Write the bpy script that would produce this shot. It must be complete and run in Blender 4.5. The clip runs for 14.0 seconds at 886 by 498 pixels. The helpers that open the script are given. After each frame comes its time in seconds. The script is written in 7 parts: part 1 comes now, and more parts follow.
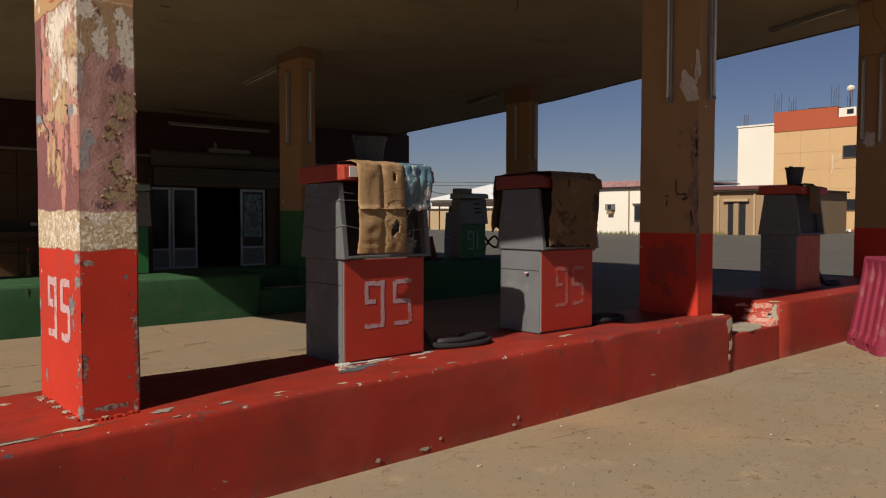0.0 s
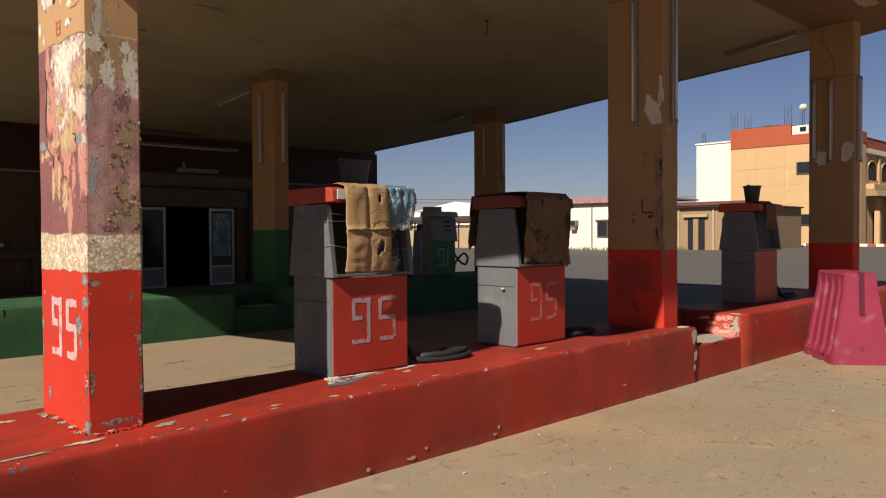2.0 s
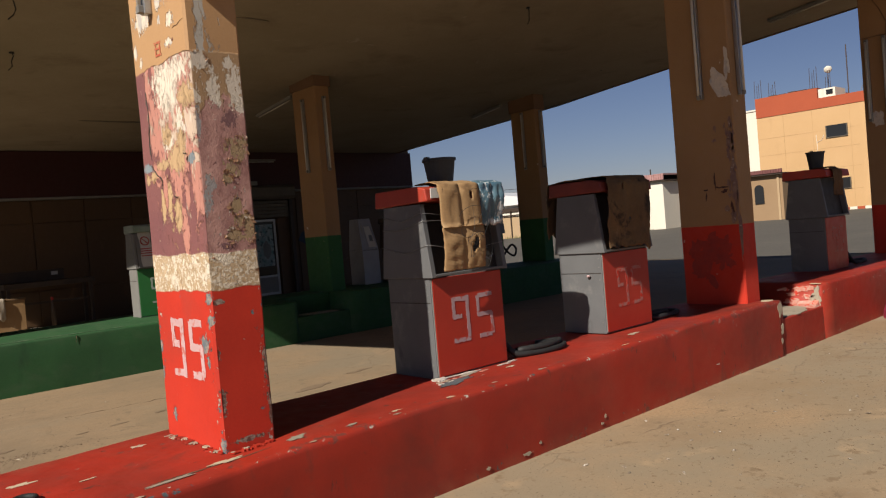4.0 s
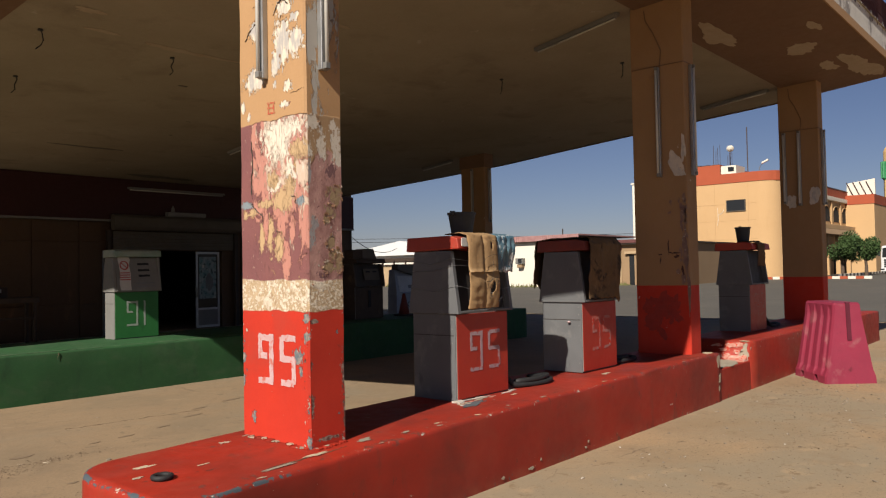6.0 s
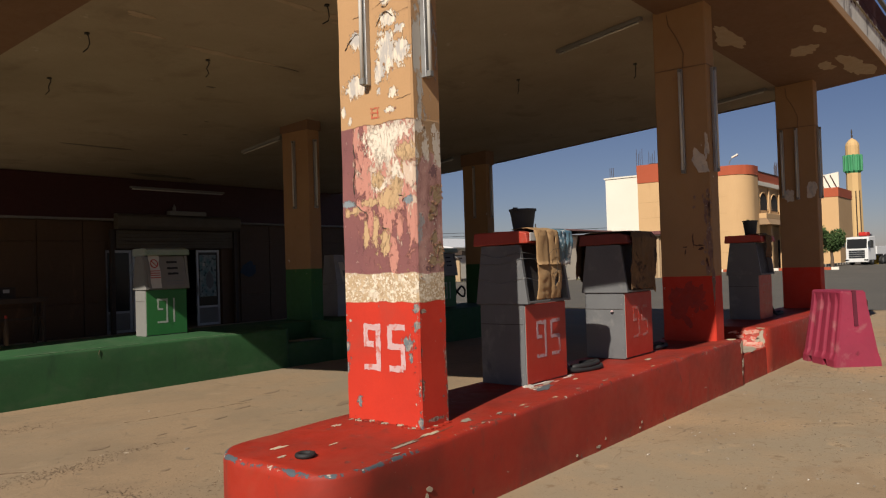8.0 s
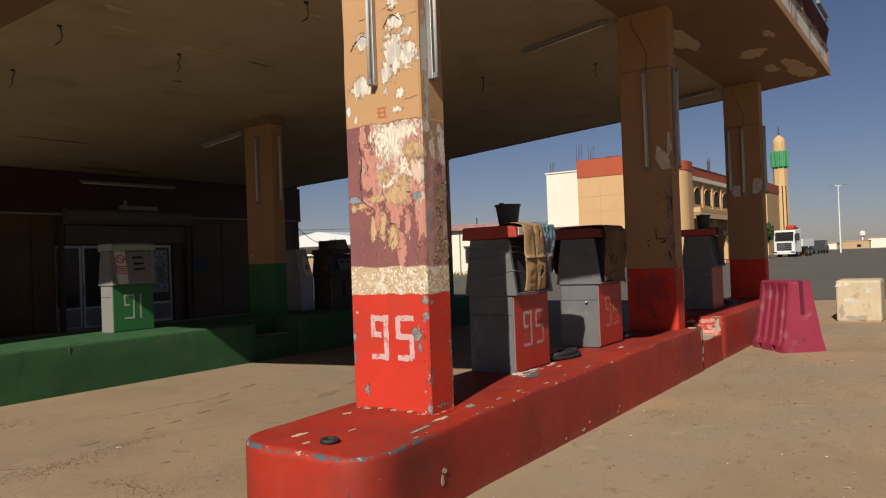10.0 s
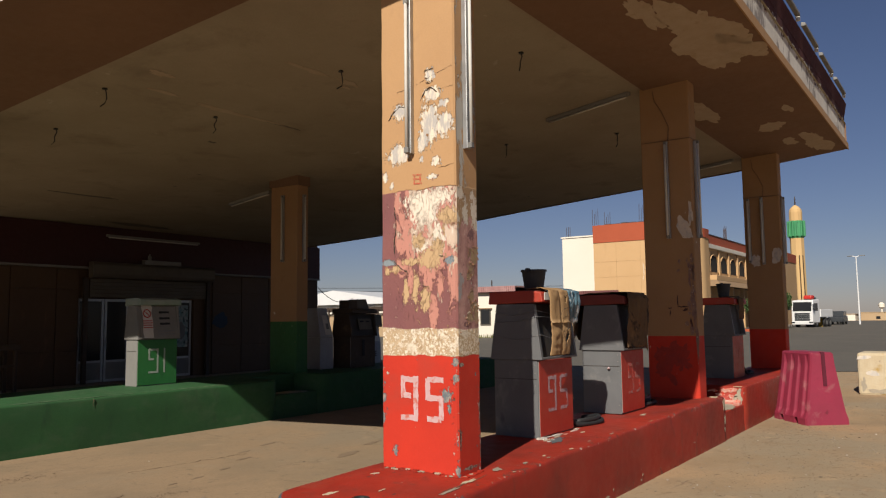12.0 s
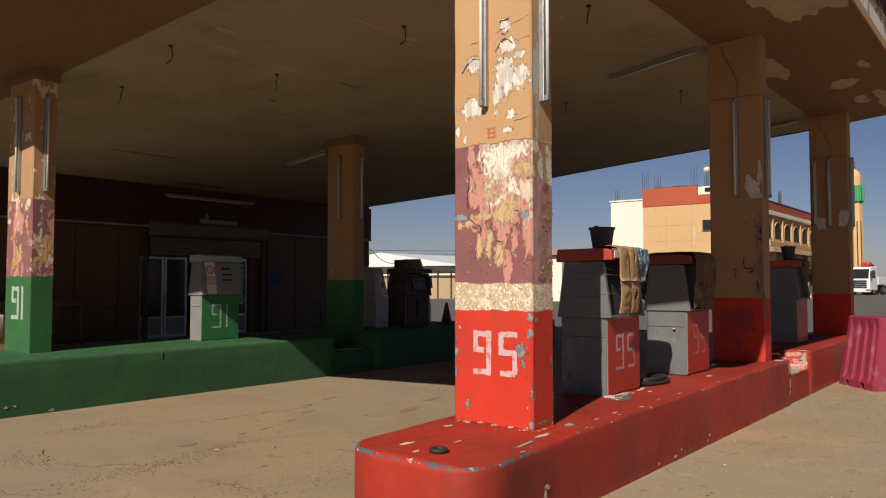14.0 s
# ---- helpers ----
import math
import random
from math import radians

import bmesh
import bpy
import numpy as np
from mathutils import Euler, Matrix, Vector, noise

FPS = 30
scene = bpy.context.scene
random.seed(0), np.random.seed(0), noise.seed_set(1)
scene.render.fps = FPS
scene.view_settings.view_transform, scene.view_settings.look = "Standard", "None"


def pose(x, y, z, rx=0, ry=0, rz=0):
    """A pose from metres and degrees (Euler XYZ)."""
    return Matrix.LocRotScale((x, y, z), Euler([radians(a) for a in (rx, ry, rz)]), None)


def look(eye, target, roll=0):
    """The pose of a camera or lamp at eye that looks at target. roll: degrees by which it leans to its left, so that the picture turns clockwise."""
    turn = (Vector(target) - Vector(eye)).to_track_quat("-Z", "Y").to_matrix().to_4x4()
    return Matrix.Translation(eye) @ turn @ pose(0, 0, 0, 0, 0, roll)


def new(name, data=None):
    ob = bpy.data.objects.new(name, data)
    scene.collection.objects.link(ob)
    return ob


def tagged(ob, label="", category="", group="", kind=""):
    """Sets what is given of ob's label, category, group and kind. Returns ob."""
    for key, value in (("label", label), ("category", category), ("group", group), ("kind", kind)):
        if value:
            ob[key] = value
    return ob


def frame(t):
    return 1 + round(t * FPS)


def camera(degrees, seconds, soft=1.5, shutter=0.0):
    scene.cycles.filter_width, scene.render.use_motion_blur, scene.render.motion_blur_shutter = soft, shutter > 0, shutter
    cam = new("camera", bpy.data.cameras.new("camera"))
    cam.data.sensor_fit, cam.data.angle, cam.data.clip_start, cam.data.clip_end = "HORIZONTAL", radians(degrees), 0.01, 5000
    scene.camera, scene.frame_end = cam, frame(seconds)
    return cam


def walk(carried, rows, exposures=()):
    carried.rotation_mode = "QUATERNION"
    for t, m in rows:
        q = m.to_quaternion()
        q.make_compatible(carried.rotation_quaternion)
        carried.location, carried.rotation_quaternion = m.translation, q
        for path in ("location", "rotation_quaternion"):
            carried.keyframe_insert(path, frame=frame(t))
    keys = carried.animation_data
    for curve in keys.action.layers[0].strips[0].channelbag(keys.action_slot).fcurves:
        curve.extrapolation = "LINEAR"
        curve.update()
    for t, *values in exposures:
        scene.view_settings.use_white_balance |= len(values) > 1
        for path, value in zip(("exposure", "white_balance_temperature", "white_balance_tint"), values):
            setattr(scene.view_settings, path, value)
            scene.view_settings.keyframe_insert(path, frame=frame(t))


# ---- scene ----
cam = camera(59.9, 14.0, 1.2)
PATH = [
    (0, (-0.002, 0.027, 1.648), (1.329, 1.518, 1.564), 0.1),
    (0.5, (-0.264, -0.044, 1.662), (1.111, 1.404, 1.547), -0.4),
    (1, (-0.314, -0.076, 1.667), (1.085, 1.351, 1.592), -0.2),
    (1.5, (-0.301, -0.085, 1.665), (1.099, 1.342, 1.618), -0.2),
    (2, (-0.302, -0.087, 1.667), (1.098, 1.341, 1.627), -0.3),
    (2.5, (-0.314, -0.077, 1.672), (1.067, 1.369, 1.656), -0.1),
    (3, (-0.367, 0.001, 1.676), (0.99, 1.47, 1.657), -1.3),
    (3.5, (-0.48, 0.174, 1.67), (0.831, 1.684, 1.618), -3.4),
    (4, (-0.638, 0.334, 1.693), (0.715, 1.807, 1.642), -4.9),
    (4.2, (-0.762, 0.325, 1.706), (0.616, 1.774, 1.669), -4.9),
    (6.3, (-2.158, 0.337, 1.714), (-0.634, 1.63, 1.774), -1.0),
    (6.5, (-2.234, 0.401, 1.699), (-0.72, 1.707, 1.752), -1.0),
    (7, (-2.425, 0.636, 1.68), (-0.952, 1.988, 1.733), -1.8),
    (7.5, (-2.627, 0.753, 1.691), (-1.113, 2.059, 1.744), -2.1),
    (8, (-2.924, 0.782, 1.712), (-1.35, 2.015, 1.758), -1.8),
    (8.2, (-3.029, 0.777, 1.726), (-1.455, 2.01, 1.776), -1.8),
    (10.3, (-3.514, 1.046, 1.723), (-1.839, 2.138, 1.75), -2.0),
    (10.5, (-3.579, 1.036, 1.728), (-1.912, 2.141, 1.774), -1.6),
    (11, (-3.634, 1.042, 1.755), (-1.991, 2.176, 1.874), -1.2),
    (11.5, (-3.64, 1.025, 1.753), (-1.982, 2.131, 1.919), -1.2),
    (12, (-3.644, 1.051, 1.738), (-2.002, 2.178, 1.923), -0.7),
    (12.5, (-3.671, 1.068, 1.74), (-2.035, 2.207, 1.913), -0.4),
    (13, (-3.682, 1.111, 1.726), (-2.061, 2.271, 1.897), -0.0),
    (13.5, (-3.721, 1.164, 1.699), (-2.122, 2.356, 1.845), -0.1),
    (14, (-3.745, 1.261, 1.672), (-2.166, 2.486, 1.763), 0.0),
]
EXPOSURES = [(0, -.07), (0.5, .02), (1, .23), (1.5, .29), (2, .32), (2.5, .27), (3, .29), (3.5, .2), (4, .2), (6.5, .25), (7, .13),
             (7.5, .15), (8, .09), (10.5, .06), (11.5, .08), (12, .1), (13, .08), (14, .15)]
walk(cam, [(t, look(eye, target, roll)) for t, eye, target, roll in PATH], EXPOSURES)

# ---- world, sun, exposure ----
SUN_DIR = Vector((1.295, 0.29, -1.0)).normalized()      # the way the light travels
scene.view_settings.exposure = 0.15
world = bpy.data.worlds.new("sky")
scene.world = world
world.use_nodes = True
wt = world.node_tree
sky = wt.nodes.new("ShaderNodeTexSky")
sky.sky_type = "NISHITA"
sky.sun_disc = False
sky.sun_elevation = math.asin(-SUN_DIR.z)
sky.sun_rotation = math.atan2(-SUN_DIR.x, -SUN_DIR.y)
sky.altitude = 600
sky.air_density, sky.dust_density, sky.ozone_density = 1.0, 0.5, 4.0
tint = wt.nodes.new("ShaderNodeMix")
tint.data_type, tint.blend_type = "RGBA", "MULTIPLY"
tint.inputs[0].default_value = 1.0
tint.inputs[7].default_value = (1.09, 0.95, 1.05, 1)
wt.links.new(sky.outputs[0], tint.inputs[6])
wt.links.new(tint.outputs[2], wt.nodes["Background"].inputs[0])
wt.nodes["Background"].inputs[1].default_value = 0.040
sun = new("sun", bpy.data.lights.new("sun", "SUN"))
sun.data.energy, sun.data.angle, sun.data.color = 6.2, radians(0.5), (1.0, 0.925, 0.82)
sun.rotation_mode = "QUATERNION"
sun.rotation_quaternion = SUN_DIR.to_track_quat("-Z", "Y")


# ---- materials ----
class Tree:
    def __init__(self, name):
        self.m = bpy.data.materials.new(name)
        self.m.use_nodes = True
        self.t = self.m.node_tree
        self.b = self.t.nodes["Principled BSDF"]
        self.pos = self.n("ShaderNodeNewGeometry").outputs["Position"]

    def n(self, kind, **inputs):
        nd = self.t.nodes.new(kind)
        for k, v in inputs.items():
            self.put(nd.inputs[k], v)
        return nd

    def put(self, sock, v):
        if isinstance(v, bpy.types.NodeSocket):
            self.t.links.new(v, sock)
        elif isinstance(v, tuple) and len(v) == 3 and sock.type == "RGBA":
            sock.default_value = (*v, 1)
        else:
            sock.default_value = v

    def noise(self, scale, detail=5.0, rough=0.6, stretch=(1, 1, 1), shift=0.0, distort=0.0):
        mp = self.n("ShaderNodeMapping", Vector=self.pos, Scale=tuple(scale * a for a in stretch), Location=(shift, shift * 1.7, shift * 0.6))
        return self.n("ShaderNodeTexNoise", Vector=mp.outputs[0], Scale=1.0, Detail=detail, Roughness=rough, Distortion=distort).outputs["Fac"]

    def ramp(self, fac, lo, hi):
        nd = self.n("ShaderNodeMapRange")
        for i, v in ((0, fac), (1, lo), (2, hi)):
            self.put(nd.inputs[i], v)
        return nd.outputs[0]

    def mix(self, fac, a, b):
        nd = self.t.nodes.new("ShaderNodeMix")
        nd.data_type = "RGBA"
        self.put(nd.inputs[0], fac)
        self.put(nd.inputs[6], a)
        self.put(nd.inputs[7], b)
        return nd.outputs[2]

    def math(self, op, a, b=0.0):
        nd = self.t.nodes.new("ShaderNodeMath")
        nd.operation = op
        self.put(nd.inputs[0], a)
        self.put(nd.inputs[1], b)
        return nd.outputs[0]

    def axis(self, i):
        return self.n("ShaderNodeSeparateXYZ", Vector=self.pos).outputs[i]


def shade(c, k):
    return tuple(min(1.0, a * k) for a in c)


REFLECT_SCALE = 0.74     # one reflectance scale for the whole place, lowered so the shade comes out deeper


def layer(t, c, c2=None, s=2.0, spots=(), grain=0.12, fine=70.0, shift=0.0, tooth=0.35):
    """A paint or stone layer: two tones, fine grain and spots with edges of their own. Returns colour and height."""
    c, c2 = shade(c, REFLECT_SCALE), shade(c2, REFLECT_SCALE) if c2 else None
    spots = [(shade(sp[0], REFLECT_SCALE), *sp[1:]) for sp in spots]
    col = t.mix(t.ramp(t.noise(s, 6, shift=shift), 0.35, 0.65), c, c2 or shade(c, 0.75))
    g = t.noise(fine, 3, 0.7, shift=shift)
    col = t.mix(t.ramp(g, 0.3, 0.7), t.mix(grain * 2, col, shade(c, 0.45)), t.mix(grain, col, shade(c, 1.5)))
    height = t.math("MULTIPLY", g, tooth)
    for k, (sc, scale, lo, hi, stretch, lift) in enumerate(spots):
        f = t.ramp(t.noise(scale, 7, 0.62, stretch, shift + 3.1 * k + 5, 0.3), lo, hi)
        col = t.mix(f, col, sc)
        height = t.math("ADD", height, t.math("MULTIPLY", f, lift))
    return col, height


def finish(t, col, height, rough, bump, metal=0.0, dist=0.01, spec=0.35):
    t.put(t.b.inputs["Base Color"], col)
    t.put(t.b.inputs["Metallic"], metal)
    t.put(t.b.inputs["Specular IOR Level"], spec)
    r = t.ramp(t.noise(9, 4, shift=2.2), 0.3, 0.7)
    t.put(t.b.inputs["Roughness"], t.math("ADD", t.math("MULTIPLY", r, 0.18), rough - 0.09))
    if bump:
        bp = t.n("ShaderNodeBump", Strength=bump, Distance=dist, Height=height)
        t.put(t.b.inputs["Normal"], bp.outputs[0])
    return t.m


def mat(name, c, c2=None, s=2.0, rough=0.7, bump=0.3, spots=(), grain=0.12, fine=70.0, metal=0.0, dist=0.006, spec=0.35, shift=0.0):
    t = Tree(name)
    col, height = layer(t, c, c2, s, spots, grain, fine, shift)
    return finish(t, col, height, rough, bump, metal, dist, spec)


def zoned(name, zones, rough=0.75, bump=0.6, jitter=0.03, dist=0.012, shift=0.0):
    """Paint in bands up a post: zones of (upper height, layer settings) from below."""
    t = Tree(name)
    z = t.math("ADD", t.axis(2), t.math("MULTIPLY", t.math("SUBTRACT", t.noise(7, 5, shift=shift), 0.5), jitter * 2))
    col, height = layer(t, shift=shift, **zones[0][1])
    for (top, _), (_, spec) in zip(zones, zones[1:]):
        c, h = layer(t, shift=shift, **spec)
        f = t.ramp(z, top - 0.004, top + 0.004)
        col = t.mix(f, col, c)
        height = t.math("ADD", t.math("MULTIPLY", height, t.math("SUBTRACT", 1.0, f)), t.math("MULTIPLY", h, f))
    return finish(t, col, height, rough, bump, 0.0, dist)


ONE = (1, 1, 1)
RED, RED2 = (0.62, 0.036, 0.013), (0.52, 0.030, 0.012)
GREEN, GREEN2 = (0.035, 0.145, 0.042), (0.03, 0.115, 0.036)
TAN, TAN2 = (0.45, 0.262, 0.122), (0.41, 0.237, 0.11)
MAUVE, PINK, CREAM = (0.27, 0.105, 0.095), (0.56, 0.25, 0.19), (0.66, 0.55, 0.42)
chips = [((0.55, 0.50, 0.42), 9, 0.71, 0.72, ONE, -0.8), ((0.15, 0.18, 0.19), 5, 0.73, 0.74, ONE, -0.5), ((0.40, 0.045, 0.025), 1.6, 0.55, 0.8, ONE, 0.0)]
red_l = dict(c=RED, c2=RED2, s=1.7, spots=chips, grain=0.05, tooth=0.08)
green_l = dict(c=GREEN, c2=GREEN2, s=1.7, spots=[((0.30, 0.34, 0.20), 8, 0.70, 0.72, ONE, -0.6), ((0.34, 0.28, 0.10), 14, 0.68, 0.70, (1, 1, 0.5), -0.3)], grain=0.08)
# TAN taken down: the canopy's shade on these posts is put into the colour.
tan_l = dict(c=shade(TAN, 0.88), c2=shade(TAN2, 0.86), s=1.2, spots=[((0.66, 0.60, 0.50), 5, 0.71, 0.72, ONE, -0.8), ((0.25, 0.13, 0.08), 3.0, 0.66, 0.80, ONE, 0.0)], grain=0.06)
plaster_l = dict(c=(0.56, 0.40, 0.23), c2=(0.66, 0.50, 0.32), s=9, spots=[((0.90, 0.79, 0.62), 46, 0.50, 0.57, ONE, 0.3), ((0.88, 0.78, 0.62), 7, 0.54, 0.64, (1, 1, 1.6), 0.2), ((0.50, 0.34, 0.19), 28, 0.60, 0.64, ONE, -0.2), ((0.16, 0.09, 0.05), 19, 0.715, 0.73, ONE, -1.0)], grain=0.2)
peel_l = dict(c=MAUVE, c2=(0.23, 0.10, 0.10), s=3, grain=0.08, spots=[
    (PINK, 3.2, 0.50, 0.53, (1, 1, 0.55), -0.9), (CREAM, 5.2, 0.56, 0.62, (1, 1, 0.6), -0.3),
    ((0.56, 0.33, 0.13), 4.3, 0.585, 0.60, (1, 1, 0.8), 1.3), ((0.30, 0.36, 0.40), 6.0, 0.70, 0.715, ONE, 0.2), (CREAM, 26, 0.68, 0.70, (1, 1, 0.5), -0.4)])
flake_l = dict(c=TAN, c2=TAN2, s=2, grain=0.06, spots=[
    ((0.74, 0.64, 0.52), 4.2, 0.575, 0.585, (1, 1, 0.6), -1.2), ((0.52, 0.52, 0.52), 9.0, 0.64, 0.66, (1, 1, 0.5), -0.6), ((0.45, 0.06, 0.03), 8, 0.72, 0.73, ONE, 0)])


SCARS = (
    ("cream", (0.84, 0.72, 0.58), [(4.60, 2.60, 0.13, 0.12), (4.53, 2.70, 0.24, 0.07), (4.62, 2.32, 0.06, 0.05), (4.45, 2.42, 0.05, 0.09)]),
    ("ochre", (0.58, 0.385, 0.205), [(4.36, 2.54, 0.09, 0.07), (4.644, 2.37, 0.055, 0.065), (4.524, 2.226, 0.12, 0.08), (4.45, 2.30, 0.06, 0.07), (4.727, 2.206, 0.09, 0.03), (4.763, 1.96, 0.03, 0.10), (4.67, 1.99, 0.04, 0.13), (4.57, 1.90, 0.05, 0.10), (4.95, 2.14, 0.03, 0.03), (4.864, 2.15, 0.045, 0.03)]),
    ("pink", PINK, [(4.497, 1.80, 0.045, 0.16), (4.43, 2.03, 0.04, 0.12), (4.72, 2.06, 0.03, 0.12)]),
    ("blue", (0.25, 0.295, 0.315), [(4.95, 2.206, 0.07, 0.028), (4.343, 2.199, 0.045, 0.035)]))
BARE = [(4.515, 3.687, 0.045, 0.06), (4.497, 3.533, 0.10, 0.06), (4.82, 3.43, 0.065, 0.075), (4.39, 3.44, 0.05, 0.035), (4.515, 3.30, 0.09, 0.17), (4.38, 3.27, 0.08, 0.10), (4.59, 3.18, 0.05, 0.10), (4.83, 3.08, 0.12, 0.08), (4.46, 2.99, 0.05, 0.04), (4.49, 2.867, 0.05, 0.025), (4.975, 2.914, 0.03, 0.038), (4.90, 2.83, 0.022, 0.033), (4.60, 3.02, 0.018, 0.03)]
FLANK = (
    ((0.70, 0.61, 0.50), -0.5, [(1.297, 2.727, 0.05, 0.055), (1.378, 2.58, 0.04, 0.09), (1.503, 2.61, 0.045, 0.10), (1.27, 2.54, 0.025, 0.05), (1.53, 2.50, 0.03, 0.06), (1.48, 2.72, 0.03, 0.03)]),
    ((0.37, 0.34, 0.33), -0.2, [(1.28, 1.95, 0.025, 0.10), (1.265, 2.39, 0.02, 0.08), (1.30, 2.05, 0.03, 0.04)]),
    ((0.20, 0.10, 0.10), 0.1, [(1.378, 1.705, 0.05, 0.025), (1.453, 2.41, 0.04, 0.05)]),
    ((0.36, 0.25, 0.14), 1.2, [(1.48, 2.245, 0.07, 0.07), (1.44, 2.14, 0.045, 0.05), (1.516, 2.29, 0.04, 0.03), (1.41, 2.08, 0.03, 0.04), (1.447, 1.925, 0.04, 0.05), (1.48, 1.84, 0.05, 0.05), (1.416, 1.76, 0.05, 0.04), (1.516, 1.79, 0.04, 0.07)]))
CHIPS = [(4.385, 1.17, 0.055, 0.045), (4.305, 1.42, 0.03, 0.04), (4.31, 1.30, 0.03, 0.04), (4.99, 1.13, 0.025, 0.03), (5.0, 0.97, 0.02, 0.05), (4.36, 1.06, 0.022, 0.04), (4.88, 0.72, 0.03, 0.04), (4.29, 0.62, 0.03, 0.03)]


def patches_on(t, spots, mask, seed, ragged=0.9, along=1):
    """Where paint has come away round given places (x or y, z, half width, half height) of one side of the post, with torn edges."""
    dist = None
    for cy, cz, a, b in spots:
        v = t.n("ShaderNodeVectorMath")
        v.operation = "MULTIPLY_ADD"
        t.put(v.inputs[0], t.pos)
        v.inputs[1].default_value = (1 / a, 0, 1 / b) if along == 0 else (0, 1 / a, 1 / b)
        v.inputs[2].default_value = (-cy / a, 0, -cz / b) if along == 0 else (0, -cy / a, -cz / b)
        ln = t.n("ShaderNodeVectorMath")
        ln.operation = "LENGTH"
        t.put(ln.inputs[0], v.outputs[0])
        dist = t.math("MINIMUM", dist, ln.outputs["Value"]) if dist else ln.outputs["Value"]
    rough = t.math("ADD", t.math("MULTIPLY", t.math("SUBTRACT", t.noise(17, 9, 0.72, (1, 1, 0.55), seed), 0.5), ragged * 2.4), dist)
    rough = t.math("ADD", t.math("MULTIPLY", t.math("SUBTRACT", t.noise(60, 6, 0.7, (1, 1, 0.5), seed + 3), 0.5), ragged * 3.0), rough)
    return t.math("MULTIPLY", t.ramp(rough, 0.98, 0.92), mask)


def peeled_post(name):
    """The near post: red base, raw plaster band, mauve undercoat with pink and cream scars, flaking tan top."""
    t = Tree(name)
    y, z = t.axis(1), t.axis(2)
    zj = t.math("ADD", z, t.math("MULTIPLY", t.math("SUBTRACT", t.noise(6, 6, shift=0.4), 0.5), 0.06))
    mid = t.math("SUBTRACT", 1.0, t.math("DIVIDE", t.math("ABSOLUTE", t.math("SUBTRACT", y, 4.47)), 0.40))
    front = t.ramp(t.axis(0), 1.255, 1.262)
    side = t.math("SUBTRACT", 1.0, front)
    mid = t.math("SUBTRACT", mid, t.math("MULTIPLY", front, 0.42))
    high = t.ramp(z, 1.80, 2.35)

    def grown(scale, stretch, shift, a, b, lo, hi, detail=8):
        n = t.noise(scale * 1.35, detail + 3, 0.70, stretch, shift, 0.5)
        return t.ramp(t.math("ADD", n, t.math("ADD", t.math("MULTIPLY", mid, a), t.math("MULTIPLY", high, b))), lo, hi)

    red, rh = layer(t, shift=0.4, **red_l)
    x = t.axis(0)

    def away(cx, cy):
        return t.math("ADD", t.math("ABSOLUTE", t.math("SUBTRACT", x, cx)), t.math("ABSOLUTE", t.math("SUBTRACT", y, cy)))
    rim = t.ramp(t.math("MINIMUM", away(1.24, 4.28), t.math("MINIMUM", away(1.56, 4.28), away(1.24, 5.015))), 0.11, 0.0)
    for c, scale, lo, k in (((0.15, 0.175, 0.19), 14, 0.70, 61), ((0.56, 0.50, 0.42), 15, 0.69, 67), ((0.17, 0.06, 0.045), 19, 0.70, 71)):
        f = t.ramp(t.math("ADD", t.noise(scale, 8, 0.7, (1, 1, 0.8), k), t.math("MULTIPLY", rim, 0.11)), lo, lo + 0.01)
        red = t.mix(f, red, shade(c, REFLECT_SCALE))
        rh = t.math("SUBTRACT", rh, t.math("MULTIPLY", f, 0.8))
    plas, ph = layer(t, shift=0.4, **plaster_l)
    # Tan raised above the other posts': sunlight on this one is in the colour.
    top, th = layer(t, c=(0.53, 0.31, 0.145), c2=(0.49, 0.285, 0.135), s=1.2, spots=[((0.66, 0.60, 0.50), 7, 0.73, 0.74, ONE, -0.8), ((0.40, 0.22, 0.11), 3.0, 0.62, 0.80, ONE, 0.0)], grain=0.05, shift=0.4, tooth=0.12)
    gone = patches_on(t, BARE, side, 91)
    pale = t.mix(t.ramp(t.noise(20, 8, 0.7, (1, 1, 0.25), 95), 0.44, 0.56), shade((0.84, 0.72, 0.56), REFLECT_SCALE), shade((0.50, 0.46, 0.42), REFLECT_SCALE))
    top, th = t.mix(gone, top, pale), t.math("SUBTRACT", th, t.math("MULTIPLY", gone, 1.3))
    ends = t.math("MULTIPLY", front, t.ramp(t.noise(5, 9, 0.7, (1, 1, 0.35), 97), 0.54, 0.56))
    top, th = t.mix(ends, top, shade((0.50, 0.46, 0.40), REFLECT_SCALE)), t.math("SUBTRACT", th, t.math("MULTIPLY", ends, 1.3))
    chip = patches_on(t, CHIPS, side, 93, 1.1)
    red, rh = t.mix(chip, red, t.mix(t.ramp(t.noise(40, 4), 0.45, 0.6), shade((0.14, 0.17, 0.185), REFLECT_SCALE), shade((0.36, 0.30, 0.25), REFLECT_SCALE))), t.math("SUBTRACT", rh, chip)
    worn = patches_on(t, [(1.545, 1.02, 0.022, 0.11), (1.55, 0.76, 0.018, 0.10), (1.265, 0.86, 0.016, 0.06), (1.27, 1.40, 0.05, 0.012), (1.26, 1.12, 0.012, 0.04), (1.40, 0.62, 0.10, 0.012)], front, 131, 1.1, 0)
    red, rh = t.mix(worn, red, t.mix(t.ramp(t.noise(45, 4), 0.45, 0.6), shade((0.16, 0.07, 0.05), REFLECT_SCALE), shade((0.40, 0.32, 0.26), REFLECT_SCALE))), t.math("SUBTRACT", rh, worn)
    col, h = layer(t, MAUVE, (0.22, 0.085, 0.085), 3, (), 0.08)
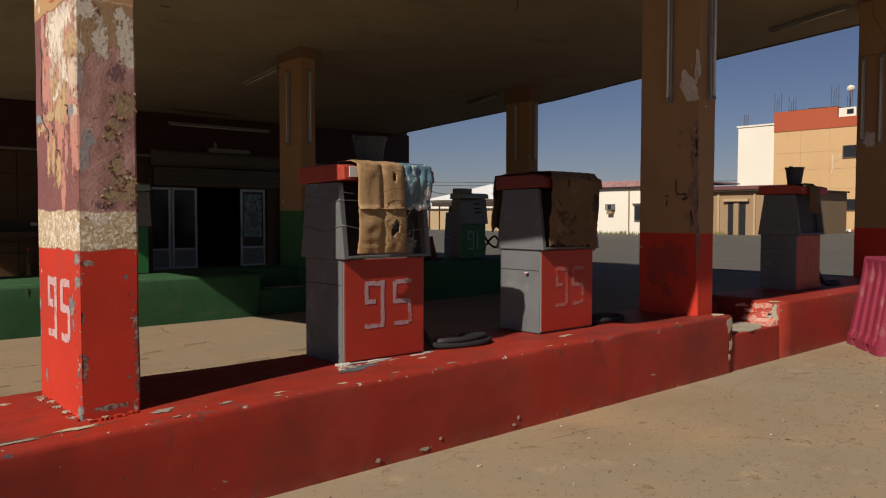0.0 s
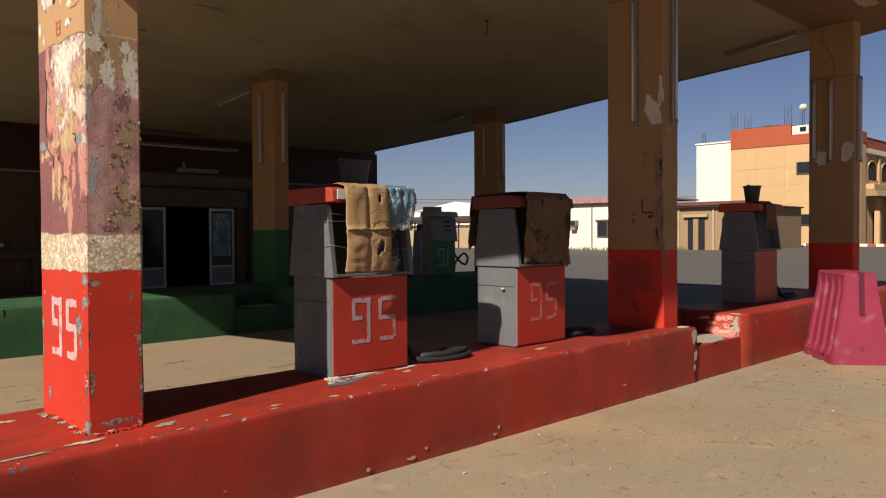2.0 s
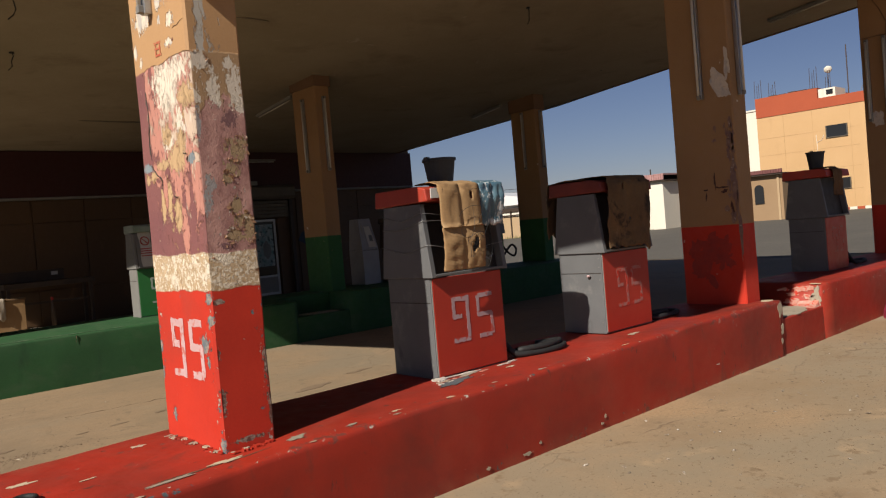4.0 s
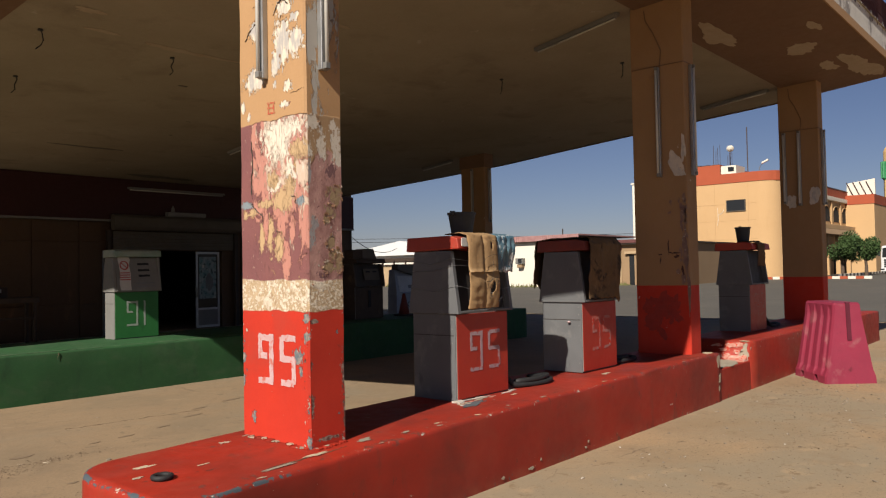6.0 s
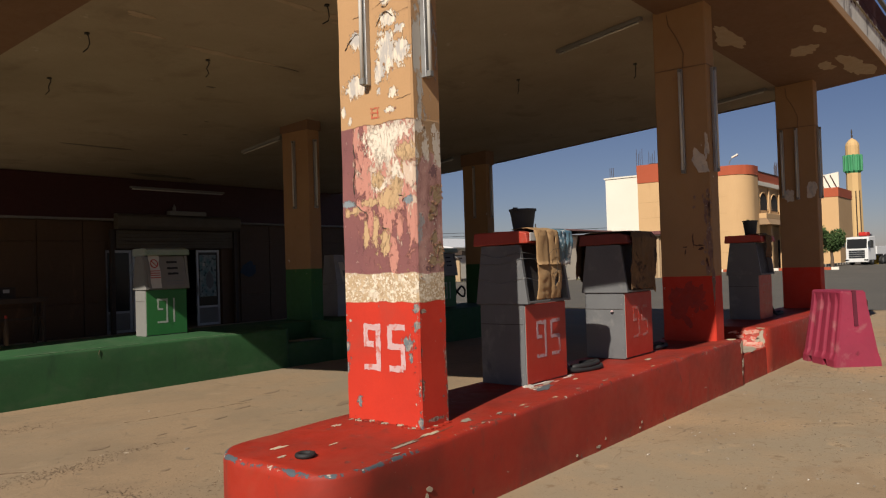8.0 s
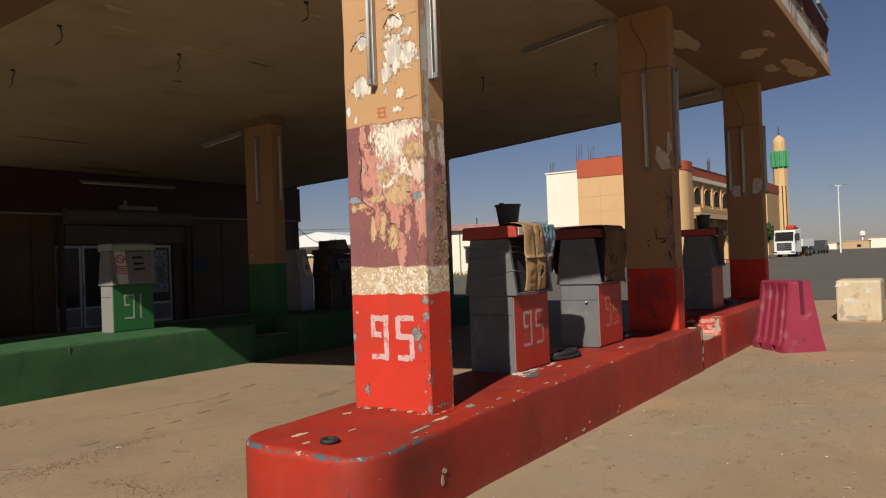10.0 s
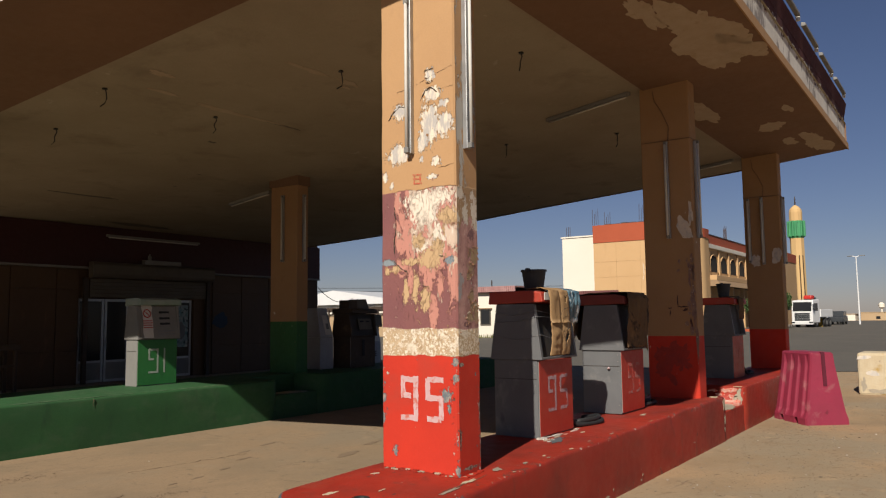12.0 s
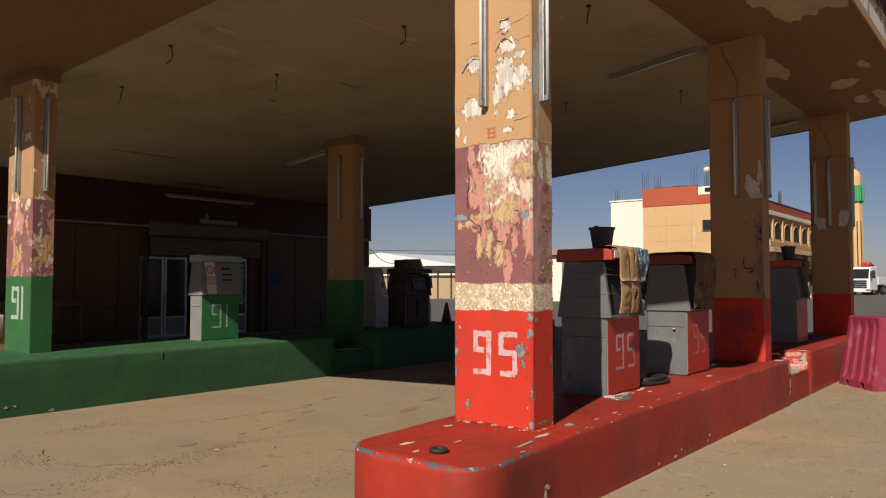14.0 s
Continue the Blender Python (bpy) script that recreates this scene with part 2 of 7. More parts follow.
    spots = [
        (PINK, grown(4.5, (1, 1, 0.5), 3, 0.13, 0.22, 0.66, 0.68), -0.7),
        ((0.66, 0.50, 0.38), grown(6.5, (1, 1, 0.45), 11, 0.12, 0.20, 0.76, 0.79), -0.3),
        ((0.80, 0.70, 0.58), grown(9.0, (1, 1, 0.4), 17, 0.12, 0.24, 0.86, 0.92), -0.1),
        ((0.56, 0.35, 0.165), grown(4.6, (1, 1, 0.8), 23, 0.08, 0.0, 0.70, 0.71), 1.0),
        ((0.36, 0.36, 0.36), grown(3.4, (1, 1, 1.6), 29, 0.0, 0.0, 0.76, 0.77), 0.1),
        ((0.55, 0.35, 0.28), grown(26, (1, 1, 0.5), 31, 0.0, 0.0, 0.63, 0.65), -0.4),
        ((0.24, 0.10, 0.095), grown(20, (1, 1, 0.4), 37, 0.0, 0.0, 0.63, 0.65), 0.3)]
    blush = t.ramp(t.noise(7, 8, 0.7, (1, 1, 0.6), 41), 0.40, 0.62)
    col = t.mix(front, col, t.mix(blush, shade((0.33, 0.16, 0.14), REFLECT_SCALE), shade((0.58, 0.33, 0.28), REFLECT_SCALE)))
    tanned = t.ramp(t.math("ADD", z, t.math("MULTIPLY", t.math("SUBTRACT", t.noise(8, 8, 0.65, (1, 1, 0.5), 43), 0.5), 0.7)), 2.46, 2.50)
    spots = [(c, t.math("MULTIPLY", f, side) if k < 4 else f, lift) for k, (c, f, lift) in enumerate(spots)]
    spots += [
        ((0.40, 0.25, 0.13), t.math("MULTIPLY", front, tanned), 0.5),
        ((0.60, 0.52, 0.44), t.math("MULTIPLY", front, t.ramp(t.noise(30, 8, 0.7, (1, 1, 0.5), 53), 0.62, 0.64)), -0.5),
        ((0.12, 0.07, 0.05), t.math("MULTIPLY", front, t.ramp(t.noise(24, 9, 0.75, ONE, 47), 0.665, 0.68)), -1.2)]
    keep = t.ramp(t.math("ADD", y, t.math("MULTIPLY", t.math("SUBTRACT", t.noise(9, 8, 0.7, ONE, 77), 0.5), 0.16)), 4.885, 4.875)
    spots = [(c, t.math("MULTIPLY", f, keep) if k < 4 else f, lift) for k, (c, f, lift) in enumerate(spots)]
    for k, (_, c, places) in enumerate(SCARS):
        spots.append((c, patches_on(t, places, side, 101 + 7 * k), 0.5 if k == 1 else -0.4))
    for k, (c, lift, places) in enumerate(FLANK):
        spots.append((c, patches_on(t, places, front, 201 + 7 * k, 1.15, 0), lift))
    for c, f, lift in spots:
        col = t.mix(f, col, shade(c, REFLECT_SCALE))
        h = t.math("ADD", h, t.math("MULTIPLY", f, lift))
    for cut, c, hh, above in ((2.78, top, th, True), (1.675, plas, ph, False), (1.467, red, rh, False)):
        f = t.ramp(zj, cut - 0.004, cut + 0.004)
        if not above:
            f = t.math("SUBTRACT", 1.0, f)
        col = t.mix(f, col, c)
        h = t.math("ADD", t.math("MULTIPLY", h, t.math("SUBTRACT", 1.0, f)), t.math("MULTIPLY", hh, f))
    return finish(t, col, h, 0.75, 0.85, 0.0, 0.012)


M_col_peeled = peeled_post("peeling_post")
M_col_red = zoned("red_tan_post", [(1.475, red_l), (9, tan_l)], jitter=0.006)
M_col_green = zoned("green_tan_post", [(1.755, green_l), (9, tan_l)], jitter=0.006)
M_col_green_peeled = zoned("green_peeling_post", [(1.78, green_l), (2.85, peel_l), (9, flake_l)], jitter=0.03, bump=0.9, shift=7.7)


def worn_kerb(name):
    """Red kerb paint, chipped to pale concrete and old blue-grey paint along the front edge of the top."""
    t = Tree(name)
    col, h = layer(t, (0.43, 0.029, 0.011), (0.35, 0.024, 0.010), 1.3, chips + [((0.22, 0.028, 0.016), 0.9, 0.42, 0.70, (1, 1, 1.5), 0), ((0.25, 0.035, 0.02), 4.5, 0.60, 0.70, (1, 1, 0.4), 0), ((0.20, 0.05, 0.035), 45, 0.70, 0.74, ONE, -0.2), ((0.35, 0.045, 0.022), 2.3, 0.55, 0.75, ONE, 0), ((0.12, 0.035, 0.025), 11, 0.66, 0.70, (1, 1, 0.4), -0.2)], 0.07, 60, 0.0, 0.12)
    x, y, z = t.axis(0), t.axis(1), t.axis(2)
    edge = t.math("MULTIPLY", t.ramp(z, 0.50, 0.57), t.ramp(y, 4.20, 4.06))
    up = t.n("ShaderNodeSeparateXYZ", Vector=t.n("ShaderNodeNewGeometry").outputs["Normal"]).outputs[2]
    tip = t.math("MULTIPLY", t.ramp(up, 0.15, 0.4), t.ramp(up, 0.985, 0.90))
    foot = t.ramp(z, 0.14, 0.02)
    for c, scale, a, bb, lo, k in (((0.085, 0.095, 0.10), 10, 0.10, 0.03, 0.73, 2), ((0.58, 0.52, 0.44), 13, 0.09, 0.03, 0.725, 5), ((0.50, 0.44, 0.36), 24, 0.07, 0.02, 0.715, 9), ((0.20, 0.045, 0.03), 7, 0.10, 0.0, 0.66, 14)):
        n = t.noise(scale, 8, 0.66, ONE, k)
        f = t.ramp(t.math("ADD", n, t.math("ADD", t.math("MULTIPLY", edge, a * 0.75), t.math("ADD", t.math("MULTIPLY", tip, bb), t.math("MULTIPLY", foot, 0.06)))), lo, lo + 0.012)
        col = t.mix(f, col, shade(c, REFLECT_SCALE))
        h = t.math("SUBTRACT", h, t.math("MULTIPLY", f, 0.7))
    nose = t.math("MULTIPLY", tip, t.ramp(x, 1.7, 0.3))
    for c, scale, lo, k in (((0.085, 0.105, 0.12), 11, 0.62, 31), ((0.60, 0.50, 0.40), 13, 0.775, 37)):
        f = t.ramp(t.math("ADD", t.noise(scale, 8, 0.66, ONE, k), t.math("MULTIPLY", nose, 0.16)), lo, lo + 0.015)
        f = t.math("MULTIPLY", f, t.ramp(nose, 0.35, 0.6))
        col = t.mix(f, col, shade(c, REFLECT_SCALE))
        h = t.math("SUBTRACT", h, t.math("MULTIPLY", f, 0.7))
    dust = t.math("MULTIPLY", t.ramp(z, 0.10, 0.0), t.ramp(t.noise(5, 5), 0.35, 0.65))
    col = t.mix(t.math("MULTIPLY", dust, 0.2), col, (0.30, 0.17, 0.10))
    return finish(t, col, h, 0.62, 0.55, 0.0, 0.008)


M_kerb = worn_kerb("red_kerb_paint")
M_kerb_g = mat("green_kerb_paint", (0.031, 0.118, 0.036), (0.025, 0.088, 0.03), 1.1, 0.75, 0.6, [((0.30, 0.33, 0.25), 9, 0.735, 0.75, ONE, -0.5), ((0.055, 0.115, 0.05), 2.5, 0.5, 0.75, (1, 1, 2), 0), ((0.018, 0.055, 0.022), 3.2, 0.58, 0.78, (1, 1, 0.35), 0)], 0.09, 40)
M_red = mat("red_enamel", (0.50, 0.040, 0.020), (0.42, 0.034, 0.018), 1.5, 0.45, 0.15, [((0.22, 0.04, 0.03), 3, 0.60, 0.8, ONE, 0), ((0.45, 0.36, 0.30), 14, 0.72, 0.73, ONE, -0.3)], 0.04)
M_red_cap = mat("red_cap", (0.52, 0.060, 0.030), (0.40, 0.045, 0.025), 2.5, 0.5, 0.2, [((0.26, 0.10, 0.07), 5, 0.58, 0.75, ONE, 0)], 0.05)
M_green = mat("green_enamel", (0.035, 0.19, 0.05), (0.03, 0.15, 0.04), 2, 0.5, 0.15, [((0.02, 0.08, 0.03), 4, 0.6, 0.8, ONE, 0)], 0.05)
M_grey = mat("grey_sheet_metal", (0.152, 0.154, 0.156), (0.126, 0.128, 0.130), 2.2, 0.5, 0.18, [((0.26, 0.25, 0.235), 3.5, 0.58, 0.8, ONE, 0), ((0.09, 0.09, 0.10), 8, 0.66, 0.75, (1, 1, 0.3), 0)], 0.05, 90)
M_pale = mat("pale_grey_metal", (0.25, 0.24, 0.22), (0.20, 0.195, 0.18), 2.4, 0.55, 0.15, [((0.22, 0.20, 0.17), 4, 0.62, 0.8, (1, 1, 0.4), 0)], 0.06)
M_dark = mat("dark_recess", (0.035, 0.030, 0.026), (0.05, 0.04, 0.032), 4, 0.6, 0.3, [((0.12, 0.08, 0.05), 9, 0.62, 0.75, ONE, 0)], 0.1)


def fluted(name, c, c2, spots, trough_shade=0.10):
    """Corrugated card: brown paper with the flutes pressing through, shade painted in their troughs, creases and
    stains.
    """
    t = Tree(name)
    col, h = layer(t, c, c2, 3, spots, 0.08, 55)
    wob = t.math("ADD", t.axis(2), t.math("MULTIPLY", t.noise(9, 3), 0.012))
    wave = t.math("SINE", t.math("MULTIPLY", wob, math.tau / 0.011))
    # Shade in the flute troughs is mixed into the colour.
    col = t.mix(t.math("MULTIPLY", t.ramp(wave, 0.1, -1.0), trough_shade), col, shade(c2, 0.45))
    h = t.math("ADD", h, t.math("MULTIPLY", wave, 0.07))
    return finish(t, col, h, 0.88, 0.5, 0.0, 0.006, 0.2)


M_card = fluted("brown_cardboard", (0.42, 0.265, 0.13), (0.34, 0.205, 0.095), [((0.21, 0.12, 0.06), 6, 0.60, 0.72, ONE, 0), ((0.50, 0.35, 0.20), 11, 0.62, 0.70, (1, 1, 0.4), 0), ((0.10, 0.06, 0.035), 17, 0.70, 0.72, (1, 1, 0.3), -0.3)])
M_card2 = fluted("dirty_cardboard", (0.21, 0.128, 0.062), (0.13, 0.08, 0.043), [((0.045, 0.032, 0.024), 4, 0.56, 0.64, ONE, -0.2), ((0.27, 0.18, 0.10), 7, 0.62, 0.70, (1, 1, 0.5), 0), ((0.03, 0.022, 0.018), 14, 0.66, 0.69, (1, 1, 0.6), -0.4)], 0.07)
M_bluewrap = mat("blue_printed_card", (0.055, 0.125, 0.185), (0.14, 0.235, 0.28), 8, 0.45, 0.5, [((0.62, 0.66, 0.66), 9, 0.53, 0.57, (1.2, 1.2, 0.6), 0), ((0.03, 0.07, 0.13), 16, 0.60, 0.64, ONE, 0), ((0.75, 0.76, 0.74), 28, 0.62, 0.66, (1, 1, 0.4), 0)], 0.06)
M_white = mat("worn_white_paint", (0.64, 0.46, 0.46), (0.58, 0.36, 0.35), 12, 0.75, 0.2, [((0.55, 0.16, 0.12), 16, 0.56, 0.66, ONE, -0.2), (RED, 34, 0.62, 0.68, ONE, -0.3)], 0.06)
M_white_faint = mat("faded_white_paint", (0.42, 0.24, 0.22), (0.50, 0.11, 0.08), 22, 0.75, 0.2, [(RED, 30, 0.52, 0.58, ONE, -0.2)], 0.06)
M_white_g = mat("white_paint_on_green", (0.42, 0.46, 0.40), (0.34, 0.42, 0.33), 14, 0.75, 0.2, (), 0.06)
M_rubber = mat("black_rubber", (0.018, 0.018, 0.019), (0.03, 0.029, 0.028), 8, 0.65, 0.2, [((0.10, 0.085, 0.065), 12, 0.62, 0.75, ONE, 0)], 0.1)
M_bucket = mat("black_plastic", (0.040, 0.042, 0.045), (0.055, 0.055, 0.057), 6, 0.6, 0.2, [((0.13, 0.115, 0.095), 9, 0.6, 0.75, (1, 1, 0.4), 0)], 0.08)
M_barrier = mat("faded_magenta_plastic", (0.31, 0.032, 0.066), (0.26, 0.029, 0.058), 2, 0.55, 0.2, [((0.40, 0.20, 0.19), 3, 0.58, 0.85, ONE, 0), ((0.16, 0.02, 0.035), 6, 0.64, 0.75, ONE, 0)], 0.05)
M_concrete = mat("bare_concrete", (0.42, 0.36, 0.27), (0.34, 0.29, 0.22), 3, 0.9, 0.6, [((0.20, 0.16, 0.12), 6, 0.6, 0.72, ONE, -0.4)], 0.15, 40)
M_blockpaint = mat("cream_concrete", (0.62, 0.52, 0.36), (0.55, 0.44, 0.28), 3, 0.9, 0.6, [((0.45, 0.30, 0.10), 4, 0.58, 0.70, ONE, -0.3), ((0.30, 0.24, 0.17), 7, 0.64, 0.7, ONE, -0.5)], 0.12, 40)
M_ceiling = mat("stained_ceiling_plaster", (0.43, 0.368, 0.27), (0.365, 0.308, 0.22), 0.7, 0.92, 0.35, [((0.26, 0.21, 0.15), 1.1, 0.56, 0.8, ONE, 0), ((0.47, 0.42, 0.33), 2.6, 0.68, 0.70, ONE, -0.4)], 0.07, 45)
M_soffit = mat("brown_soffit_paint", (0.23, 0.132, 0.077), (0.20, 0.116, 0.068), 0.9, 0.85, 0.3, [((0.19, 0.105, 0.06), 1.6, 0.58, 0.8, ONE, 0)], 0.06, 45)
M_bare = mat("pale_bare_plaster", (0.78, 0.68, 0.55), (0.56, 0.52, 0.48), 7, 0.9, 0.5, [((0.50, 0.47, 0.44), 16, 0.54, 0.60, (1, 1, 0.3), -0.2), (TAN, 30, 0.66, 0.68, ONE, 0.4)], 0.12)
M_peel = mat("bare_plaster_patch", (0.52, 0.42, 0.31), (0.46, 0.36, 0.25), 5, 0.9, 0.4, [((0.40, 0.30, 0.19), 9, 0.6, 0.7, ONE, 0)], 0.1)
M_fascia = zoned("flaking_fascia", [
    (5.83, dict(c=(0.80, 0.76, 0.68), c2=(0.62, 0.58, 0.52), s=2.2, spots=[((0.30, 0.27, 0.25), 2.4, 0.55, 0.60, (1, 1, 0.5), -0.5), ((0.10, 0.022, 0.018), 5, 0.66, 0.68, (1, 1, 0.4), 0.3), ((0.9, 0.87, 0.8), 9, 0.66, 0.68, ONE, 0.3)], grain=0.12)),
    (9, dict(c=(0.085, 0.014, 0.012), c2=(0.06, 0.012, 0.010), s=3, spots=[((0.45, 0.40, 0.36), 6, 0.68, 0.70, (1, 1, 0.4), -0.5)], grain=0.08))], rough=0.88, bump=0.5, jitter=0.32)
M_darkred = mat("dark_red_sign_band", (0.055, 0.010, 0.008), (0.045, 0.009, 0.007), 1.2, 0.6, 0.15, [((0.07, 0.012, 0.01), 2, 0.58, 0.8, ONE, 0)], 0.06)
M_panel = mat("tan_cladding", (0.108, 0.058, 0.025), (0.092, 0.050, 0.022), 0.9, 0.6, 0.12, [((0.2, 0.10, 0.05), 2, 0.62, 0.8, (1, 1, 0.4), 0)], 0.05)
M_alu = mat("brushed_aluminium", (0.55, 0.55, 0.54), (0.46, 0.46, 0.45), 5, 0.42, 0.1, (), 0.06, 80, 0.8)
M_tube = mat("white_tube_fitting", (0.70, 0.68, 0.62), (0.60, 0.57, 0.50), 4, 0.5, 0.1, [((0.36, 0.29, 0.2), 9, 0.64, 0.7, (1, 1, 0.3), 0)], 0.05)
M_shutter = mat("dusty_shutter_steel", (0.16, 0.135, 0.10), (0.13, 0.11, 0.085), 2, 0.6, 0.15, (), 0.08, 60, 0.3)
M_wire = mat("dark_wire", (0.03, 0.03, 0.03), None, 5, 0.6, 0)
M_steelwire = mat("galvanised_wire", (0.30, 0.30, 0.30), None, 5, 0.45, 0, (), 0.05, 70, 0.7)
# Near-black colour for flat panels that stand in for the shade in openings.
M_void = mat("shadowed_opening", (0.03, 0.027, 0.024), None, 2, 0.9, 0)
# The store room's dimness is put into this dark colour.
M_inside = mat("interior_shade_tone", (0.06, 0.05, 0.045), (0.045, 0.04, 0.035), 1, 0.8, 0.1)
M_black = mat("black_ink", (0.02, 0.02, 0.022), None, 5, 0.7, 0)
M_redink = mat("red_ink", (0.55, 0.05, 0.035), None, 5, 0.7, 0)
M_greyink = mat("grey_ink", (0.22, 0.23, 0.24), None, 5, 0.7, 0)
M_paper = mat("white_paper", (0.68, 0.66, 0.62), (0.60, 0.57, 0.52), 5, 0.85, 0.1, (), 0.05)
M_blueposter = mat("blue_poster", (0.10, 0.26, 0.28), (0.45, 0.48, 0.46), 6, 0.5, 0.05, [((0.05, 0.09, 0.10), 9, 0.56, 0.6, ONE, 0)], 0.05)
M_cloth = mat("pale_cloth", (0.55, 0.47, 0.36), (0.45, 0.38, 0.28), 8, 0.95, 0.5, (), 0.1, 120)
M_darkwood = mat("dark_wood", (0.05, 0.035, 0.025), (0.07, 0.045, 0.03), 4, 0.6, 0.2, (), 0.1)
M_orange = mat("orange_render", (0.64, 0.41, 0.205), (0.60, 0.38, 0.185), 0.25, 0.9, 0.15, [((0.53, 0.33, 0.16), 0.5, 0.6, 0.8, (1, 1, 0.3), 0)], 0.04, 12)
M_orangered = mat("brick_red_paint", (0.44, 0.095, 0.040), (0.40, 0.085, 0.036), 0.4, 0.85, 0.15, (), 0.05, 12)
M_whitewall = mat("cream_white_render", (0.84, 0.78, 0.66), (0.80, 0.74, 0.62), 0.3, 0.9, 0.1, [((0.62, 0.55, 0.44), 0.7, 0.66, 0.85, (1, 1, 0.3), 0)], 0.03, 12)
M_tanwall = mat("tan_far_wall", (0.50, 0.36, 0.21), (0.45, 0.31, 0.18), 0.3, 0.9, 0.1, (), 0.05, 12)
M_shedwall = mat("brown_far_wall", (0.36, 0.24, 0.135), (0.33, 0.215, 0.12), 0.4, 0.9, 0.1, (), 0.05, 12)
M_pinkroof = mat("faded_pink_roof", (0.48, 0.27, 0.25), (0.36, 0.18, 0.17), 2.0, 0.7, 0.2, (), 0.08, 12)
M_minaret = mat("minaret_render", (0.66, 0.44, 0.20), (0.62, 0.40, 0.18), 0.3, 0.85, 0.1, (), 0.04, 10)
M_mgreen = mat("minaret_green", (0.06, 0.32, 0.13), (0.05, 0.26, 0.11), 0.8, 0.6, 0.1, (), 0.05, 10)
M_truck = mat("white_truck_paint", (0.80, 0.80, 0.79), (0.76, 0.76, 0.75), 1, 0.35, 0.05, (), 0.03)
M_suv = mat("dark_car_paint", (0.05, 0.055, 0.06), (0.04, 0.045, 0.05), 1, 0.3, 0.05, (), 0.03)
M_leaf = mat("dark_leaves", (0.045, 0.085, 0.022), (0.065, 0.115, 0.03), 1.5, 0.7, 0.0, (), 0.2, 8)
M_bark = mat("bark", (0.13, 0.09, 0.06), (0.10, 0.07, 0.05), 4, 0.9, 0.5, (), 0.15)
M_weed = mat("dry_weeds", (0.17, 0.16, 0.06), (0.12, 0.13, 0.04), 3, 0.9, 0.0, (), 0.2)
M_rebar = mat("rusty_rebar", (0.09, 0.06, 0.05), None, 3, 0.8, 0)

t = Tree("window_glass")
t.put(t.b.inputs["Base Color"], (0.018, 0.019, 0.021))
t.put(t.b.inputs["Roughness"], 0.12)
t.put(t.b.inputs["Specular IOR Level"], 0.25)
M_pane = t.m

# sandy concrete forecourt: dust, stains, cracks
t = Tree("sandy_concrete_ground")
gcol, gh = layer(t, (0.46, 0.31, 0.176), (0.405, 0.273, 0.156), 0.35, [
    ((0.335, 0.26, 0.17), 0.30, 0.44, 0.60, ONE, -0.1), ((0.33, 0.235, 0.14), 0.42, 0.50, 0.64, ONE, -0.1), ((0.30, 0.205, 0.122), 0.9, 0.55, 0.72, ONE, 0.0), ((0.47, 0.335, 0.20), 1.7, 0.60, 0.75, ONE, 0.1),
    ((0.20, 0.145, 0.095), 3.1, 0.72, 0.75, (1, 2.2, 1), 0.0), ((0.22, 0.155, 0.10), 55, 0.62, 0.66, ONE, 0.5), ((0.50, 0.40, 0.28), 70, 0.66, 0.70, ONE, 0.6), ((0.60, 0.52, 0.40), 19, 0.735, 0.75, ONE, 0.5), ((0.13, 0.10, 0.075), 23, 0.715, 0.73, ONE, 0.4), ((0.27, 0.19, 0.115), 7, 0.60, 0.66, ONE, 0.1)], 0.2, 38)
vor = t.n("ShaderNodeTexVoronoi", Scale=0.42)
vor.feature = "DISTANCE_TO_EDGE"
wn = t.n("ShaderNodeTexNoise", Scale=1.1, Detail=6.0)
t.put(wn.inputs["Vector"], t.pos)
va = t.n("ShaderNodeVectorMath")
va.operation = "MULTIPLY_ADD"
t.put(va.inputs[0], wn.outputs["Color"])
va.inputs[1].default_value = (0.9, 0.9, 0.0)
t.put(va.inputs[2], t.pos)
t.put(vor.inputs["Vector"], va.outputs[0])
crack = t.math("MULTIPLY", t.ramp(vor.outputs["Distance"], 0.006, 0.0), t.ramp(t.noise(0.5, 3), 0.50, 0.60))
gcol = t.mix(t.math("MULTIPLY", crack, 0.7), gcol, (0.15, 0.105, 0.07))
gh = t.math("SUBTRACT", gh, t.math("MULTIPLY", crack, 1.0))
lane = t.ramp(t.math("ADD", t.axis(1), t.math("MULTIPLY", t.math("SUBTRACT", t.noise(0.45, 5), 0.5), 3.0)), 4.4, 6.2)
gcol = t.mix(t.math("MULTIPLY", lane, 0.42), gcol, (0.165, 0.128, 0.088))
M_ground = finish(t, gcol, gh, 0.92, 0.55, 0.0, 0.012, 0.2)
M_asphalt = mat("worn_asphalt", (0.128, 0.115, 0.094), (0.105, 0.095, 0.078), 0.25, 0.9, 0.4, [((0.17, 0.145, 0.11), 0.4, 0.56, 0.8, ONE, 0), ((0.22, 0.19, 0.15), 6, 0.70, 0.75, ONE, 0.2)], 0.15, 30)


# ---- mesh helpers ----
ROOT = {}


def thing(name, at, label, category, group="", kind=""):
    ob = new(name)
    ob.empty_display_size = 0.1
    ob.location = at
    ROOT[ob] = Vector(at)
    return tagged(ob, label, category, group, kind)


